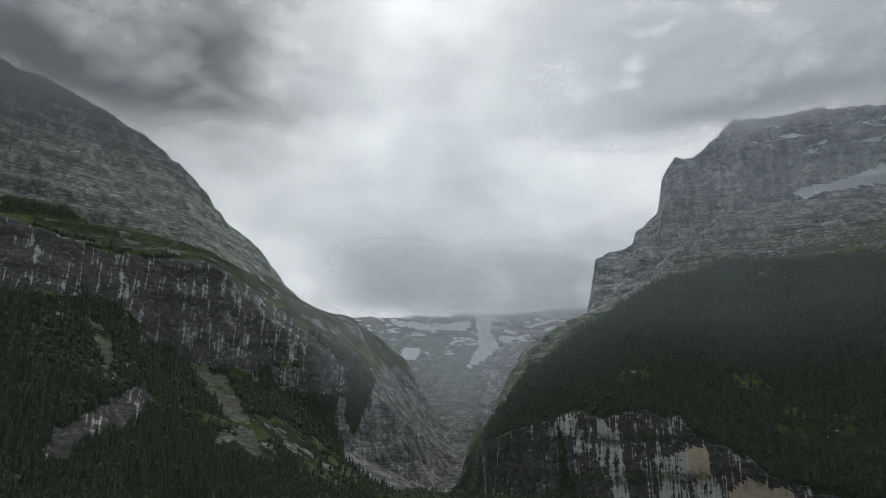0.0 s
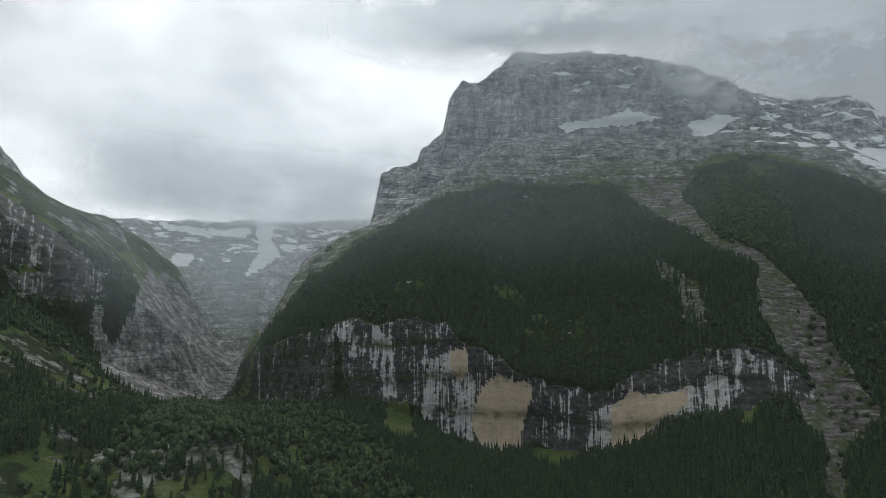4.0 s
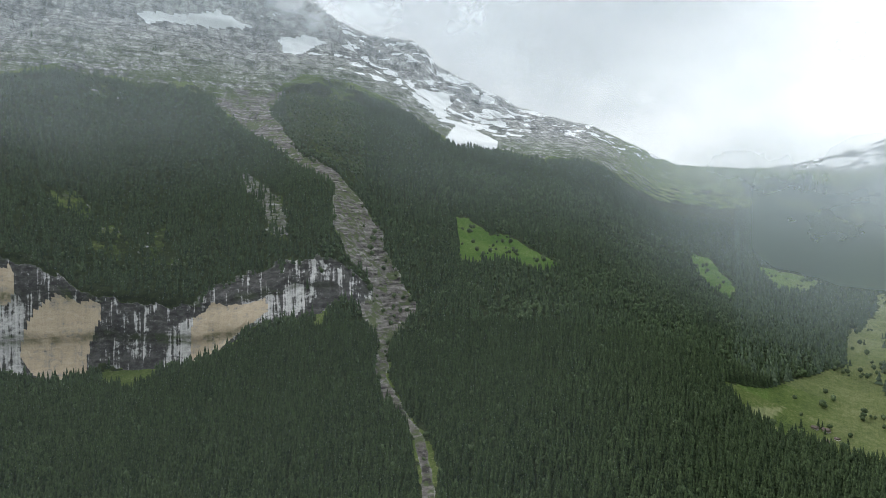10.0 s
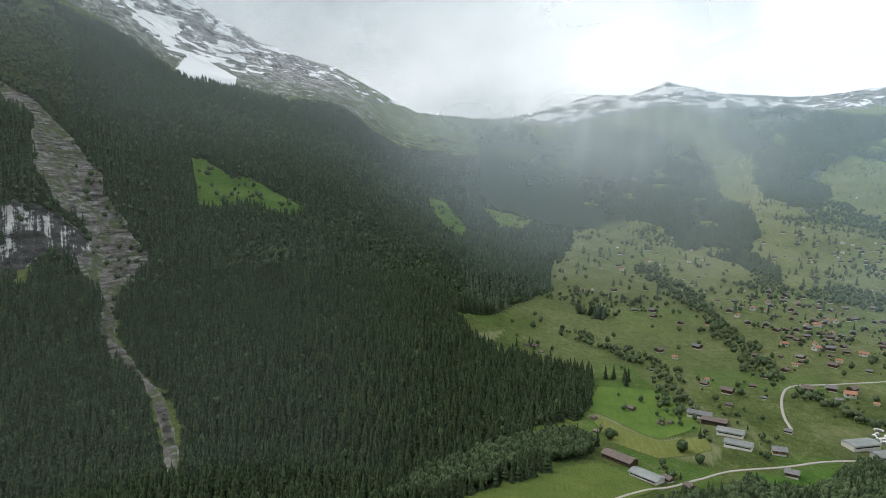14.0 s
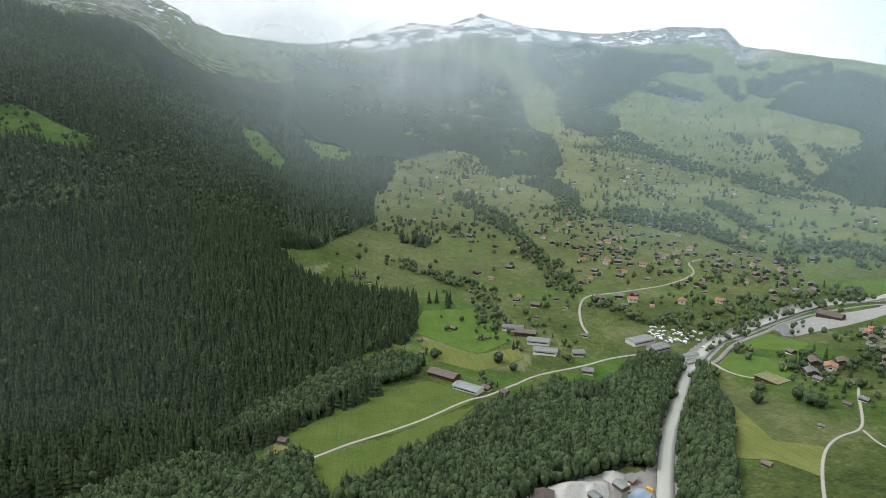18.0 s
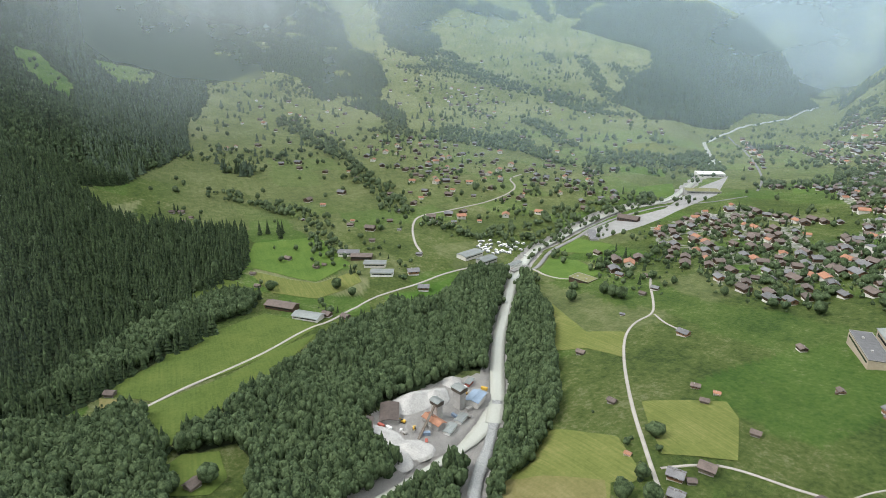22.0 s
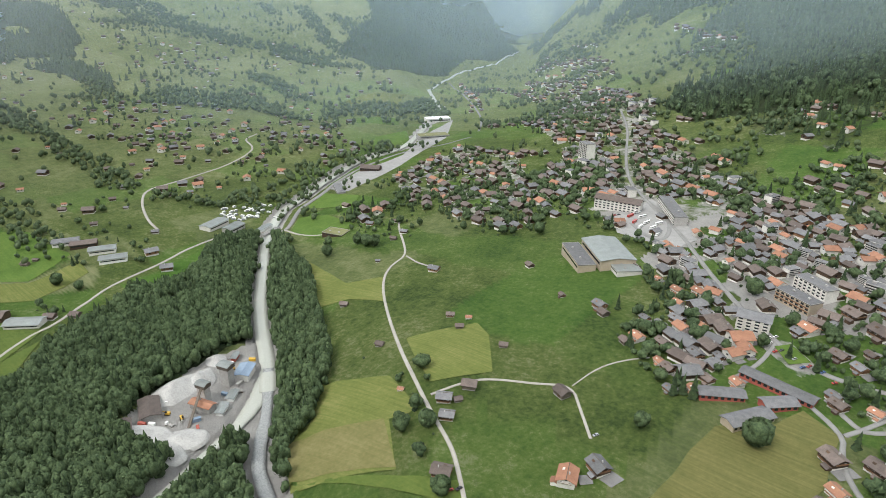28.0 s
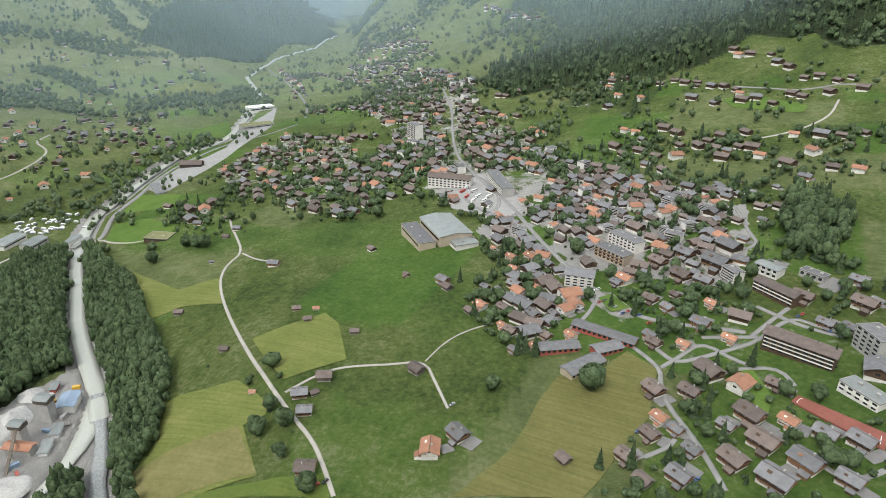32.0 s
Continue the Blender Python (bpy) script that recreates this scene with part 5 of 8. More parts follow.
    rock = np.maximum(rock, smoothstep(0.0, 0.15, s - line + 0.12 * n1 + 0.08 * n2) * smoothstep(84, 62, az) * (s < 8.3) * (az > 3))
    rock = np.maximum(rock, smoothstep(-0.05, 0.25, n3 + 0.3 * n2 - 0.22) * 0.8 * (wood > 0.2) * (wood < 0.4))
    ridge = np.maximum(ridge_wall, np.maximum(np.maximum(bare, scree * 0.9), knoll * 0.85))
    ridge = np.maximum(ridge, smoothstep(6.95, 7.15, s) * smoothstep(-4, -8, az) * (1 - grass))
    ridge = np.maximum(ridge, 0.7 * smoothstep(0.2, 0.45, n3 + 0.5 * n2) * (s > 2.6))
    ridge = np.where(grass > 0.5, 0.75 * smoothstep(0.15, 0.4, n3 + 0.4 * n2), ridge)
    rock = np.where(left & (s < 8.5), ridge, rock)
    rock = np.maximum(rock, smoothstep(8.8, 9.0, s) * smoothstep(30, 16, az) * smoothstep(-20, -12, az))
    rock = np.maximum(rock, smoothstep(7.4, 7.8, s + 0.2 * n1) * smoothstep(82, 90, az) * smoothstep(128, 120, az))
    turf = smoothstep(7.3, 6.1, s) * 0.85 * (1 - bed) * (1 - low_wall)
    turf = np.maximum(turf, 0.95 * LEDGES["phase"] * smoothstep(7.9, 7.0, s + 0.5 * (az > 10)) * smoothstep(0.3, -0.1, n3))
    turf = np.where(left, np.where(ridge_wall + bare > 0, 0.12, 0.5), turf)
    snow_low = np.interp(az, *np.array(SNOW_FOOT).T)
    lies = 0.56 * smoothstep(0.0, 0.3, s - snow_low) * smoothstep(43, 46, az) * smoothstep(82, 76, az)
    lies += 0.08 * gauss(az, 61, 6) * smoothstep(0.0, 0.3, s - snow_low)
    lies = np.maximum(lies, 0.52 * smoothstep(7.3, 7.5, s) * smoothstep(22, 30, az) * smoothstep(60, 50, az))
    lies = np.maximum(lies, (0.69 - 0.14 * smoothstep(106, 110, az)) * smoothstep(7.3, 7.75, s + 0.15 * n1) * smoothstep(82, 90, az) * smoothstep(123, 119, az))
    lies = np.maximum(lies, 0.56 * smoothstep(9.35, 9.65, s) * smoothstep(-14, -10, az) * smoothstep(20, 15, az))
    snow = lies * 0.75
    for w in SNOW_FIELDS:
        snow = np.maximum(snow, 0.95 * inside(w, az + 0.15 * n3, s + 0.015 * n3))
    snow = np.clip(snow, 0, 0.95) * (s > 5.9)
    town = np.maximum(inside(TOWN_CORE, x, y), inside(TOWN_GRUND, x, y)) * 0.5
    town = np.maximum(town, 0.6 * inside(SQUARE, x, y))
    town = np.maximum(town, 0.95 * np.maximum(inside(TOWN_HEART, x, y), inside(TOWN_LAWN, x, y) * 0.3))
    gravel = np.maximum(gravel, town * smoothstep(-0.45, 0.0, n3 + 0.3 * n2))
    scrub = smoothstep(0.05, 0.3, vnoise(xy, 34, 59, 4, 0.6) + 0.1) * 0.75
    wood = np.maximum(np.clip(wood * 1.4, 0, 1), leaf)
    wood = np.maximum(wood, smoothstep(8.5, 8.8, s) * smoothstep(118, 124, az) * smoothstep(-0.25, 0.1, n1 + 0.4 * n2))
    wood = np.maximum(wood, scrub * smoothstep(1.6, 2.2, s) * (s < 6.1 + 0.8 * smoothstep(50, 60, az)) * (az < 92) * smoothstep(0.2, 0.5, inside(FOREST_RIM, x, y) * 1.0))
    wood = np.maximum(wood, 0.55 * smoothstep(4.4, 5.0, s) * (s < line + 0.1) * (az > 3) * smoothstep(64, 50, az) * smoothstep(-0.5, 0.2, n2))
    wood = np.maximum(wood, 0.8 * left * (s < 5.6) * (s > 2.4) * (1 - grass) * smoothstep(-0.1, 0.25, n2 + 0.6 * n3))
    wood = np.maximum(wood, 0.55 * grass * left)
    for g in CLIFF_GLADES:
        wood = np.where(inside(g, aj, sj), 0.1, wood)
    for a in WIDE_ALPS:
        wood = np.where(inside(a, x, y), 0, wood)
    return dict(along=az * 1.9 + 0.4 * n2, wood=wood, mown=mown, bright=bright, gravel=gravel, rock=np.clip(rock, 0, 1), wall=np.clip(wall, 0, 1), washed=pale_wall, bed=bed, turf=np.clip(turf, 0, 1), ochre=ochre, snow=snow)


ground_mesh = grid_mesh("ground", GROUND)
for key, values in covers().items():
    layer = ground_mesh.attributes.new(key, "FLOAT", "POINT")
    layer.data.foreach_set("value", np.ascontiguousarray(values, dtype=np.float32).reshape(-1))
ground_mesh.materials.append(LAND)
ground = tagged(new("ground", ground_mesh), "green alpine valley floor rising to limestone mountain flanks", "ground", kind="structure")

# ---- river, brook and roads ----
def smooth_line(pts, step=5.0, rounds=2):
    p = np.array(pts, float)
    for _ in range(rounds):
        q = np.empty((2 * len(p) - 2, 2))
        q[0::2], q[1::2] = 0.75 * p[:-1] + 0.25 * p[1:], 0.25 * p[:-1] + 0.75 * p[1:]
        p = np.concatenate([p[:1], q, p[-1:]])
    d = np.concatenate([[0], np.cumsum(np.hypot(*np.diff(p, axis=0).T))])
    t = np.arange(0, d[-1], step)
    return np.stack([np.interp(t, d, p[:, 0]), np.interp(t, d, p[:, 1])], -1), t / d[-1]


def band(name, line, width, mat, lift, label, category, drape=True, step=5.0, ragged=0.0):
    """A strip along a line on the ground; width may be a function of the way along (0..1)."""
    c, u = smooth_line(line, step)
    tan = np.gradient(c, axis=0)
    tan /= np.linalg.norm(tan, axis=1, keepdims=True) + 1e-9
    nor = np.stack([-tan[:, 1], tan[:, 0]], -1)
    w = np.array([width(v) for v in u]) if callable(width) else np.full(len(u), float(width))
    w = w[:, None] * (1 + ragged * vnoise(c, 18, 71)[:, None])
    offs = (-0.5, -0.17, 0.17, 0.5)
    cols = []
    zc = ground_at(c[:, 0], c[:, 1])
    zc = np.convolve(np.pad(zc, 3, mode="edge"), np.ones(7) / 7, "valid")
    for o in offs:
        p = c + nor * w * o
        z = ground_at(p[:, 0], p[:, 1]) if drape else zc
        cols.append(np.stack([p[:, 0], p[:, 1], np.maximum(z, zc - 0.6) + lift if drape else z + lift], -1))
    low_l, low_r = cols[0] - (0, 0, 0.9), cols[-1] - (0, 0, 0.9)
    pos = np.stack([low_l] + cols + [low_r], 1)
    me = grid_mesh(name, pos, close=False)
    me.flip_normals()
    me.materials.append(mat)
    return tagged(new(name, me), label, category, kind="structure")


band("water", RIVER_LOWER[:7], 7.5, GREY_WATER, 1.5, "grey rapids over boulders between wooded banks", "river", drape=False, ragged=0.35)
band("water", RIVER_LOWER[5:], lambda u: 11.5 - 2 * smoothstep(0.5, 0.75, u), MILK_WATER, 1.6, "milky grey glacier river in a straight bed", "river", drape=False, ragged=0.15)
band("water", BROOK, lambda u: 13 - 7 * smoothstep(0.15, 0.45, u), MILK_WATER, 1.5, "milky side arm beside the gravel works", "river", drape=False, ragged=0.3)
band("water", RIVER_FAR, 6.5, MILK_WATER, 0.8, "pale river running down the far valley", "river")
for line, wide, mat in ((ROAD_FIELDS, 2.9, DIRT_ROAD), (ROAD_FARM, 1.8, DIRT_ROAD), (ROAD_LANE, 2.0, DIRT_ROAD), (ROAD_PATH, 1.0, DIRT_ROAD), (ROAD_VALLEY, 3.6, DIRT_ROAD),
                        (ROAD_GRUND, 6.5, ASPHALT), (ROAD_SLOPE, 4.2, DIRT_ROAD), (ROAD_MAIN, 4.8, ASPHALT), (ROAD_CHALETS, 3.4, ASPHALT), (ROAD_CROSS, 3.4, ASPHALT),
                        (ROAD_PLAZA, 5.0, ASPHALT), (ROAD_EXIT, 6.0, ASPHALT), (ROAD_RIM, 3.6, ASPHALT), (ROAD_SCHOOL, 3.4, ASPHALT), (ROAD_YARD, 3.0, ASPHALT), (ROAD_UP, 3.6, ASPHALT), (ROAD_CLUB, 3.2, ASPHALT),
                        (ROAD_EAST, 4.0, ASPHALT), (ROAD_HOTEL, 4.0, ASPHALT), (ROAD_UPPER, 4.0, ASPHALT), (ROAD_BEND, 3.2, DIRT_ROAD), (ROAD_LOOP, 3.4, ASPHALT), (ROAD_TENNIS, 3.6, ASPHALT)):
    band("road", line, wide * 0.72, mat, 0.45, "pale narrow road across the meadows" if mat == ASPHALT else "light gravel farm track", "road")

# ---- meadow plots ----
def plot(outline, mat, label, lift=0.4, name="ground_plot", category="meadow", cell=6.0, wobble=1.2):
    """A sheet of turf or paving laid over the ground inside an outline."""
    bm = bmesh.new()
    pts = []
    for (ax, ay), (bx, by) in zip(outline, outline[1:] + outline[:1]):
        n = max(1, int(math.hypot(bx - ax, by - ay) / cell))
        pts += [(ax + (bx - ax) * i / n, ay + (by - ay) * i / n) for i in range(n)]
    w = vnoise(np.array(pts), 16, 91, 3) * wobble
    bm.faces.new([bm.verts.new((x + d, y - d, 0)) for (x, y), d in zip(pts, w)])
    bmesh.ops.triangulate(bm, faces=bm.faces[:])
    for _ in range(7):
        long = [e for e in bm.edges if e.calc_length() > cell * 1.6]
        if not long:
            break
        bmesh.ops.subdivide_edges(bm, edges=long, cuts=1)
        bmesh.ops.triangulate(bm, faces=bm.faces[:])
    co = np.array([v.co[:2] for v in bm.verts])
    for v, z in zip(bm.verts, ground_at(co[:, 0], co[:, 1])):
        v.co.z = z + lift
    bmesh.ops.recalc_face_normals(bm, faces=bm.faces)
    me = bpy.data.meshes.new(name)
    bm.to_mesh(me)
    bm.free()
    if sum(q.normal.z for q in me.polygons) < 0:
        me.flip_normals()
    me.materials.append(mat)
    return tagged(new(name, me), label, category, kind="structure")


OLIVE = sward("dry_olive_meadow", (0.085, 0.093, 0.03), (0.116, 0.115, 0.04), (0.155, 0.14, 0.056), 35, 0.42)
plot(FIELD_HAY, OLIVE, "dry olive hay meadow with faint swath rows")
for outline in (FIELD_FAN, FIELD_HUTS, FIELD_MOWN, FIELD_STRAW, FIELD_YELLOW):
    plot(outline, MOWN, "mown yellow-green hay meadow with swath rows")
for outline in (FIELD_TANNED, FIELD_HUT):
    plot(outline, STRAW, "sunburnt tan stubble on a cut meadow", 0.65)
for outline in (FIELD_LUSH, FIELD_ROADSIDE, FIELD_BARN, FIELD_FOOT, GLADE):
    plot(outline, LUSH, "lush mid-green grass meadow")
for outline in (FIELD_BRIGHT, FIELD_SPRING, FIELD_VIVID, FIELD_SHINE, FIELD_STATION, FIELD_UPLAND, FIELD_SUNNY, LAWN_CHALET):
    plot(outline, VIVID, "fresh bright green meadow plot")
PAVED = surface("pale_paving", (0.2, 0.197, 0.19), (0.33, 0.325, 0.315), 0.6, 0.9, 0.1, 9.0)
plot(PLAZA, PAVED, "pale paved bus square of the village", 0.35, "pavement", "pavement")
plot(YARD_STATION, PAVED, "paved railway yard beside the river road", 0.35, "pavement", "pavement")
plot(LAWN_PARK, VIVID, "small bright green lawn of the village park", 0.6)

# ---- woods ----
RNG = np.random.default_rng(7)


def spruce_shape(tiers, sides, rng, skirt=0.19):
    """A unit spruce one metre high: drooping ragged tiers that narrow to the tip."""
    v, f = [], []
    for k in range(tiers):
        lo, hi = 0.06 + 0.8 * k / tiers, 0.06 + 0.8 * (k + 1.55) / tiers
        rad = skirt * (1 - 0.86 * k / tiers)
        a0 = rng.random() * 6.28
        tip = len(v)
        v.append((rng.normal() * 0.008, rng.normal() * 0.008, min(hi, 1.0) if k < tiers - 1 else 1.0))
        for j in range(sides):
            a = a0 + 6.2832 * j / sides
            q = rad * (0.72 + 0.55 * rng.random())
            v.append((q * math.cos(a), q * math.sin(a), lo - 0.05 * rng.random()))
        for j in range(sides):
            f.append((tip, tip + 1 + j, tip + 1 + (j + 1) % sides))
    return np.array(v), np.array(f)


def crown_shape(blobs, leaves, rng):
    """A unit broad-leaved crown: lumps of foliage and loose sprays of leaves round them."""
    ico = bmesh.new()
    bmesh.ops.create_icosphere(ico, subdivisions=1, radius=1)
    iv = np.array([p.co[:] for p in ico.verts])
    fi = np.array([[p.index for p in q.verts] for q in ico.faces])
    ico.free()
    v, f, n = [], [], 0
    for b in range(blobs):
        a, e = rng.random() * 6.28, rng.random()
        c = np.array((0.22 * math.cos(a), 0.22 * math.sin(a), 0.42 + 0.38 * e)) if b else np.array((0, 0, 0.55))
        rad = (0.2 + 0.1 * rng.random()) * (1.25 if b == 0 else 1)
        p = iv * rad * (0.8 + 0.45 * rng.random((len(iv), 1))) * (1, 1, 1.1) + c
        v.append(p)
        f.append(fi + n)
        n += len(p)
    for k in range(leaves):
        d = rng.normal(size=3)
        d /= np.linalg.norm(d)
        c = np.array((0, 0, 0.56)) + d * (0.33, 0.33, 0.42) * (0.8 + 0.3 * rng.random())
        u = np.cross(d, rng.normal(size=3))
        u /= np.linalg.norm(u)
        w = np.cross(d + 0.6 * rng.normal(size=3), u)
        w /= np.linalg.norm(w)
        h = 0.05 + 0.04 * rng.random()
        v.append(np.array([c - u * h - w * h, c + u * h - w * h * 0.6, c + w * h * 1.3]))
        f.append(np.array([[n, n + 1, n + 2]]))
        n += 3
    return np.concatenate(v), np.concatenate(f)


def stand_of(name, shapes, spots, heights, widths, mat, label, category):
    """All trees of a wood as one mesh; each takes one of the shapes, turned and sized."""
    vs, fs, tints, n = [], [], [], 0
    pick = RNG.integers(0, len(shapes), len(spots))
    turn = RNG.random(len(spots)) * 6.2832
    for k, (sv, sf) in enumerate(shapes):
        m = pick == k
        if not m.any():
            continue
        c, s = np.cos(turn[m])[:, None], np.sin(turn[m])[:, None]
        w, h = widths[m][:, None], heights[m][:, None]
        x = (sv[:, 0] * c - sv[:, 1] * s) * w + spots[m, 0:1]
        y = (sv[:, 0] * s + sv[:, 1] * c) * w + spots[m, 1:2]
        z = sv[:, 2] * h + spots[m, 2:3]
        v = np.stack([x, y, z], -1)
        off = n + np.arange(len(v))[:, None, None] * len(sv)
        vs.append(v.reshape(-1, 3))
        tints.append(np.repeat(RNG.random(len(v)), len(sv)))
        fs.append((sf[None] + off).reshape(-1, 3))
        n += v.shape[0] * len(sv)
    me = mesh_of(name, np.concatenate(vs), np.concatenate(fs))
    layer = me.attributes.new("tint", "FLOAT", "POINT")
    layer.data.foreach_set("value", np.concatenate(tints).astype(np.float32))
    me.materials.append(mat)
    return tagged(new(name, me), label, category, kind="stuff")


def on_sheet(count, keep, lo, hi, alo, ahi):
    """Random places on the ground sheet between two distances, spread evenly by area and kept by a density."""
    a = np.radians(alo + (ahi - alo) * RNG.random(count))
    r = np.sqrt(lo ** 2 + (hi ** 2 - lo ** 2) * RNG.random(count))
    x, y = r * np.sin(a), r * np.cos(a)
    col = np.round(np.interp(np.degrees(a), AZ[:MAIN], np.arange(MAIN))).astype(int)
    row = np.array([np.searchsorted(GR[c], q) for c, q in zip(col, r)]).clip(1, GR.shape[1] - 1)
    f = (r - GR[col, row - 1]) / np.maximum(GR[col, row] - GR[col, row - 1], 0.01)
    f = np.clip(f, 0, 1)
    z = GROUND[col, row - 1, 2] * (1 - f) + GROUND[col, row, 2] * f
    s = GZONE[row - 1] * (1 - f) + GZONE[row] * f
    drop = np.abs(GROUND[col, row, 2] - GROUND[col, row - 1, 2]) / np.maximum(np.abs(GR[col, row] - GR[col, row - 1]), 0.05)
    ok = (RNG.random(count) < keep(x, y, np.degrees(a), s)) & (drop < 1.9)
    return np.stack([x, y, z - 0.3], -1)[ok]


def clear_of(pts, lines, gap):
    ok = np.ones(len(pts), bool)
    for l in lines:
        ok &= apart_from(l, pts[:, 0], pts[:, 1])[0] > gap
    return pts[ok]


shape_rng = np.random.default_rng(3)
NEAR_SPRUCES = [spruce_shape(5, 6, shape_rng, 0.2) for _ in range(6)]
FAR_SPRUCES = [spruce_shape(3, 5, shape_rng, 0.2) for _ in range(5)]
CROWNS = [crown_shape(4, 50, shape_rng) for _ in range(7)]
FAR_CROWNS = [crown_shape(2, 8, shape_rng) for _ in range(4)]
MID_CROWNS = [crown_shape(3, 16, shape_rng) for _ in range(5)]

ROADS_ALL = [ROAD_FIELDS, ROAD_VALLEY, ROAD_GRUND, ROAD_SLOPE, ROAD_MAIN]
near = on_sheet(50000, conifers, 320, 1000, -44, 100)
h = 11 + 11 * RNG.random(len(near))
stand_of("spruce_forest", NEAR_SPRUCES, near, h, h * (0.9 + 0.35 * RNG.random(len(near))), SPRUCE, "dense dark green spruce forest on the mountain foot", "forest")
far = on_sheet(125000, conifers, 1000, 2600, -44, 92)
bearing = np.degrees(np.arctan2(far[:, 0], far[:, 1]))
# broadleaf crowns take over towards the pastures and in lighter patches of the slope
patch = vnoise(far[:, :2], 150, 27, 3)
reach = np.hypot(far[:, 0], far[:, 1])
leaf_share = 0.06 + 0.34 * smoothstep(55, 78, bearing) + 0.5 * smoothstep(0.25, 0.5, patch) + 0.3 * smoothstep(1500, 1800, reach) * (bearing < 36) + 0.85 * (bearing > 43.4) * (bearing < 50.4) * (reach > 1480)
light = RNG.random(len(far)) < leaf_share
h = 7 + 7 * RNG.random(int(light.sum()))
stand_of("slope_broadleaves", FAR_CROWNS, far[light], h, h * (0.75 + 0.3 * RNG.random(len(h))), LEAF, "lighter broadleaf crowns on the mountain slope", "trees")
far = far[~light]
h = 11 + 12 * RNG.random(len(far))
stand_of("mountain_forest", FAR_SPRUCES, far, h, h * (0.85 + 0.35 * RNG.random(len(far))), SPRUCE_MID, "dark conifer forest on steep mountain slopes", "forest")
# the far groves take the needles with haze in their colour
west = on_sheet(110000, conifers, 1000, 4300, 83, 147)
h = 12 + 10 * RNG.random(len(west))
stand_of("valley_forest", FAR_SPRUCES, west, h, h * (1.2 + 0.5 * RNG.random(len(west))), SPRUCE_HAZED, "groves of conifers scattered over far pastures", "forest")
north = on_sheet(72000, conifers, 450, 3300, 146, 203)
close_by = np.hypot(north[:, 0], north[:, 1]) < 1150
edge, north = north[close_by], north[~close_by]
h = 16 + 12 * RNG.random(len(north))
stand_of("slope_forest", FAR_SPRUCES, north, h, h * (1.0 + 0.4 * RNG.random(len(north))), SPRUCE_HAZED, "dense conifer forest above the village", "forest")
broad = RNG.random(len(edge)) < 0.25
h = 9 + 7 * RNG.random(len(edge))
stand_of("slope_spruces", NEAR_SPRUCES, edge[~broad], h[~broad] * 1.25, h[~broad] * 1.3, SPRUCE, "dark spruces of the wood above the village", "trees")
stand_of("slope_crowns", CROWNS, edge[broad], h[broad], h[broad] * 0.8, LEAF, "leafy crowns of the wood above the village", "trees")


def leafy(x, y, az, s):
    f = np.zeros(len(x))
    for w in LEAFY:
        f = np.where(inside(w, x, y), 1.0, f)
    for w in (CLEARING, QUARRY, GLADE):
        f = np.where(inside(w, x, y), 0.0, f)
    return f


alder = on_sheet(26000, leafy, 230, 700, 62, 128)
alder = clear_of(alder, [RIVER_LOWER, BROOK], 8.5)
alder = clear_of(alder, [ROAD_VALLEY, ROAD_GRUND], 7)
h = 8 + 7 * RNG.random(len(alder))
stand_of("riverside_wood", CROWNS, alder, h, h * (0.5 + 0.22 * RNG.random(len(alder))), LEAF, "mid-green alder wood along the river banks", "wood")


def hedges(x, y, az, s):
    f = np.zeros(len(x))
    p = np.stack([x, y], -1)
    n = vnoise(p, 60, 61)
    for l in HEDGES:
        d, _ = apart_from(l, x, y)
        f = np.maximum(f, smoothstep(22, 9, (d + 9 * n) * np.where(np.hypot(x, y) > 1300, 0.6, 1.0)))
    spot = (vnoise(p, 110, 63) > 0.26) & (s > 1.4) & (s < 6.2)
    f = np.maximum(f, 0.2 * spot * (az > 84) + 0.02 * (az > 84))
    f = np.maximum(f, 0.6 * (vnoise(p, 120, 65) + 0.3 * n > 0.3 - 0.2 * (az < 166)) * (az > 146) * (s > 2.6) * (s < 6.4))
    return np.where(inside(FOREST_RIM, x, y), 0.10 * (s > 1.5) * (s < 5.6), f)


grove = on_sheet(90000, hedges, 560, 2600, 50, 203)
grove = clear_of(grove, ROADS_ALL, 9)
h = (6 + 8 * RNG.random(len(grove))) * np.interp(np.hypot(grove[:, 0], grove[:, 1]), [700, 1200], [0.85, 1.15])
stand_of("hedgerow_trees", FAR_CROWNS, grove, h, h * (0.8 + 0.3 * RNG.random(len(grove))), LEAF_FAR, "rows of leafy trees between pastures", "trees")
mixed = alder[RNG.random(len(alder)) < 0.13]
h = 13 + 7 * RNG.random(len(mixed))
stand_of("riverside_spruces", NEAR_SPRUCES, mixed, h, h * 1.1, SPRUCE, "dark spruces standing among the alders", "trees")


# the grove beside the houses: spruces and broad crowns mixed
gx, gy = np.array(GROVE, float).T
spots = np.stack([gx.min() + (gx.max() - gx.min()) * RNG.random(260), gy.min() + (gy.max() - gy.min()) * RNG.random(260)], -1)
spots = spots[inside(GROVE, spots[:, 0], spots[:, 1])]
spots = np.concatenate([spots, ground_at(spots[:, 0], spots[:, 1])[:, None] - 0.2], 1)
half = RNG.random(len(spots)) < 0.5
h = 10 + 7 * RNG.random(len(spots))
stand_of("grove_crowns", CROWNS, spots[half], h[half], h[half] * 0.75, LEAF, "leafy grove beside the village houses", "trees")
stand_of("grove_spruces", NEAR_SPRUCES, spots[~half], h[~half] * 1.2, h[~half] * 1.3, SPRUCE, "tall dark spruces in the village grove", "trees")

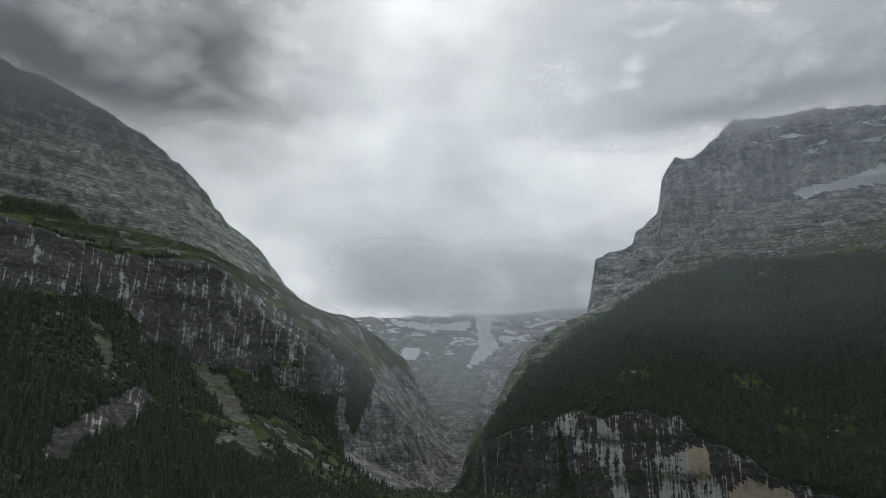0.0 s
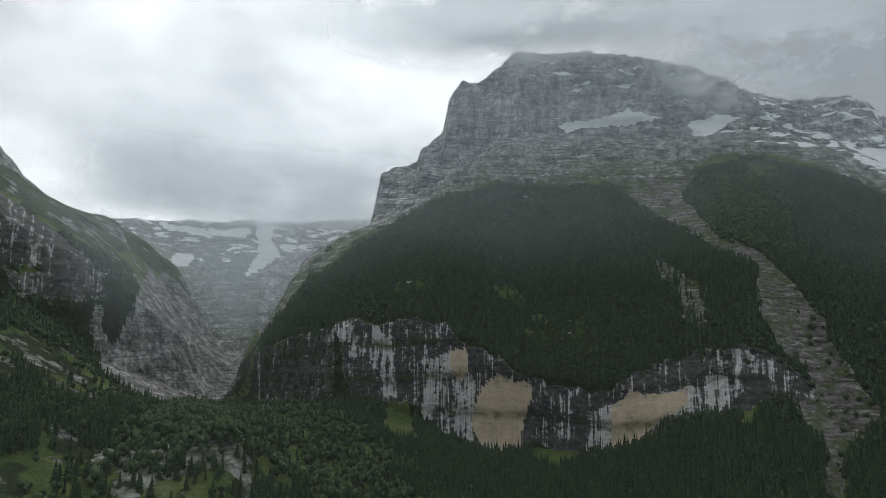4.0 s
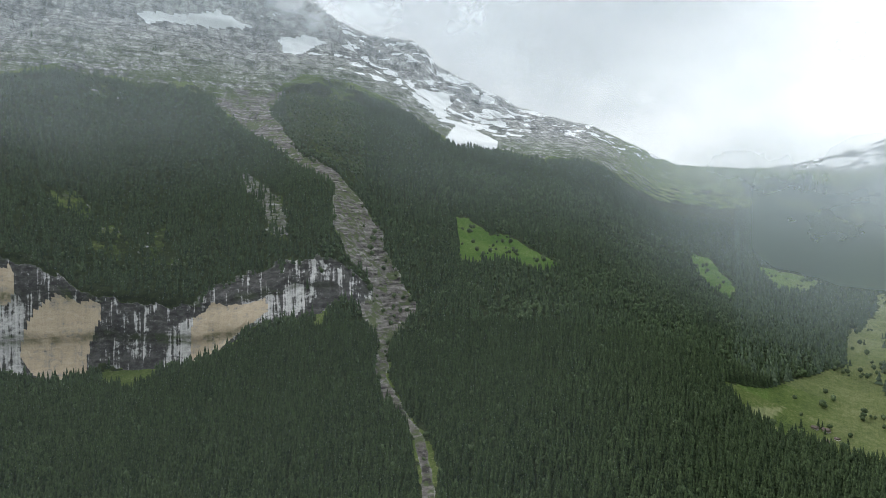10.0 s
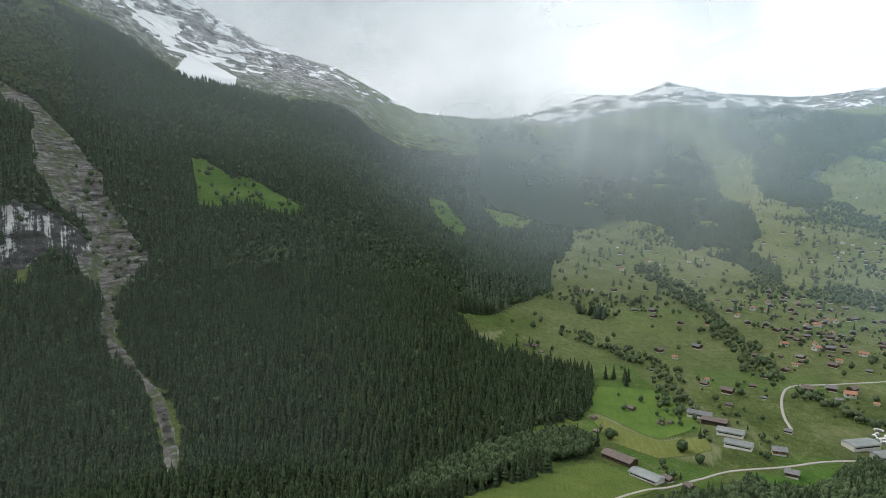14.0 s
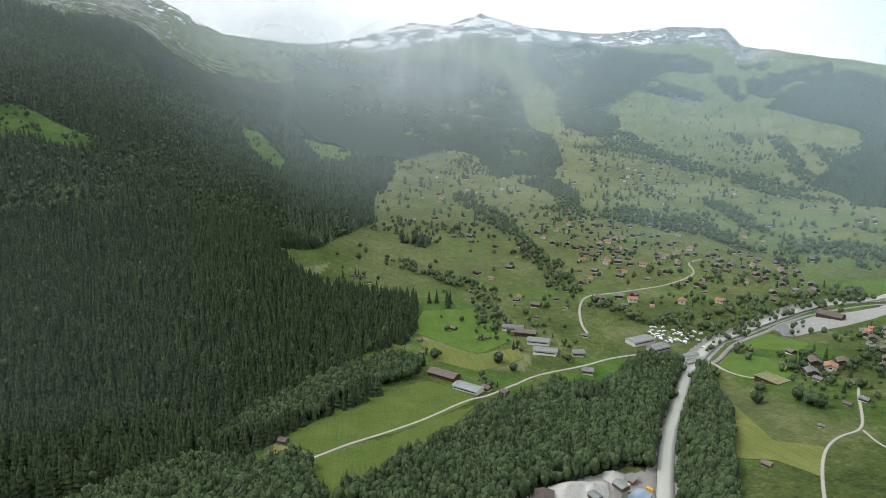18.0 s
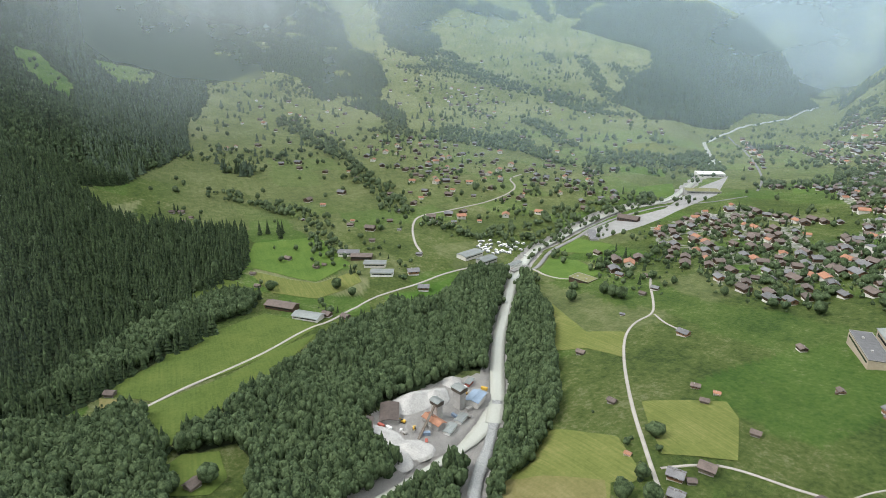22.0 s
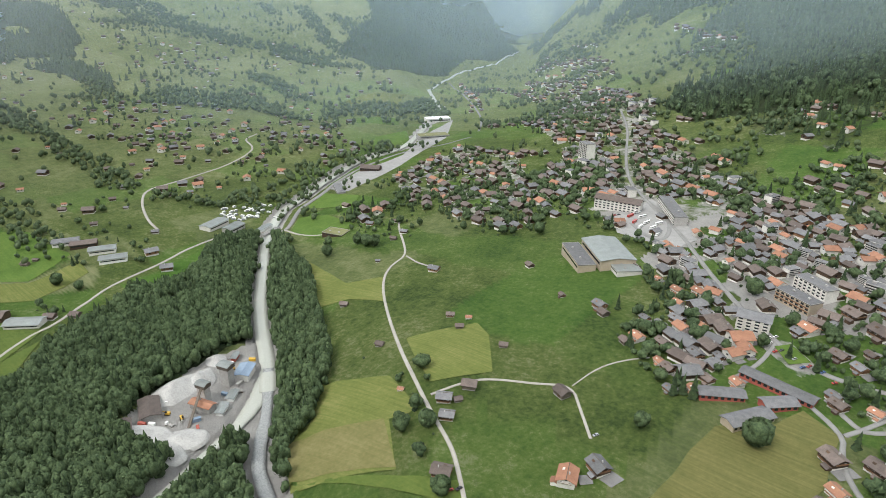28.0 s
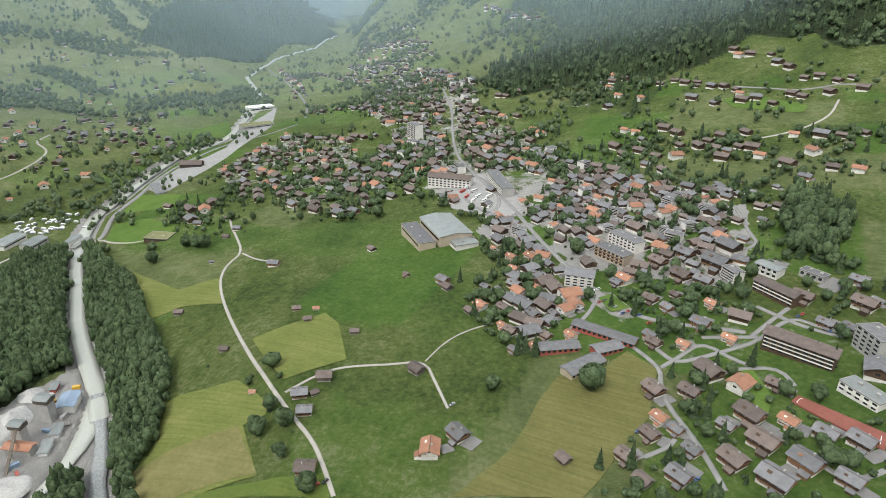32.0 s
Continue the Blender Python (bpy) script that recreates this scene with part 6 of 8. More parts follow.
foot = on_sheet(16000, lambda x, y, az, s: 0.5 * np.maximum(*[inside(w, x, y) for w in LEAFY_FOOT]), 220, 1300, -30, 40)
h = 9 + 8 * RNG.random(len(foot))
stand_of("gorge_wood", MID_CROWNS, foot, h, h * (0.6 + 0.25 * RNG.random(len(foot))), LEAF, "light green broadleaf wood below the gorge", "wood")
among = near[RNG.random(len(near)) < 0.035]
h = 8 + 7 * RNG.random(len(among))
stand_of("forest_crowns", MID_CROWNS, among, h, h * (0.55 + 0.25 * RNG.random(len(among))), LEAF, "scattered broadleaf crowns among the spruces", "trees")


def bushes(x, y, az, s):
    p = np.stack([x, y], -1)
    n3 = vnoise(p, 22, 55, 3)
    f = 0.6 * (s > 1.6) * (s < 5.3) * (vnoise(p, 70, 67) + 0.4 * n3 > 0.0)
    for g in (RIDGE_CLIFF, RIDGE_LOW, RIDGE_MID, GORGE_BARE, *RIDGE_SCREE):
        f = np.where(inside(g, az + 0.4 * n3, s), 0.0, f)
    return np.where(inside(RIDGE_TURF, az, s), f * 0.06, f)


bush = on_sheet(15000, bushes, 480, 1700, -44, 2)
h = 7 + 7 * RNG.random(len(bush))
stand_of("slope_bushes", FAR_CROWNS, bush, h, h * (0.8 + 0.3 * RNG.random(len(bush))), LEAF, "dark green bushes and young trees under the cliff", "bushes")

# ---- building kit ----
PLASTER = surface("white_plaster", (0.52, 0.5, 0.46), (0.74, 0.72, 0.68), 1.2, 0.9, 0.1, 5.0, vary=0.12)
TIMBER = surface("sunburnt_timber", (0.035, 0.023, 0.015), (0.11, 0.065, 0.038), 0.5, 0.85, 0.3, 3.0, vary=0.3, squash=(0.3, 0.3, 2))
WARM_TIMBER = surface("warm_timber", (0.14, 0.07, 0.035), (0.28, 0.15, 0.08), 0.5, 0.8, 0.3, 3.0, vary=0.25, squash=(0.3, 0.3, 2))
GREY_WOOD = surface("weathered_barn_wood", (0.07, 0.055, 0.045), (0.19, 0.16, 0.13), 0.5, 0.9, 0.3, 3.0, vary=0.3, squash=(0.3, 0.3, 2))
BROWN_TILES = surface("brown_roof_tiles", (0.072, 0.057, 0.05), (0.165, 0.13, 0.115), 0.45, 0.85, 0.5, 4.0, vary=0.28)
GREY_TILES = surface("grey_roof_slates", (0.08, 0.08, 0.085), (0.19, 0.19, 0.195), 0.45, 0.75, 0.5, 4.0, vary=0.25)
RED_TILES = surface("orange_roof_tiles", (0.22, 0.1, 0.062), (0.38, 0.195, 0.12), 0.45, 0.85, 0.5, 4.0, vary=0.22)
SHEET_ROOF = surface("pale_metal_roof", (0.17, 0.185, 0.18), (0.28, 0.3, 0.29), 1.0, 0.5, 0.1, 8.0, 0.3, vary=0.15)
GREEN_ROOF = surface("planted_roof", (0.12, 0.13, 0.05), (0.22, 0.21, 0.1), 0.8, 0.95, 0.4)
BLUE_ROOF = surface("blue_grey_panels", (0.16, 0.22, 0.3), (0.3, 0.38, 0.48), 1.0, 0.4, 0.1, 6.0, 0.2)
CONCRETE = surface("grey_concrete", (0.25, 0.24, 0.23), (0.42, 0.41, 0.39), 0.8, 0.9, 0.2, 6.0, vary=0.1)
RED_WALL = surface("red_painted_boards", (0.25, 0.06, 0.045), (0.4, 0.11, 0.08), 0.5, 0.85, 0.2)
BEIGE = surface("beige_cladding", (0.34, 0.28, 0.21), (0.46, 0.39, 0.3), 1.0, 0.8, 0.1)
COURT = surface("red_clay_court", (0.16, 0.052, 0.038), (0.24, 0.085, 0.062), 1.0, 0.95, 0.05)
WHITE_PAINT = surface("white_paint", (0.7, 0.7, 0.68), (0.82, 0.82, 0.8), 1.0, 0.6, 0.0, vary=0.1)
HEAP = surface("crushed_gravel", (0.27, 0.265, 0.255), (0.5, 0.49, 0.47), 1.2, 0.95, 0.5, 9.0)
GLASS, _, gp = material("window_glass")
gp.inputs["Base Color"].default_value, gp.inputs["Roughness"].default_value = (0.03, 0.035, 0.04, 1), 0.08
gp.inputs["Specular IOR Level"].default_value = 0.6
CAR_PAINTS = [surface("car_paint", c, c, 1.0, 0.35, 0.0) for c in ((0.75, 0.75, 0.74), (0.03, 0.03, 0.035), (0.32, 0.33, 0.35), (0.4, 0.04, 0.03), (0.06, 0.11, 0.25))]


def boxes(*items):
    """Vertices and quads of boxes given as centre and size, or as eight corners of their own."""
    v, f = [], []
    for cx, cy, cz, sx, sy, sz in items:
        n = len(v)
        v += [(cx + a * sx / 2, cy + b * sy / 2, cz + c * sz / 2) for c in (-1, 1) for a, b in ((-1, -1), (1, -1), (1, 1), (-1, 1))]
        f += [(n, n + 3, n + 2, n + 1), (n + 4, n + 5, n + 6, n + 7), (n, n + 1, n + 5, n + 4), (n + 1, n + 2, n + 6, n + 5), (n + 2, n + 3, n + 7, n + 6), (n + 3, n, n + 4, n + 7)]
    return v, f


def prism(length, width, low, high, x0=0.0, y0=0.0):
    """A wall block with gables at both ends of x."""
    a, b = length / 2, width / 2
    v = [(x0 + s * a, y0 + y, z) for s in (-1, 1) for y, z in ((-b, low[0]), (b, low[0]), (b, low[1]), (0, high), (-b, low[1]))]
    f = [(4, 3, 2, 1, 0), (5, 6, 7, 8, 9), (0, 1, 6, 5), (1, 2, 7, 6), (2, 3, 8, 7), (3, 4, 9, 8), (4, 0, 5, 9)]
    return v, f


def gable_roof(length, width, eave, ridge, over, thick, x0=0.0, y0=0.0):
    a, b = length / 2 + over, width / 2
    drop = (ridge - eave) / b * over
    b += over
    e = eave - drop
    v = []
    for s in (-1, 1):
        for y, z in ((-b, e), (0, ridge), (b, e), (b, e + thick), (0, ridge + thick), (-b, e + thick)):
            v.append((x0 + s * a, y0 + y, z))
    f = [(5, 4, 1, 0), (4, 3, 2, 1), (6, 7, 10, 11), (7, 8, 9, 10), (0, 1, 7, 6), (1, 2, 8, 7), (2, 3, 9, 8), (3, 4, 10, 9), (4, 5, 11, 10), (5, 0, 6, 11)]
    return v, f


MESHES = {}


def part(name, shape, mat, parent, label="", at=None, key=None):
    """Links one mesh under a thing; shapes with the same key share their mesh."""
    if key is None or key not in MESHES:
        me = bpy.data.meshes.new(name)
        me.from_pydata(shape[0], [], shape[1])
        me.materials.append(mat)
        if key is not None:
            MESHES[key] = me
    else:
        me = MESHES[key]
    ob = new(name, me)
    ob.parent = parent
    if at is not None:
        ob.matrix_basis = at
    if label:
        ob["label"] = label
    return ob


def window_at(parent, x, y, z, turn, wide=1.3, tall=1.3, frame_mat=None, split=True):
    """A window with its frame; its face looks along -y before the turn."""
    fm = frame_mat or WHITE_PAINT
    if not split:
        return part("window", boxes((0, 0.0, 0, wide, 0.14, tall)), GLASS, parent, at=pose(x, y, z, 0, 0, turn), key=("plain", wide, tall))
    w = part("window", boxes((0, 0.02, 0, wide + 0.24, 0.1, tall + 0.24)), fm, parent, at=pose(x, y, z, 0, 0, turn), key=("frame", wide, tall, fm.name))
    part("pane", boxes((-wide / 4, -0.05, 0, wide / 2 - 0.06, 0.05, tall), (wide / 4, -0.05, 0, wide / 2 - 0.06, 0.05, tall)), GLASS, w, key=("pane", wide, tall))
    return w


KINDS = {
    "C": (TIMBER, BROWN_TILES, "dark timber chalet with brown tiled roof and white base"),
    "G": (TIMBER, GREY_TILES, "dark timber chalet with grey slate roof and white base"),
    "O": (PLASTER, RED_TILES, "plastered house with an orange tiled gable roof"),
    "W": (WARM_TIMBER, GREY_TILES, "warm brown timber chalet with a grey roof"),
}


def chalet(kind, full=True):
    """A fourteen metre chalet, ridge along x: plinth, timber storeys, wide eaves, balconies, windows."""
    wall, roof, label = KINDS[kind]
    ob = new("chalet")
    ob["label"], ob["category"], ob["group"] = label, "house", "houses of the village"
    L, W, base, eave, ridge = 14.0, 11.5, 1.9, 6.2, 8.9
    part("plinth", boxes((0, 0, (base - 4) / 2, L, W, base + 4)), PLASTER, ob, "white plastered ground floor")
    part("wall", prism(L + 0.24, W + 0.24, (base, eave), ridge), wall, ob)
    part("roof", gable_roof(L, W, eave, ridge, 1.5, 0.32), roof, ob)
    part("chimney", boxes((2.2, 1.4, ridge, 0.9, 0.9, 2.4), (2.2, 1.4, ridge + 1.25, 1.15, 1.15, 0.15)), CONCRETE, ob)
    hw, hl = W / 2 + 0.14, L / 2 + 0.14
    if not full:
        for x in (-3.5, 3.0):
            window_at(ob, x, hw, 4.3, 180, 1.8, 1.4, split=False)
        window_at(ob, -hl, 0, 4.4, -90, 2.4, 1.4, split=False)
        window_at(ob, hl, 0, 4.4, 90, 2.4, 1.4, split=False)
        return ob
    for x in (-4.4, 0, 4.4):
        window_at(ob, x, -hw, 4.7, 0)
        window_at(ob, x, hw, 4.7, 180)
    for y in (-3.0, 3.0):
        window_at(ob, -hl, y, 4.7, -90)
        window_at(ob, hl, y, 4.7, 90)
    for x in (-4.2, 4.0):
        window_at(ob, x, -hw + 0.12, 1.4, 0)
        window_at(ob, x, hw - 0.12, 1.4, 180)
    for side, turn in ((-1, 0), (1, 180)):
        b = part("balcony", boxes((0, 0, 0, L * 0.86, 1.2, 0.16)), WARM_TIMBER, ob, at=pose(0, side * (W / 2 + 0.72), base + 0.35, 0, 0, turn), key="balcony")
        part("railing", boxes((0, -0.56, 0.95, L * 0.86, 0.08, 0.1), *[(-5.8 + 0.58 * i, -0.56, 0.5, 0.34, 0.05, 0.86) for i in range(21)]), WARM_TIMBER, b, key="railing")
    part("door", boxes((0, -W / 2 - 0.04, 1.05, 1.1, 0.1, 2.1)), TIMBER, ob)
    part("ridge_cap", boxes((0, 0, ridge + 0.36, L + 3.0, 0.5, 0.18)), GREY_WOOD, ob)
    for side in (-1, 1):
        b = part("balcony", boxes((0, 0, 0, W * 0.8, 1.2, 0.16)), WARM_TIMBER, ob, at=pose(side * (L / 2 + 0.74), 0, base + 3.0, 0, 0, side * 90), key="gable_balcony")
        part("railing", boxes((0, -0.56, 0.55, W * 0.8, 0.08, 0.8)), PLASTER if kind == "O" else WARM_TIMBER, b, key=("gable_railing", kind == "O"))
        window_at(ob, side * hl, 0, 7.2, side * 90, 1.8, 1.1, split=False)
    part("dormer", prism(2.4, 2.6, (eave + 0.2, eave + 1.5), eave + 2.3, -2.5, -2.6), wall, ob)
    part("annexe", prism(5.0, 4.6, (-3, 2.0), 3.1, 4.0, -W / 2 - 2.2), wall, ob, "low lean-to with a shallow roof")
    part("annexe_roof", gable_roof(5.0, 4.6, 2.0, 3.1, 0.5, 0.22, 4.0, -W / 2 - 2.2), roof, ob)
    return ob


def flats():
    """A flat-roofed house of flats: four storeys with balcony rows."""
    ob = new("apartment_house")
    ob["label"], ob["category"], ob["group"] = "white flat-roofed apartment house with grey balcony rows", "house", "houses of the village"
    part("wall", boxes((0, 0, 3.2, 18, 12, 14.4)), PLASTER, ob)
    part("roof", boxes((0, 0, 10.55, 18.8, 12.8, 0.3)), GREY_TILES, ob)
    part("parapet", boxes((0, 6.2, 10.95, 18.8, 0.3, 0.5), (0, -6.2, 10.95, 18.8, 0.3, 0.5), (9.2, 0, 10.95, 0.3, 12, 0.5), (-9.2, 0, 10.95, 0.3, 12, 0.5)), CONCRETE, ob)
    part("roof_unit", boxes((-3, 1, 11.6, 3.4, 2.6, 1.8)), CONCRETE, ob)
    for fl in range(4):
        for side in (-1, 1):
            part("window_band", boxes((0, side * 6.03, 1.6 + 2.6 * fl, 15.6, 0.1, 1.4)), GLASS, ob)
            if fl:
                part("balcony", boxes((0, side * 6.6, 2.6 * fl, 17, 1.2, 0.15), (0, side * 7.15, 2.6 * fl + 0.5, 17, 0.1, 0.9)), CONCRETE, ob)
    return ob


def barn():
    ob = new("hay_barn")
    ob["label"], ob["category"], ob["group"] = "small weathered wooden hay barn on a stone base", "barn", "barns on the meadows"
    part("plinth", boxes((0, 0, -0.8, 7.6, 6.2, 3.0)), CONCRETE, ob, "stone base")
    part("wall", prism(7.8, 6.4, (0.7, 3.6), 5.2), GREY_WOOD, ob)
    part("roof", gable_roof(7.8, 6.4, 3.6, 5.2, 0.9, 0.22), BROWN_TILES, ob)
    part("door", boxes((1.0, -3.25, 1.7, 2.2, 0.12, 2.4)), TIMBER, ob)
    for i in range(5):
        part("board", boxes((-3.2 + 0.8 * i, -3.24, 2.2, 0.6, 0.1, 2.5)), GREY_WOOD, ob, key="board" + str(i))
    return ob


STOCK = {}


def place(maker, key, x, y, size, angle, shift=0.0):
    """Sets up a thing on the ground: the first of its kind is built, the others are copies."""
    c, s = math.cos(radians(angle)), math.sin(radians(angle))
    ax, ay = 6 * size * c, 6 * size * s
    z = float(np.mean(ground_at([x - ax, x + ax, x, x - ay, x + ay], [y - ay, y + ay, y, y + ax, y - ax]))) + shift
    m = pose(x, y, z, 0, 0, angle) @ Matrix.Diagonal((size, size, size, 1))
    if key not in STOCK:
        STOCK[key] = maker()
        STOCK[key].matrix_basis = m
        return STOCK[key]
    # the pose carries the whole scale, so the first one's own scale must not count again
    first = STOCK[key]
    keep = first.matrix_basis.copy()
    first.matrix_basis = pose(0, 0, 0)
    made = copy_thing(first, m)
    first.matrix_basis = keep
    return made


TAKEN = []
KIT_RNG = random.Random(5)
NEAR_HOUSES = [("C", HOUSE_CHALETS_C + HOUSE_FRINGE_C), ("C", HOUSE_UPPER_C), ("C", HOUSE_CENTRE_C + HOUSE_FIELDS_C), ("C", HOUSE_FARMS_C),
               ("O", HOUSE_CHALETS_O + HOUSE_FRINGE_O), ("O", HOUSE_UPPER_O + HOUSE_CENTRE_O + HOUSE_FIELDS_O + HOUSE_FARMS_O),
               ("G", HOUSE_CHALETS_G + HOUSE_FRINGE_G), ("G", HOUSE_UPPER_G + HOUSE_CENTRE_G), ("G", HOUSE_FIELDS_G + HOUSE_FARMS_G)]
for kind, places in NEAR_HOUSES:
    for x, y, length, angle in places:
        k = "W" if kind == "C" and KIT_RNG.random() < 0.25 else kind
        near_by = math.hypot(x, y) < 430
        place(lambda k=k, n=near_by: chalet(k, n), (k, near_by), x, y, length * 0.56 / 14.0, angle + KIT_RNG.uniform(-6, 6))
        TAKEN.append((x, y, length * 0.8))
for x, y, length, angle in HOUSE_CHALETS_B + HOUSE_FRINGE_B + HOUSE_FIELDS_B + HOUSE_FARMS_B:
    place(barn, "barn", x, y, length * 0.8 / 7.8, angle)
    TAKEN.append((x, y, length))

FAR_V, FAR_F, FAR_M = [], [], []
FAR_SLOTS = [PLASTER, TIMBER, BROWN_TILES, GREY_TILES, RED_TILES, GLASS]


def far_house(x, y, size, angle, kind):
    """Adds a distant house to the joined houses of the far slopes: base, timber, roof, windows."""
    z = float(ground_at([x], [y])[0])
    m = pose(x, y, z, 0, 0, angle) @ Matrix.Diagonal((size, size, size, 1))
    if kind == "F":
        for (v, f), slot in ((boxes((0, 0, 3.2, 18, 12, 14.4)), 0), (boxes((0, 0, 10.6, 18.8, 12.8, 0.5)), 3), (boxes(*[(0, 6.05, 1.6 + 2.6 * k, 16, 0.2, 1.5) for k in range(4)], *[(9.05, 0, 1.6 + 2.6 * k, 0.2, 9, 1.5) for k in range(4)]), 5)):
            n = len(FAR_V)
            FAR_V.extend([tuple(m @ Vector(p)) for p in v])
            FAR_F.extend([tuple(i + n for i in q) for q in f])
            FAR_M.extend([slot] * len(f))
        return
    roof = {"C": 2, "G": 3, "W": 2, "O": 4}[kind]
    for (v, f), slot in ((boxes((0, 0, -1.5, 14, 11.5, 5.0)), 0), (prism(14.2, 11.7, (1.0, 6.2), 8.9), 0 if kind == "O" else 1), (gable_roof(14, 11.5, 6.2, 8.9, 1.5, 0.35), roof),
                         (boxes((-3.5, 5.9, 4.3, 2.4, 0.2, 1.5), (3.5, 5.9, 4.3, 2.4, 0.2, 1.5), (7.15, 0, 4.4, 0.2, 3, 1.5), (-7.15, 0, 4.4, 0.2, 3, 1.5)), 5)):
        n = len(FAR_V)
        FAR_V.extend([tuple(m @ Vector(p)) for p in v])
        FAR_F.extend([tuple(i + n for i in q) for q in f])
        FAR_M.extend([slot] * len(f))


# ---- the rest of the village, house by house along its slopes ----
STREETS = [ROAD_PLAZA, ROAD_EXIT, ROAD_RIM, ROAD_SCHOOL, ROAD_YARD, ROAD_UP, ROAD_CLUB, ROAD_FIELDS, ROAD_VALLEY, ROAD_GRUND, ROAD_SLOPE, ROAD_MAIN, ROAD_CHALETS, ROAD_CROSS, ROAD_UPPER, ROAD_BEND, ROAD_LOOP]


def settle(area, count, gap, seed, mixture="CCCCGGGWOO", size=(0.5, 0.85), angle=150, small=0.0):
    rng = random.Random(seed)
    px, py = [p[0] for p in area], [p[1] for p in area]
    made = tries = 0
    while made < count and tries < count * 60:
        tries += 1
        x, y = rng.uniform(min(px), max(px)), rng.uniform(min(py), max(py))
        if not inside(area, np.array([x]), np.array([y]))[0] or any(math.hypot(x - a, y - b) < gap * 0.5 + c * 0.55 for a, b, c in TAKEN):
            continue
        if any(apart_from(l, np.array([x]), np.array([y]))[0][0] < 9.5 for l in STREETS) or apart_from(RIVER_LOWER, np.array([x]), np.array([y]))[0][0] < 24:
            continue
        k = rng.choice(mixture)
        s = rng.uniform(*size)
        turn = angle + rng.uniform(-25, 25) + (90 if rng.random() < 0.3 else 0)
        if math.hypot(x, y) > 660:
            far_house(x, y, s * (0.62 if rng.random() < small else 1.0), turn, k)
        elif rng.random() < small:
            place(barn, "barn", x, y, s, turn)
        elif k == "F":
            place(flats, "flats", x, y, s, turn)
        else:
            place(lambda k=k: chalet(k, False), (k, False), x, y, s, turn)
        TAKEN.append((x, y, 14 * s))
        made += 1
    return made


def settle_row(line, seed, gap=19.0):
    """Houses strung along a contour lane, set back by turns to either side."""
    rng = random.Random(seed)
    pts, _ = smooth_line(line, gap, 1)
    for k, (x, y) in enumerate(pts):
        x, y = x + rng.uniform(-6, 6), y + rng.uniform(-6, 6) + (5 if k % 2 else -5)
        if any(math.hypot(x - a, y - b) < 7 + c * 0.5 for a, b, c in TAKEN) or any(apart_from(l, np.array([x]), np.array([y]))[0][0] < 7 for l in STREETS):
            continue
        k2, size, turn = rng.choice("CCCCCGGWWO"), rng.uniform(0.55, 0.85), 150 + rng.uniform(-25, 25)
        if math.hypot(x, y) > 620:
            far_house(x, y, size, turn, k2)
        else:
            place(lambda k=k2: chalet(k, False), (k2, False), x, y, size, turn)
        TAKEN.append((x, y, 14 * size))


PASTURE = [(700, -230), (900, -60), (1250, -40), (1900, -200), (2200, -700), (1800, -1200), (1250, -1200), (900, -700)]
HIGH_PASTURE = [(1500, -100), (2300, -200), (2900, -900), (2300, -1300), (1700, -900)]
BY_RIVER = [(640, -260), (800, -200), (1000, -330), (980, -560), (800, -520), (680, -420)]
SUNNY = [(-60, -560), (140, -560), (120, -680), (-100, -700)]


WIDE_SLOPE = [(1050 + 1.4 * (x - 1050), -530 + 1.4 * (y + 530)) for x, y in TOWN_SLOPE]


def build_village():
    for k, line in enumerate(HOUSE_ROWS):
        settle_row(line, 200 + k)
    return [settle(SQUARE, 34, 4, 16, "CGGWOFF", size=(0.45, 0.75)), settle(TOWN_HEART, 125, 4, 13, "CCCCGGGWWOF", size=(0.42, 0.74)), settle(TOWN_RIM, 20, 7, 14), settle(TOWN_LAWN, 16, 12, 15, size=(0.6, 0.9)), settle(TOWN_CORE, 300, 6, 1, "CCCCCGGGGWWOF"), settle(TOWN_GRUND, 70, 13, 2), settle(WIDE_SLOPE, 115, 17, 3), settle(TOWN_BAND, 10, 16, 4),
            settle(TOWN_FAR, 80, 14, 6), settle(TOWN_END, 26, 15, 7), settle(TOWN_HALF, 16, 22, 8), settle(BY_RIVER, 22, 26, 12, angle=60, small=0.3),
            settle(PASTURE, 150, 28, 9, small=0.5, angle=60), settle(HIGH_PASTURE, 40, 45, 10, small=0.7, angle=60), settle(SUNNY, 6, 30, 11)]

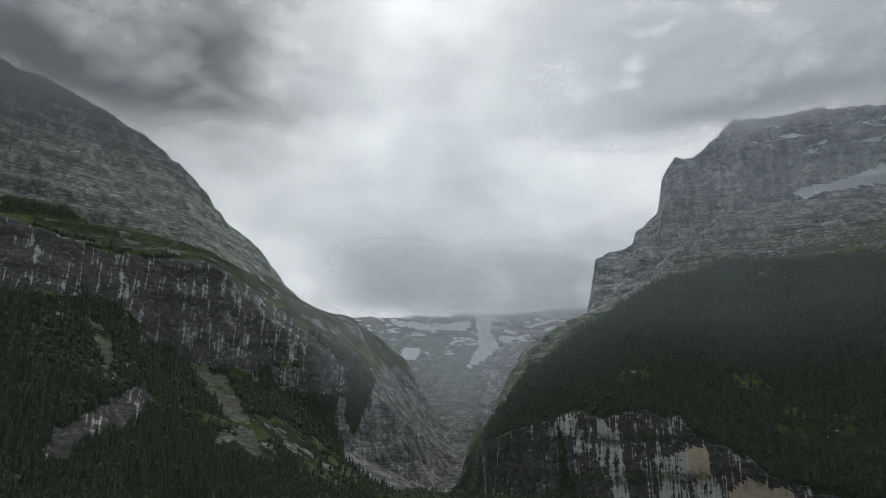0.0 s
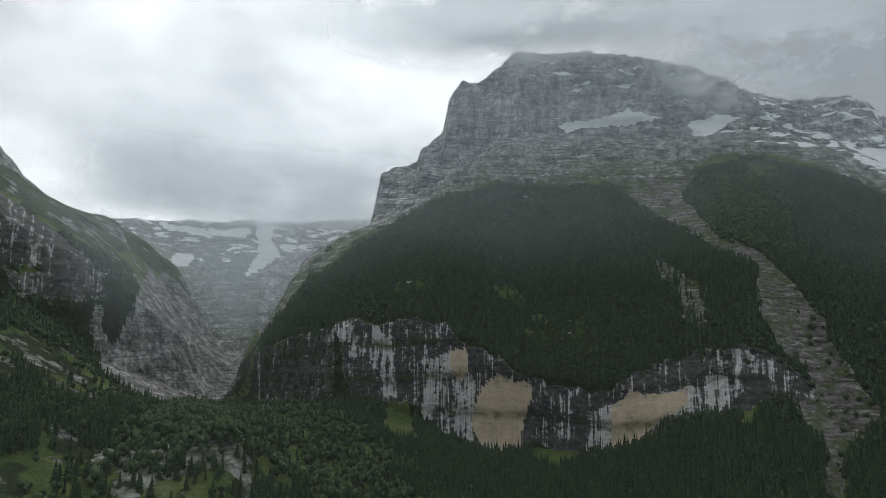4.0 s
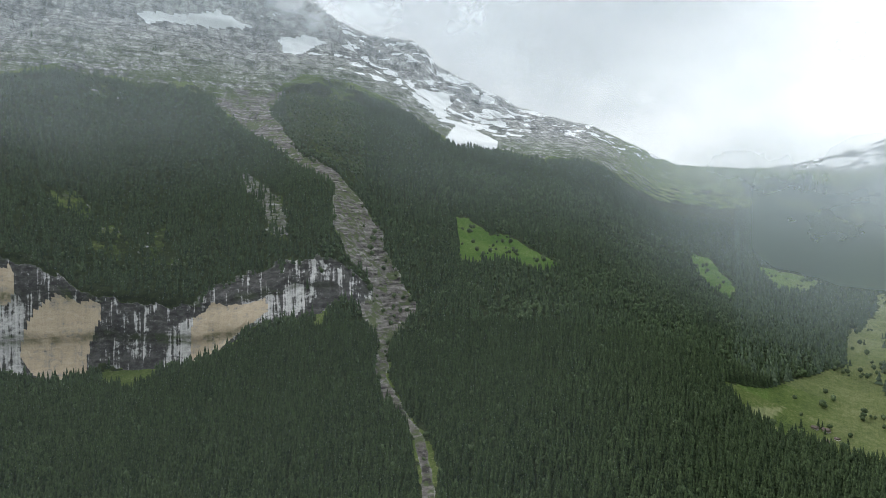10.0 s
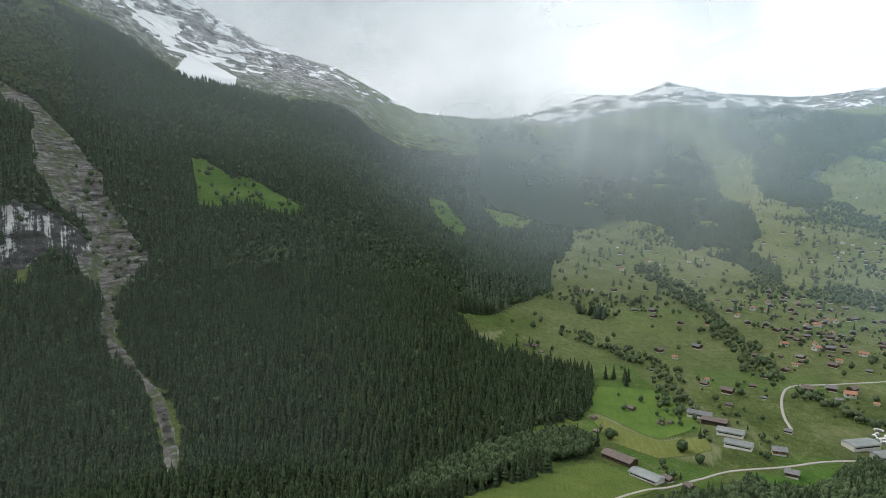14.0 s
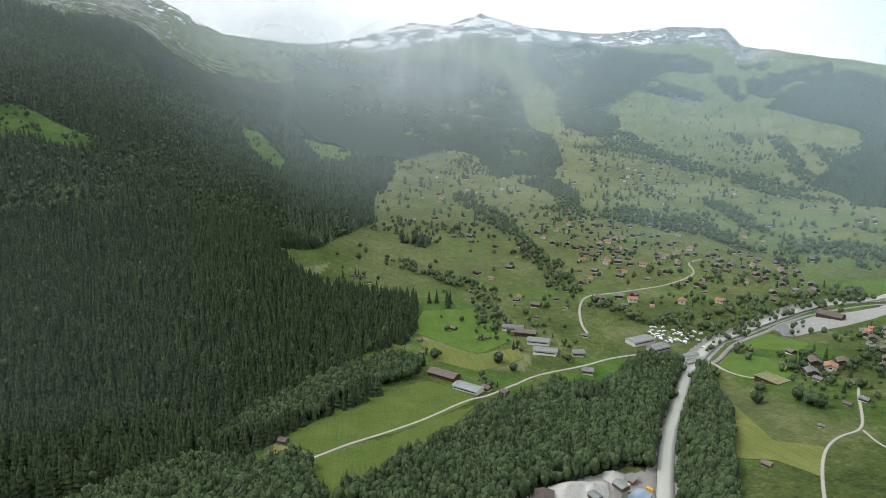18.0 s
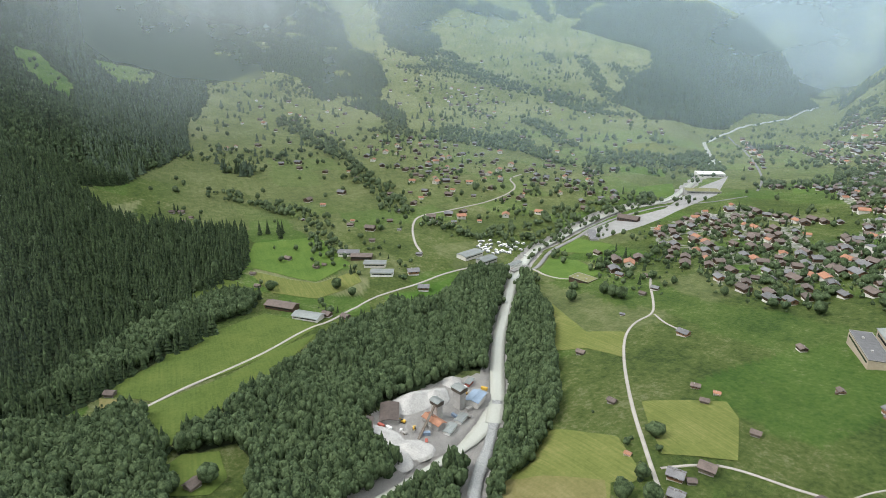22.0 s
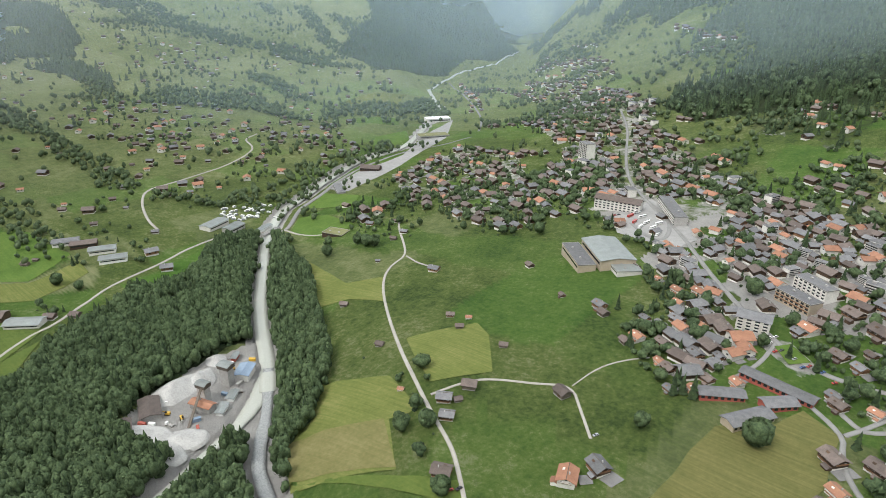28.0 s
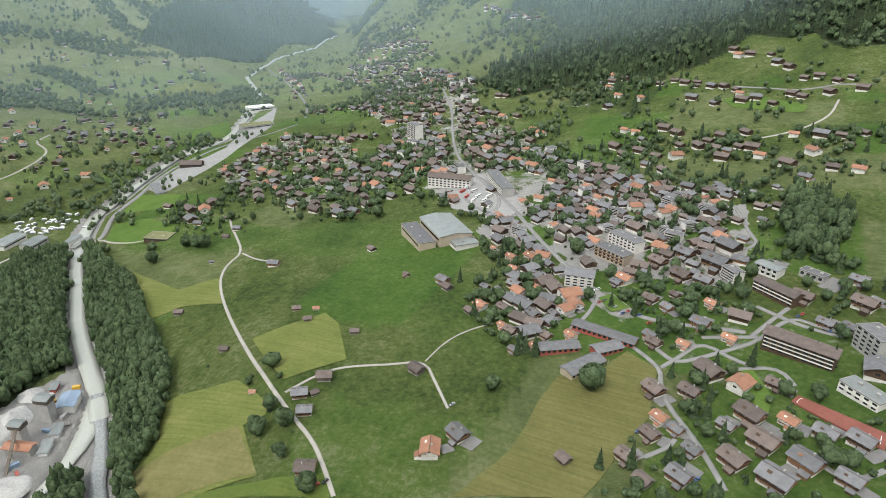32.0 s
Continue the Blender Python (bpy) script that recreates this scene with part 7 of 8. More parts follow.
# ---- large buildings of the village ----
def block(name, label, category, x, y, L, W, H, angle, wall, roof, pitched=0.0, floors=0, step=5.0, balconies=None, over=0.6, strip=None, tight=0.85):
    """A long building: walls, roof, a window for each bay and storey, balconies along its sides."""
    c, s = math.cos(radians(angle)), math.sin(radians(angle))
    z = float(np.mean(ground_at([x - c * L * 0.4, x + c * L * 0.4, x], [y - s * L * 0.4, y + s * L * 0.4, y])))
    ob = new(name)
    ob.matrix_basis = pose(x, y, z, 0, 0, angle) @ Matrix.Diagonal((0.74, 0.74, 0.74, 1))
    ob["label"], ob["category"] = label, category
    L, W = L / 0.74, W / 0.74 * tight
    if pitched:
        part("wall", prism(L, W, (-4, H), H + pitched), wall, ob)
        part("roof", gable_roof(L, W, H, H + pitched, over + 0.5, 0.35), roof, ob)
    else:
        part("wall", boxes((0, 0, H / 2 - 2, L, W, H + 4)), wall, ob)
        part("roof", boxes((0, 0, H + 0.2, L + over, W + over, 0.5)), roof, ob)
        part("parapet", boxes((0, W / 2 + over / 2 - 0.15, H + 0.65, L + over, 0.3, 0.5), (0, -W / 2 - over / 2 + 0.15, H + 0.65, L + over, 0.3, 0.5),
                              (L / 2 + over / 2 - 0.15, 0, H + 0.65, 0.3, W + over - 0.7, 0.5), (-L / 2 - over / 2 + 0.15, 0, H + 0.65, 0.3, W + over - 0.7, 0.5)), CONCRETE, ob)
        for i in range(2):
            part("roof_unit", boxes((-L * 0.2 + i * L * 0.45, W * 0.1, H + 1.1, 2.4, 1.8, 1.3)), CONCRETE, ob)
    if floors:
        tall = H / floors
        n = max(2, int(L / step))
        for fl in range(floors):
            for i in range(n):
                wx = -L / 2 + (i + 0.5) * L / n
                for side, turn in ((-1, 0), (1, 180)):
                    window_at(ob, wx, side * (W / 2 + 0.04), tall * (fl + 0.55), turn, round(L / n * 0.55, 1), round(tall * 0.5, 1), split=False)
            if balconies and fl:
                for side in (-1, 1):
                    part("balcony", boxes((0, side * (W / 2 + 0.6), tall * fl, L * 0.96, 1.2, 0.15), (0, side * (W / 2 + 1.15), tall * fl + 0.5, L * 0.96, 0.1, 0.9)), balconies, ob)
    if strip:
        for side in (-1, 1):
            part("window_band", boxes((0, side * (W / 2 + 0.05), H * 0.62, L * 0.9, 0.12, H * 0.22)), GLASS, ob)
    TAKEN.append((x, y, L))
    return ob


def between(a, b):
    return (a[0] + b[0]) / 2, (a[1] + b[1]) / 2, math.hypot(b[0] - a[0], b[1] - a[1]), math.degrees(math.atan2(b[1] - a[1], b[0] - a[0]))


# sports hall: a front block, the big hall with its pale ridge, a low annexe
ux, uy = 0.747, -0.665
hx, hy = ARENA[0]
block("sports_hall", "beige sports hall with a flat grey roof", "hall", hx + 20 * ux - 7 * 0.665, hy + 20 * uy - 7 * 0.747, 44, 16, 9, -41.7, BEIGE, GREY_TILES, over=0.4, strip=True)
block("ice_rink", "large ice rink hall with shallow pale green roof", "hall", hx + 19 * ux - 30 * 0.665, hy + 19 * uy - 30 * 0.747, 46, 32, 11, -41.7, BEIGE, SHEET_ROOF, pitched=2.4, over=0.4, strip=True)
block("ice_rink_annexe", "low white annexe beside the ice rink", "hall", hx - 8 * ux - 34 * 0.665, hy - 8 * uy - 34 * 0.747, 18, 22, 5, -41.7, PLASTER, SHEET_ROOF, over=0.8, strip=True)
for a, b, W, H, wall, roof, pit, label in ((SCHOOL[0], SCHOOL[1], 10, 4.5, BEIGE, GREY_TILES, 1.8, "beige school pavilion with grey roof"), (SCHOOL[2], SCHOOL[3], 9, 4.5, RED_WALL, GREY_TILES, 1.8, "long red boarded school wing"),
                                          (SCHOOL[4], SCHOOL[5], 9, 4.5, RED_WALL, GREY_TILES, 1.8, "red boarded school wing with grey roof")):
    x, y, L, ang = between(a, b)
    block("school_wing", label, "school", x, y, L, W, H, ang, wall, roof, pit, floors=1, step=4.0)
block("school_wing", "red boarded school wing with grey roof", "school", 71, -288, 22, 9, 4.5, 35, RED_WALL, GREY_TILES, 1.8, floors=1, step=4.0)
HOTEL_ROWS = [
    (HOTELS[0], HOTELS[1], 13, 12, TIMBER, BROWN_TILES, 3.5, 4, PLASTER, "wide timber hotel with white balcony rows"),
    (HOTELS[2], HOTELS[3], 14, 16, CONCRETE, GREY_TILES, 0, 5, CONCRETE, "tall grey concrete hotel with ribbon balconies"),
    (HOTELS[4], HOTELS[5], 11, 9, TIMBER, BROWN_TILES, 2.5, 3, PLASTER, "long hotel with glazed balconies and brown roof"),
    (HOTELS[6], HOTELS[7], 13, 10, BEIGE, GREY_TILES, 0, 3, WARM_TIMBER, "brown and beige flat-roofed hotel"),
    (HOTELS[8], HOTELS[9], 12, 12, PLASTER, GREY_TILES, 0, 4, PLASTER, "white flat-roofed hotel with balcony rows"),
    (HOTELS[10], HOTELS[11], 14, 11, PLASTER, GREY_TILES, 2.5, 4, PLASTER, "white hotel with a rounded terrace"),
    (GRAND[0], GRAND[1], 14, 13, PLASTER, BROWN_TILES, 4.5, 4, None, "cream grand hotel with hipped brown roof"),
    (BLOCKS[0], BLOCKS[1], 13, 11, CONCRETE, GREY_TILES, 0, 4, PLASTER, "grey apartment block with white balconies"),
]
for a, b, W, H, wall, roof, pit, fl, bal, label in HOTEL_ROWS:
    x, y, L, ang = between(a, b)
    block("hotel", label, "hotel", x, y, max(L, 16), W, H, ang, wall, roof, pit, floors=fl, step=5.0, balconies=bal)
x, y, L, ang = between(WHITE[2], WHITE[3])
block("hotel_wing", "low white hotel wing with terrace", "hotel", x, y, 20, 12, 6, ang, PLASTER, SHEET_ROOF, floors=2, balconies=PLASTER)
block("villa", "modern white house with curved metal roof", "house", WHITE[0][0], WHITE[0][1], 15, 11, 8, 150, PLASTER, SHEET_ROOF, 1.4, floors=2, balconies=PLASTER)
block("villa", "flat grey modern house beside the grove", "house", WHITE[1][0], WHITE[1][1], 15, 9, 5, 150, CONCRETE, GREY_TILES, floors=1)
block("apartment_tower", "white apartment tower above the village roofs", "tower", TOWER[0][0], TOWER[0][1], 20, 14, 26, 150, PLASTER, GREY_TILES, floors=8, step=5.0, balconies=CONCRETE)
block("terminal", "large white flat-roofed cable car terminal", "station", STATION[1][0], STATION[1][1], 54, 34, 12, 60, PLASTER, WHITE_PAINT, over=1.5, strip=True)
block("car_park", "parking hall with planted roof", "station", STATION[2][0], STATION[2][1], 58, 32, 7, 60, CONCRETE, GREEN_ROOF, strip=True)
block("railway_station", "brown-roofed railway station building", "station", STATION[0][0], STATION[0][1], 30, 18, 7, 30, TIMBER, BROWN_TILES, 5, floors=1)
block("bus_depot", "long grey flat-roofed bus depot", "depot", STATION[3][0], STATION[3][1], 46, 13, 5, 150, CONCRETE, GREY_TILES, strip=True)
block("workshop", "white workshop hall with blue doors", "hall", DEPOT[0][0], DEPOT[0][1], 30, 18, 7, 110, PLASTER, SHEET_ROOF, 1.8, strip=True)
block("workshop", "grey workshop hall with pale roof", "hall", DEPOT[1][0], DEPOT[1][1], 22, 16, 7, 110, CONCRETE, SHEET_ROOF, 1.8, strip=True)
block("workshop", "low white shed by the bridge", "hall", DEPOT[2][0], DEPOT[2][1], 20, 8, 5, 110, WHITE_PAINT, SHEET_ROOF, 0.8)
block("glasshouse_store", "low building with planted roof panels", "hall", DEPOT[3][0], DEPOT[3][1], 24, 20, 4, 20, TIMBER, GREEN_ROOF, strip=True)
for (x, y), roof, wall in zip(INDUSTRY[:4], (GREY_TILES, BROWN_TILES, SHEET_ROOF, SHEET_ROOF), (PLASTER, TIMBER, PLASTER, WHITE_PAINT)):
    block("factory_hall", "low factory hall with shallow pitched roof", "hall", x, y, 24, 15, 6, 65, wall, roof, 2.0, strip=True)
block("cowshed", "long cowshed with grey roof and open front", "farm", INDUSTRY[4][0], INDUSTRY[4][1], 26, 15, 5, 48, PLASTER, SHEET_ROOF, 2.4, strip=True)
block("cowshed", "dark farm building with solar panels on the roof", "farm", INDUSTRY[5][0], INDUSTRY[5][1], 30, 15, 6, 48, TIMBER, BROWN_TILES, 3.0, strip=True)


# ---- tennis courts, camping, bridge, yards ----
def slab(name, outline, mat, label, category, lift=0.35, kind="structure"):
    """A paved patch laid over the ground inside an outline."""
    bm = bmesh.new()
    z = ground_at([p[0] for p in outline], [p[1] for p in outline])
    f = bm.faces.new([bm.verts.new((p[0], p[1], h + lift)) for p, h in zip(outline, z)])
    e = bmesh.ops.extrude_face_region(bm, geom=[f])
    for v in e["geom"]:
        if isinstance(v, bmesh.types.BMVert):
            v.co.z -= 1.2
    bmesh.ops.recalc_face_normals(bm, faces=bm.faces)
    me = bpy.data.meshes.new(name)
    bm.to_mesh(me)
    bm.free()
    me.materials.append(mat)
    return tagged(new(name, me), label, category, kind=kind)


slab("pavement_court", TENNIS, COURT, "red clay tennis courts in a row", "court", 0.6)
for i in range(4):
    u, w = (i + 0.2) / 4, (i + 0.8) / 4
    (ax, ay), (bx, by), (cx, cy), (dx, dy) = TENNIS
    q = [((1 - v) * ax + v * dx + k * ((1 - v) * (bx - ax) + v * (cx - dx)), (1 - v) * ay + v * dy + k * ((1 - v) * (by - ay) + v * (cy - dy))) for v in (u, w) for k in (0.2, 0.8)]
    for a, b in ((0, 1), (2, 3), (0, 2), (1, 3)):
        band("trim_line", [q[a], q[b]], 0.25, WHITE_PAINT, 0.72, "white court line", "marking", step=2.0)

bx0, by0 = 575, -343
deck = new("road_bridge")
deck.matrix_basis = pose(bx0, by0, float(ground_at([bx0], [by0])[0]) + 3.2, 0, 0, -70) @ Matrix.Diagonal((0.9, 0.74, 0.74, 1))
deck["label"], deck["category"] = "flat concrete road bridge over the river", "bridge"
part("deck", boxes((0, 0, 0, 30, 8, 0.8)), ASPHALT, deck)
for side in (-1, 1):
    part("railing", boxes((0, side * 3.9, 1.0, 30, 0.2, 0.2), *[(-14 + 4 * i, side * 3.9, 0.7, 0.2, 0.2, 0.8) for i in range(8)]), CONCRETE, deck)
    part("abutment", boxes((side * 13, 0, -2.4, 3, 8, 4)), CONCRETE, deck)


def caravan():
    ob = new("caravan")
    ob["label"], ob["category"], ob["group"] = "white touring caravan parked on the camp site", "caravan", "caravans on the camp site"
    part("body", prism(5.6, 2.3, (0.5, 2.5), 2.75), WHITE_PAINT, ob)
    part("window", boxes((0.6, -1.17, 1.8, 2.2, 0.06, 0.7), (0.6, 1.17, 1.8, 2.2, 0.06, 0.7)), GLASS, ob)
    for side in (-1, 1):
        part("wheel", boxes((0, side * 1.1, 0.32, 0.64, 0.2, 0.64)), TIMBER, ob, "black tyre")
    part("awning", prism(4.2, 2.4, (0.0, 1.9), 2.5, 0.2, 2.4), SHEET_ROOF, ob, "pale awning")
    return ob


def motor_car(paint):
    def make():
        ob = new("car")
        ob["label"], ob["category"], ob["group"] = "small car parked beside the road", "car", "parked cars"
        v, f = boxes((0, 0, 0.65, 4.2, 1.75, 0.6))
        part("body", (v, f), paint, ob)
        cabin = [(-1.5, -0.82, 0.94), (1.1, -0.82, 0.94), (1.1, 0.82, 0.94), (-1.5, 0.82, 0.94), (-1.1, -0.68, 1.45), (0.4, -0.68, 1.45), (0.4, 0.68, 1.45), (-1.1, 0.68, 1.45)]
        part("cabin", (cabin, f), GLASS, ob, "dark glazed cabin")
        part("roof", boxes((-0.35, 0, 1.47, 1.5, 1.36, 0.06)), paint, ob)
        for wx in (-1.3, 1.3):
            for wy in (-0.84, 0.84):
                part("wheel", boxes((wx, wy, 0.33, 0.6, 0.2, 0.6), (wx, wy, 0.33, 0.42, 0.24, 0.66)), TIMBER, ob, "black tyre")
        return ob
    return make


rng = random.Random(21)
for i in range(44):
    u, w = rng.random(), rng.random()
    (ax, ay), (bx, by), (cx, cy), (dx, dy) = CAMP
    x = (1 - u) * ((1 - w) * ax + w * dx) + u * ((1 - w) * bx + w * cx)
    y = (1 - u) * ((1 - w) * ay + w * dy) + u * ((1 - w) * by + w * cy)
    place(caravan, "caravan", x, y, 0.8, rng.choice((20, 110)) + rng.uniform(-15, 15))
for i, (x, y) in enumerate(PARKED):
    if any(inside(f, np.array([x]), np.array([y]))[0] for f in HAY):
        continue
    place(motor_car(CAR_PAINTS[i % 5]), ("car", i % 5), x, y, 0.74, 60 + rng.uniform(-20, 20), 0.5)
    if i % 2:
        place(motor_car(CAR_PAINTS[(i * 3) % 5]), ("car", (i * 3) % 5), x + 2.4, y + 3.2, 0.74, 60 + rng.uniform(-10, 10), 0.5)


def motor_coach(paint, label):
    def make():
        ob = new("coach")
        ob["label"], ob["category"], ob["group"] = label, "bus", "coaches on the bus square"
        part("body", boxes((0, 0, 1.5, 11.5, 2.5, 1.9), (0, 0, 2.95, 11.2, 2.4, 0.5)), paint, ob)
        part("window_band", boxes((0, 0, 2.35, 11.3, 2.54, 0.8)), GLASS, ob)
        for wx in (-3.6, 3.4):
            for wy in (-1.1, 1.1):
                part("wheel", boxes((wx, wy, 0.5, 1.0, 0.3, 0.7), (wx, wy, 0.5, 0.7, 0.32, 1.0)), TIMBER, ob, "black tyre")
        return ob
    return make


for i in range(9):
    u = i / 8
    red = i in (1, 2)
    place(motor_coach(CAR_PAINTS[3] if red else CAR_PAINTS[0], "red coach parked on the paved square" if red else "white coach parked on the paved square"), ("coach", red),
          232 - 40 * u + 5 * (i % 2), -520 + 24 * u + 9 * (i % 3), 0.72, 70 + 12 * (i % 3), 0.4)


# ---- gravel works ----
def heap(x, y, r, h, seed, stretch, angle):
    """A tipped mound of gravel: a sagging ridge with slumped, ragged flanks."""
    n, m = 40, 14
    a = np.linspace(0, 2 * np.pi, n, endpoint=False)[:, None]
    u = np.linspace(0, 1, m)[None]
    rag = 1 + 0.28 * vnoise(np.stack([np.cos(a) * 9, np.sin(a) * 9], -1) + seed * 31, 9, seed, 3)
    p = np.stack([np.cos(a) * r * u * stretch * rag, np.sin(a) * r * u / stretch * rag, h * (1 - u) ** 1.15 + 0 * a], -1)
    wob = vnoise(p[..., :2] + seed * 50, 12, seed, 4)
    p[..., 2] += 3.4 * wob * (1 - u) ** 0.7 * u ** 0.3
    p[..., 2] = np.where(u > 0.99, -1.5, p[..., 2])
    me = grid_mesh("gravel_mound", p)
    me.flip_normals()
    me.materials.append(HEAP)
    ob = tagged(new("gravel_mound", me), "pale grey mound of crushed gravel", "mound", "gravel mounds")
    ob.matrix_basis = pose(x, y, float(ground_at([x], [y])[0]), 0, 0, angle)


for i, ((x, y), r, h) in enumerate(zip(HEAPS, (19, 13, 9, 17, 12, 14), (8, 8, 6, 5, 3, 4))):
    heap(x, y, r, h, 100 + i, (1.4, 1.1, 1.1, 1.3, 1.2, 1.3)[i], (-70, -50, 0, 40, 60, 20)[i])


def excavator(x, y, angle, paint):
    ob = new("digger")
    ob.matrix_basis = pose(x, y, float(ground_at([x], [y])[0]), 0, 0, angle) @ Matrix.Diagonal((0.8, 0.8, 0.8, 1))
    ob["label"], ob["category"], ob["group"] = "yellow digger working on the gravel", "digger", "diggers of the works"
    for side in (-1, 1):
        part("track", boxes((0, side * 1.1, 0.45, 4.0, 0.6, 0.9)), TIMBER, ob, "black crawler track")
    part("body", boxes((-0.4, 0, 1.6, 3.2, 2.4, 1.4)), paint, ob)
    part("cabin", boxes((0.8, 0.6, 2.5, 1.3, 1.1, 1.6)), GLASS, ob)
    part("boom", boxes((3.0, -0.3, 2.6, 3.6, 0.4, 0.5)), paint, ob)
    part("bucket", boxes((4.9, -0.3, 1.6, 0.9, 1.2, 1.0)), CONCRETE, ob)


YELLOW = surface("yellow_paint", (0.5, 0.3, 0.03), (0.6, 0.38, 0.05), 1.0, 0.5, 0.0)
excavator(326, -112, 40, YELLOW)
excavator(316, -116, 160, YELLOW)
excavator(346, -166, 100, YELLOW)
PL = PLANT
block("plant_shed", "brown-roofed shed at the gravel works", "shed", PL[0][0], PL[0][1], 20, 13, 5, 160, CONCRETE, BROWN_TILES, 1.6)
block("plant_shed", "low brown-roofed store at the gravel works", "shed", PL[1][0], PL[1][1], 12, 8, 4, 160, CONCRETE, BROWN_TILES, 1.2)
block("plant_shed", "rusty orange-roofed sorting shed", "shed", PL[2][0], PL[2][1], 15, 7, 6, 20, CONCRETE, RED_TILES, 1.6)
block("plant_shed", "hall with pale blue roof by the river", "shed", PL[5][0], PL[5][1], 14, 11, 7, 130, PLASTER, BLUE_ROOF, 1.5)
block("plant_shed", "small white store shed", "shed", PL[6][0], PL[6][1], 10, 5, 3.5, 130, WHITE_PAINT, SHEET_ROOF, 0.6)
block("plant_shed", "small white store shed", "shed", PL[7][0], PL[7][1], 9, 5, 3.5, 130, WHITE_PAINT, SHEET_ROOF, 0.6)
block("plant_shed", "orange container shed by the gate", "shed", PL[8][0], PL[8][1], 8, 4, 4, 130, RED_WALL, SHEET_ROOF, 0.5)


def store_box(x, y, angle, paint, label, size=1.0):
    """A steel container with ribbed sides and doors."""
    ob = new("container")
    ob.matrix_basis = pose(x, y, float(ground_at([x], [y])[0]), 0, 0, angle) @ Matrix.Diagonal((0.74 * size, 0.74 * size, 0.74 * size, 1))
    ob["label"], ob["category"], ob["group"] = label, "container", "containers of the works"
    part("body", boxes((0, 0, 1.3, 6.0, 2.4, 2.6)), paint, ob)
    for i in range(6):
        part("rib", boxes((-2.5 + i, 0, 1.3, 0.25, 2.5, 2.5)), paint, ob)
    part("door", boxes((3.05, 0, 1.3, 0.1, 2.2, 2.4)), CONCRETE, ob)


def tip_lorry(x, y, angle, paint):
    ob = new("tip_lorry")
    ob.matrix_basis = pose(x, y, float(ground_at([x], [y])[0]), 0, 0, angle) @ Matrix.Diagonal((0.74, 0.74, 0.74, 1))
    ob["label"], ob["category"], ob["group"] = "tip lorry standing on the gravel yard", "lorry", "lorries of the works"
    part("cabin", boxes((3.2, 0, 1.7, 1.9, 2.3, 2.2)), paint, ob)
    part("bed", boxes((-0.9, 0, 1.1, 5.6, 2.3, 0.3), (-0.9, 1.15, 1.7, 5.6, 0.12, 1.2), (-0.9, -1.15, 1.7, 5.6, 0.12, 1.2), (-3.65, 0, 1.7, 0.12, 2.3, 1.2)), CONCRETE, ob)
    part("window", boxes((4.18, 0, 2.1, 0.06, 1.9, 0.8)), GLASS, ob)
    for wx in (-2.6, -1.3, 3.0):
        part("axle", boxes((wx, 0, 0.5, 0.95, 2.4, 0.7), (wx, 0, 0.5, 0.65, 2.44, 1.0)), TIMBER, ob, "black tyres")


for i, (x, y, a) in enumerate(((322, -101, 30), (326, -97, 30), (308, -121, 70), (340, -178, 40), (347, -182, 40), (352, -168, 120), (300, -118, 160), (322, -147, 20), (326, -160, 110))):
    store_box(x, y, a, (WHITE_PAINT, RED_WALL, BLUE_ROOF, CONCRETE, YELLOW)[i % 5], ("white store container on the gravel", "rust red container on the gravel", "blue container on the gravel", "grey steel bin on the gravel", "yellow skip on the gravel")[i % 5], 0.9 + 0.15 * (i % 3))
for x, y, a in ((314, -108, 20), (336, -140, 100), (318, -155, 60), (340, -118, 150)):
    tip_lorry(x, y, a, WHITE_PAINT)


def silo_tower(x, y, w, h, angle):
    ob = new("gravel_silo")
    ob.matrix_basis = pose(x, y, float(ground_at([x], [y])[0]), 0, 0, angle)
    ob["label"], ob["category"], ob["group"] = "tall grey concrete gravel silo with steel top", "silo", "silos of the works"
    part("shaft", boxes((0, 0, h / 2 - 1, w, w * 0.8, h + 2)), CONCRETE, ob)
    part("cabin", boxes((0, 0, h + 1.3, w * 1.25, w, 2.6)), GREY_WOOD, ob)
    part("roof", gable_roof(w * 1.25, w, h + 2.6, h + 3.6, 0.4, 0.2), SHEET_ROOF, ob)
    for i in range(4):
        part("rib", boxes((-w / 2 + w * (i + 0.5) / 4, -w * 0.4 - 0.12, h / 2, 0.25, 0.24, h)), CONCRETE, ob)
    return ob


silo_tower(PL[3][0], PL[3][1], 6, 11, 20)
silo_tower(PL[4][0], PL[4][1], 7, 13, 20)
belt = new("conveyor")
belt.matrix_basis = pose((PL[3][0] + HEAPS[4][0]) / 2, (PL[3][1] + HEAPS[4][1]) / 2, float(ground_at([PL[3][0]], [PL[3][1]])[0]) + 5, 0, -22, math.degrees(math.atan2(PL[3][1] - HEAPS[4][1], PL[3][0] - HEAPS[4][0])))
belt["label"], belt["category"] = "sloping steel conveyor belt to the silo", "conveyor"
part("belt", boxes((0, 0, 0, 36, 1.6, 0.5)), GREY_WOOD, belt)
for i in range(4):
    part("leg", boxes((-13 + 8.5 * i, 0, -2.6 - 1.6 * i, 0.4, 1.4, 5.0 + 3.4 * i)), CONCRETE, belt)

build_village()
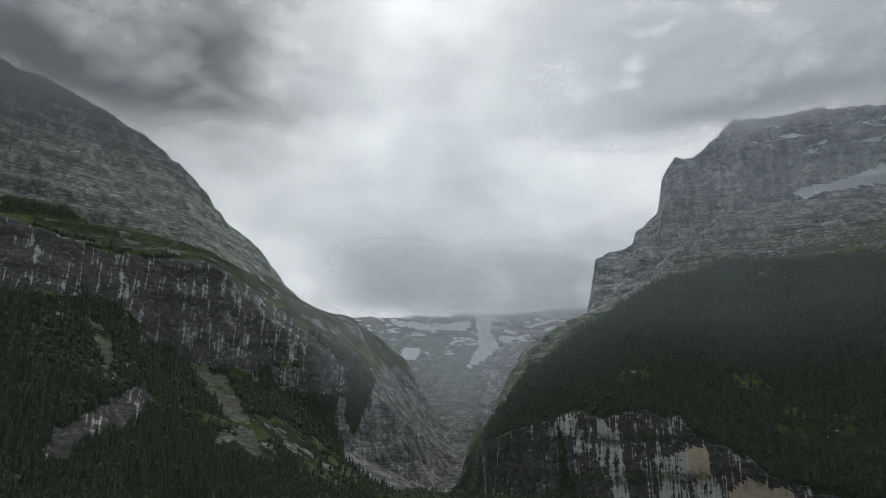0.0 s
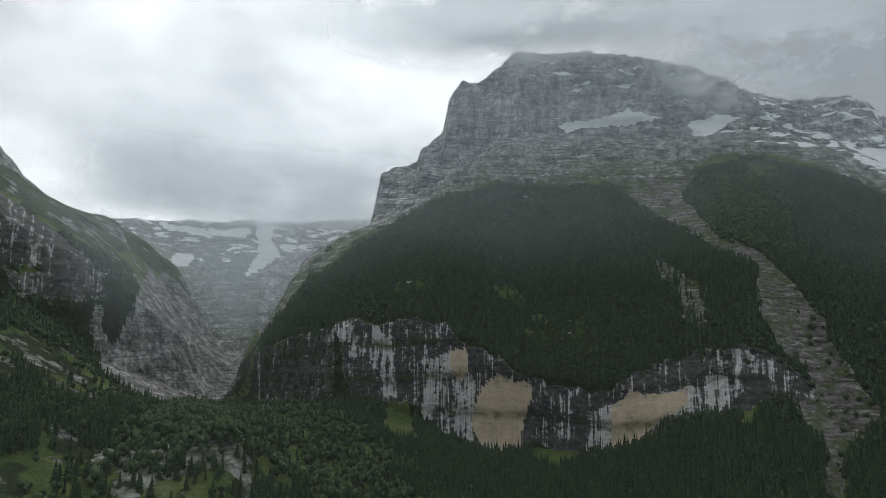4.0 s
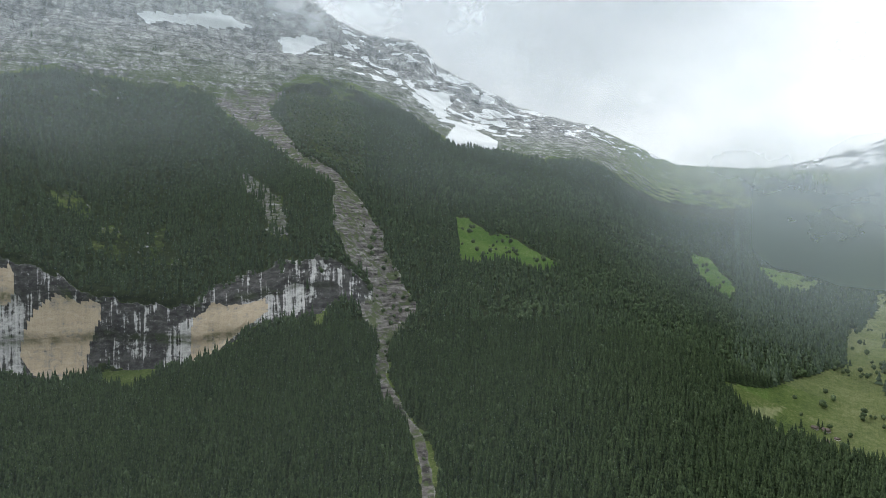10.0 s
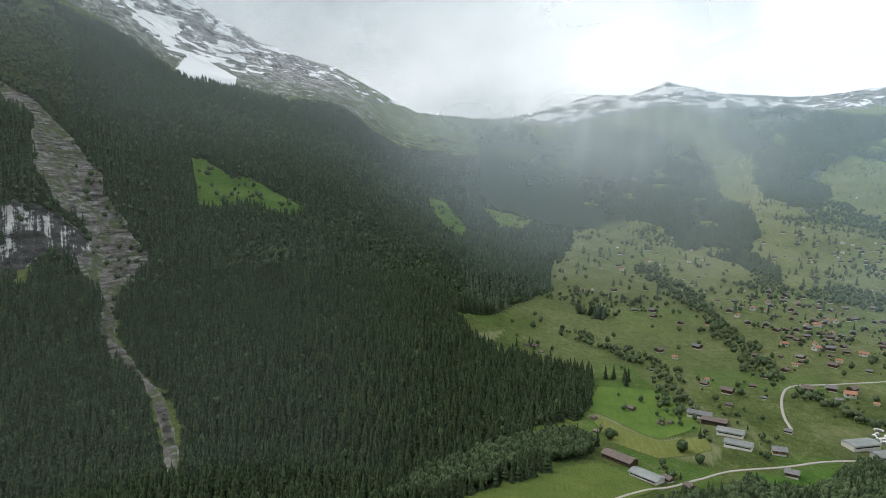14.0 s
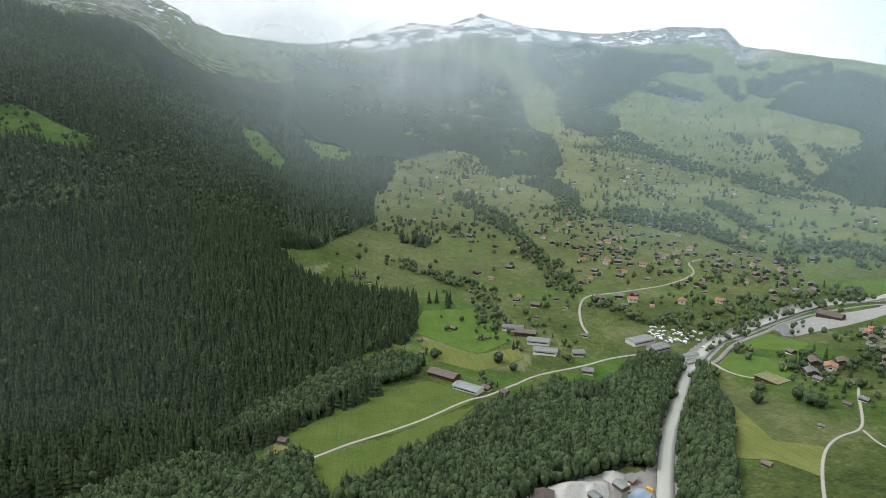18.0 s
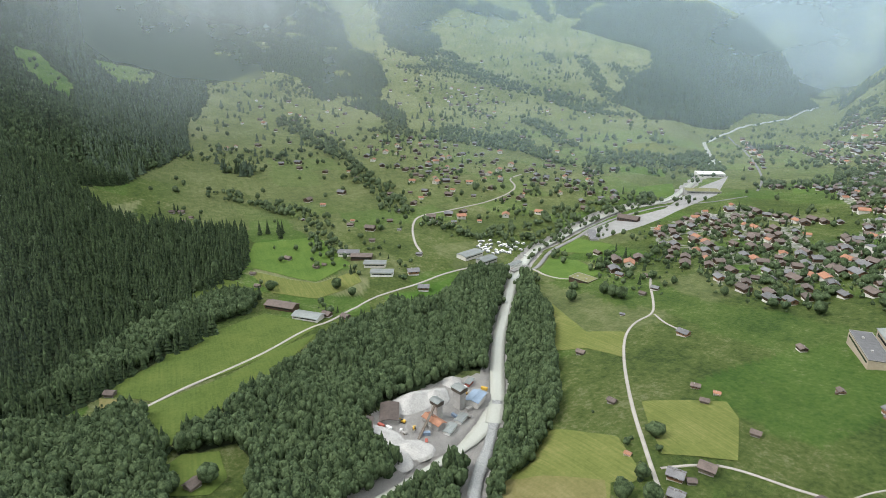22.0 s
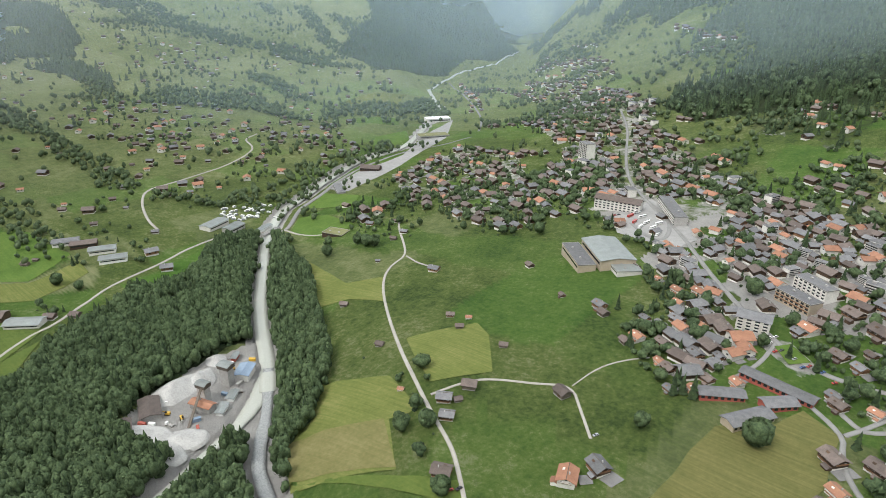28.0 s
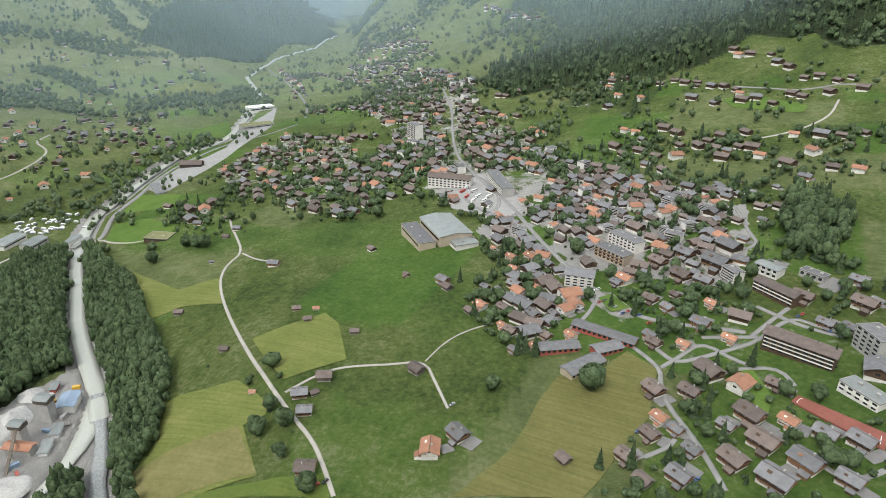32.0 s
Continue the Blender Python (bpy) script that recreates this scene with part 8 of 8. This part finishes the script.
# paved yards beside the houses
yard_rng = random.Random(77)
YARD = surface("worn_yard_paving", (0.12, 0.118, 0.114), (0.21, 0.205, 0.198), 0.8, 0.9, 0.1, 6.0)
for x, y, w in TAKEN:
    if math.hypot(x, y) > 620 or x > 160 or w > 24 or yard_rng.random() < 0.35:
        continue
    a = radians(150 + yard_rng.uniform(-20, 20) + yard_rng.choice((0, 90)))
    ox, oy = x + math.cos(a) * w * 0.62, y + math.sin(a) * w * 0.62
    hw, hd = w * yard_rng.uniform(0.2, 0.34), w * yard_rng.uniform(0.22, 0.4)
    plot([(ox + i * hw * math.cos(a) - j * hd * math.sin(a), oy + i * hw * math.sin(a) + j * hd * math.cos(a)) for i, j in ((-1, -1), (1, -1), (1, 1), (-1, 1))],
         YARD, "small paved yard beside a house", 0.3, "pavement", "pavement", 8.0, 0.8)
far_mesh = bpy.data.meshes.new("far_houses")
far_mesh.from_pydata(FAR_V, [], FAR_F)
for mat in FAR_SLOTS:
    far_mesh.materials.append(mat)
far_mesh.polygons.foreach_set("material_index", np.array(FAR_M, dtype=np.int32))
tagged(new("far_houses", far_mesh), "scattered distant timber houses and barns on green slopes", "houses", kind="stuff")

# ---- single trees ----
def mesh_part(name, v, f, mat, parent, label=""):
    me = mesh_of(name, v, f)
    layer = me.attributes.new("tint", "FLOAT", "POINT")
    layer.data.foreach_set("value", np.full(len(v), 0.5, dtype=np.float32))
    me.materials.append(mat)
    ob = new(name, me)
    ob.parent = parent
    if label:
        ob["label"] = label
    return ob


def trunk_shape(h, r, limbs, rng):
    """A tapered trunk with a few limbs."""
    v, f = [], []

    def limb(a, b, r0, r1):
        d = np.subtract(b, a)
        u = np.cross(d, (0.3, 0.5, 0.8))
        u /= np.linalg.norm(u)
        w = np.cross(d, u)
        w /= np.linalg.norm(w)
        n = len(v)
        for p, q in ((a, r0), (b, r1)):
            for k in range(6):
                v.append(np.array(p) + q * (math.cos(k * 1.0472) * u + math.sin(k * 1.0472) * w))
        for k in range(6):
            f.append((n + k, n + (k + 1) % 6, n + 6 + (k + 1) % 6, n + 6 + k))
    limb((0, 0, -0.8), (0, 0, h * 0.6), r, r * 0.5)
    for i in range(limbs):
        a = 6.28 * i / limbs + rng.random()
        limb((0, 0, h * (0.3 + 0.06 * i)), (h * 0.28 * math.cos(a), h * 0.28 * math.sin(a), h * (0.55 + 0.06 * i)), r * 0.5, r * 0.15)
    return np.array(v), np.array(f)


def broad_tree(seed):
    def make():
        rng = np.random.default_rng(seed)
        ob = new("broadleaf_tree")
        ob["label"], ob["category"], ob["group"] = "round leafy tree standing alone on the meadow", "tree", "single trees"
        tv, tf = trunk_shape(12, 0.35, 5, rng)
        mesh_part("trunk", tv, tf, BARK, ob)
        cv, cf = crown_shape(16, 2800, rng)
        cv = (cv - (0, 0, 0.5)) * (15, 15, 14.5) + (0, 0, 7.4)
        mesh_part("crown", cv, cf, LEAF, ob)
        return ob
    return make


def fir_tree(seed):
    def make():
        rng = np.random.default_rng(seed)
        ob = new("spruce_tree")
        ob["label"], ob["category"], ob["group"] = "slender dark spruce between the houses", "tree", "single spruces"
        tv, tf = trunk_shape(14, 0.25, 0, rng)
        mesh_part("trunk", tv, tf, BARK, ob)
        cv, cf = spruce_shape(16, 11, rng, 0.17)
        mesh_part("crown", cv * (20, 20, 20), cf, SPRUCE, ob)
        return ob
    return make


for i, (x, y) in enumerate(LONE_TREES + LONE_B):
    place(broad_tree(40 + i % 4), ("broad", i % 4), x, y, (0.95, 0.7, 0.8, 0.9)[i % 4] * (1.05 if i == 0 else 0.85), 37 * i)
for i, (x, y) in enumerate(CONIFERS):
    place(fir_tree(50 + i % 3), ("fir", i % 3), x, y, 0.62 + 0.08 * (i % 3), 50 * i)
for a, b, n in ((SPRUCE_A[0], SPRUCE_A[1], 9), (SPRUCE_B[0], SPRUCE_B[1], 6)):
    for i in range(n):
        u = i / (n - 1)
        place(fir_tree(50 + i % 3), ("fir", i % 3), a[0] * (1 - u) + b[0] * u + 8 * math.sin(7 * i), a[1] * (1 - u) + b[1] * u + 8 * math.cos(5 * i), 1.0, 50 * i)

# ---- garden trees and shrubs between the houses ----
homes = np.array(TAKEN)
pts = []
garden_rng = np.random.default_rng(31)
for k in range(14):
    a, d = garden_rng.random(len(homes)) * 6.28, homes[:, 2] * 0.75 + 3 + 14 * garden_rng.random(len(homes))
    pts.append(np.stack([homes[:, 0] + d * np.cos(a), homes[:, 1] + d * np.sin(a)], -1)[garden_rng.random(len(homes)) < 0.8])
pts = np.concatenate(pts)
gap = np.min([np.hypot(pts[:, 0] - x, pts[:, 1] - y) - 0.55 * w for x, y, w in TAKEN], axis=0)
crowd = np.array([np.sum(np.hypot(homes[:, 0] - a, homes[:, 1] - b) < 55) for a, b in pts])
far_off = np.hypot(pts[:, 0], pts[:, 1]) > 760
keep = ((crowd > 3) & (~far_off | (garden_rng.random(len(pts)) < 0.2))) | (garden_rng.random(len(pts)) < 0.03)
pts, gap = pts[keep], gap[keep]
pts = pts[(gap > 1.2) & (np.hypot(pts[:, 0], pts[:, 1]) < 1500)]
pts = clear_of(pts, STREETS, 4.5)
pts = clear_of(pts, [RIVER_LOWER, BROOK], 12)
for poly in HAY + GREEN + [TENNIS, QUARRY, SQUARE, PLAZA, YARD_STATION, MEADOW_WIDE]:
    pts = pts[~inside(poly, pts[:, 0], pts[:, 1])]
pts = pts[~inside(TOWN_HEART, pts[:, 0], pts[:, 1]) | (garden_rng.random(len(pts)) < 0.5)]
pts = np.concatenate([pts, ground_at(pts[:, 0], pts[:, 1])[:, None] - 0.2], 1)
kind = garden_rng.random(len(pts))
leafy_pts, firs = pts[kind < 0.86], pts[kind >= 0.86]
h = 2.2 + 8.0 * garden_rng.random(len(leafy_pts)) ** 2.2
stand_of("garden_trees", CROWNS, leafy_pts, h, h * (0.8 + 0.4 * garden_rng.random(len(h))), LEAF, "leafy garden trees and shrubs among the houses", "trees")
h = 6 + 9 * garden_rng.random(len(firs))
stand_of("garden_spruces", NEAR_SPRUCES, firs, h, h * 1.1, SPRUCE, "dark spruces among the village houses", "trees")

# ---- added haze sheets, rain veils and the cloud that hides the summits ----
def veil(name, az0, az1, z0, z1, dist, thick, label, seed, fade_low=0.1, fade_high=0.5, scale=(1 / 700, 1 / 700, 1 / 350), cut=(0.3, 0.7), sides=4.0, wander=140.0, colour=0.82, soft=260.0, through_light=0.5, tint=None):
    """A translucent sheet coloured as haze, rain or cloud: lit by the sky, thinning out at its rims."""
    n, m = int((az1 - az0) / 1.5) + 2, 40
    a = np.linspace(az0, az1, n)[:, None] + np.zeros((1, m))
    u = np.zeros((n, 1)) + np.linspace(0, 1, m)[None]
    z = z0 + (z1 - z0) * u
    r = dist + wander * vnoise(np.stack([a * 14, z], -1), 420, seed)
    pos = np.stack([r * np.sin(np.radians(a)), r * np.cos(np.radians(a)), z], -1)
    me = grid_mesh(name, pos, close=False)
    rim = smoothstep(0, max(fade_low, 1e-6), u) * smoothstep(1, fade_high, u) * (smoothstep(0, sides, a - az0) if az0 > -46 else 1.0) * smoothstep(0, sides, az1 - a)
    if soft:
        over = z - ground_at(pos[..., 0].reshape(-1), pos[..., 1].reshape(-1)).reshape(z.shape)
        rim = rim * smoothstep(0, soft, over)
    layer = me.attributes.new("rim", "FLOAT", "POINT")
    layer.data.foreach_set("value", np.ascontiguousarray(rim, dtype=np.float32).reshape(-1))
    mat, t, p = material(name)
    t.nodes.remove(p)
    sheet_front, back = node(t, "ShaderNodeBsdfDiffuse"), node(t, "ShaderNodeBsdfTranslucent")
    # haze is put into the sheet's colour, bluer than for rain and cloud
    for q in (sheet_front, back):
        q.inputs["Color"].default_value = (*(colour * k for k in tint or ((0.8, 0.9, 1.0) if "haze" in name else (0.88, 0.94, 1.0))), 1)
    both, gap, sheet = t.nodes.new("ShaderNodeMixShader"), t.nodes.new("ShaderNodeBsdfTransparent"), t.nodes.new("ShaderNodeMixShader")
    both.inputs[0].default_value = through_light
    t.links.new(sheet_front.outputs[0], both.inputs[1])
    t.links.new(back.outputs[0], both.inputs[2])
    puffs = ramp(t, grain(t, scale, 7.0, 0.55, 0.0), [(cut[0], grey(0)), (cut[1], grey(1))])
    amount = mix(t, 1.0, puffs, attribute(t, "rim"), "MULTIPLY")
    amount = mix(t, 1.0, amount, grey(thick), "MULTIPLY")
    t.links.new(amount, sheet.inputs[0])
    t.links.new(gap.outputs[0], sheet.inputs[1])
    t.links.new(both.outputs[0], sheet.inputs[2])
    t.links.new(sheet.outputs[0], t.nodes["Material Output"].inputs["Surface"])
    me.materials.append(mat)
    return tagged(new(name, me), label, "mist", kind="structure")


# tinted sheets added as aerial haze, to lift and blue what lies behind
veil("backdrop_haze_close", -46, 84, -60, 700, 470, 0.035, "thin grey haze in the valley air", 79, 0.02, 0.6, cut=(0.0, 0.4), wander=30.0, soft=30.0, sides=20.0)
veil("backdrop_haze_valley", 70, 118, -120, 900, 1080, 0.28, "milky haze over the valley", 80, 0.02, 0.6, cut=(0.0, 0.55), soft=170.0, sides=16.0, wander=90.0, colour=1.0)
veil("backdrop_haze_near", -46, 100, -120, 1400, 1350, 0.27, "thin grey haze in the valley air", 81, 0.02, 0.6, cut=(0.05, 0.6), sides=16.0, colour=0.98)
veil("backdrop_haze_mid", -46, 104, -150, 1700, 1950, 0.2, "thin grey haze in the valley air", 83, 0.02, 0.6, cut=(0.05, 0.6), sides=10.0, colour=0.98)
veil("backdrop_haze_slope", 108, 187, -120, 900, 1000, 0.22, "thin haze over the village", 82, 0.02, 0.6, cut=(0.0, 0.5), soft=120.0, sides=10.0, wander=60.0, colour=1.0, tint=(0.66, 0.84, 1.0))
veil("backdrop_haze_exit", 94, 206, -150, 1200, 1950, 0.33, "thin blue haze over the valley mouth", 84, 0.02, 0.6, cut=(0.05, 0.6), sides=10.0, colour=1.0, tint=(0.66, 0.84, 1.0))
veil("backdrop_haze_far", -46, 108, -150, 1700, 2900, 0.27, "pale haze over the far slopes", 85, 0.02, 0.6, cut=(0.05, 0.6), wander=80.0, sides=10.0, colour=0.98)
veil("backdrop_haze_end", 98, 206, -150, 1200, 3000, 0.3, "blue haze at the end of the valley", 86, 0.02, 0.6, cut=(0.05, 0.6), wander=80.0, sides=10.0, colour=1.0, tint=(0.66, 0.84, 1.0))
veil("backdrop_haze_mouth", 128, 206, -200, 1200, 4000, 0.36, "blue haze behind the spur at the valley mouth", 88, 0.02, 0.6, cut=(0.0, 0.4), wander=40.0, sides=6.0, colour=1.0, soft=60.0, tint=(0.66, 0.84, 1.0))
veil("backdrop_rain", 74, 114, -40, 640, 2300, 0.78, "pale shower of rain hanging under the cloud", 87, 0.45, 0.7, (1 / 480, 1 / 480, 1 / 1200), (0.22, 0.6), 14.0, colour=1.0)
veil("backdrop_summit_cloud", 2, 76, 1165, 2300, 2300, 0.97, "grey cloud wrapped round the summit", 89, 0.17, 0.6, (1 / 420, 1 / 420, 1 / 260), (0.32, 0.48), 20.0, soft=0.0, through_light=0.75, colour=0.95)
veil("backdrop_shoulder_cloud", 37, 68, 1020, 1600, 2600, 0.9, "torn cloud along the snowy shoulder", 95, 0.34, 0.6, (1 / 300, 1 / 300, 1 / 200), (0.42, 0.58), 8.0, soft=0.0, through_light=0.75, colour=0.95)
veil("backdrop_ridge_cloud", -46, -4, 800, 1800, 1700, 0.97, "dark cloud resting on the ridge", 91, 0.3, 0.7, (1 / 520, 1 / 520, 1 / 330), (0.22, 0.6), 22.0, soft=0.0, colour=0.3, through_light=0.25)
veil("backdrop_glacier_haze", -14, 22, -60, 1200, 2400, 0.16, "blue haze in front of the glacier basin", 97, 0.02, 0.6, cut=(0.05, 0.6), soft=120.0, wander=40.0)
veil("backdrop_glacier_cloud", -14, 22, 800, 1500, 4000, 0.95, "cloud lying on the glacier basin", 93, 0.3, 0.6, (1 / 600, 1 / 600, 1 / 260), (0.25, 0.5), 8.0, wander=50.0, soft=0.0, through_light=0.8, colour=0.95)

# ---- true size ----
# The plan above is drawn at 1 : 1.35. Everything is set to true size about the valley floor, and the ranges
# more than three kilometres off are drawn in towards the valley so that they stay within sight.
TRUE, NEAR, FAR_IN = 1.35, 2000.0, 0.56
bpy.context.view_layer.update()
SPREAD = {"ground", "mountain_forest", "valley_forest", "slope_forest", "hedgerow_trees", "far_houses", "water"}
for ob in list(scene.objects):
    if ob.parent is not None or ob.type not in ("MESH", "EMPTY"):
        continue
    if ob.type == "MESH" and (ob.name.split(".")[0] in SPREAD or ob.name.startswith("backdrop")):
        co = np.empty(len(ob.data.vertices) * 3, dtype=np.float32)
        ob.data.vertices.foreach_get("co", co)
        co = co.reshape(-1, 3) - (0, 0, EYE / TRUE)
        d = np.maximum(np.linalg.norm(co, axis=1, keepdims=True), 1.0)
        co = co * np.where(d > NEAR, (NEAR + (d - NEAR) * FAR_IN) / d, 1.0) * TRUE + (0, 0, EYE)
        ob.data.vertices.foreach_set("co", np.ascontiguousarray(co, dtype=np.float32).reshape(-1))
        ob.data.update()
    else:
        ob.matrix_basis = Matrix.Scale(TRUE, 4) @ ob.matrix_basis
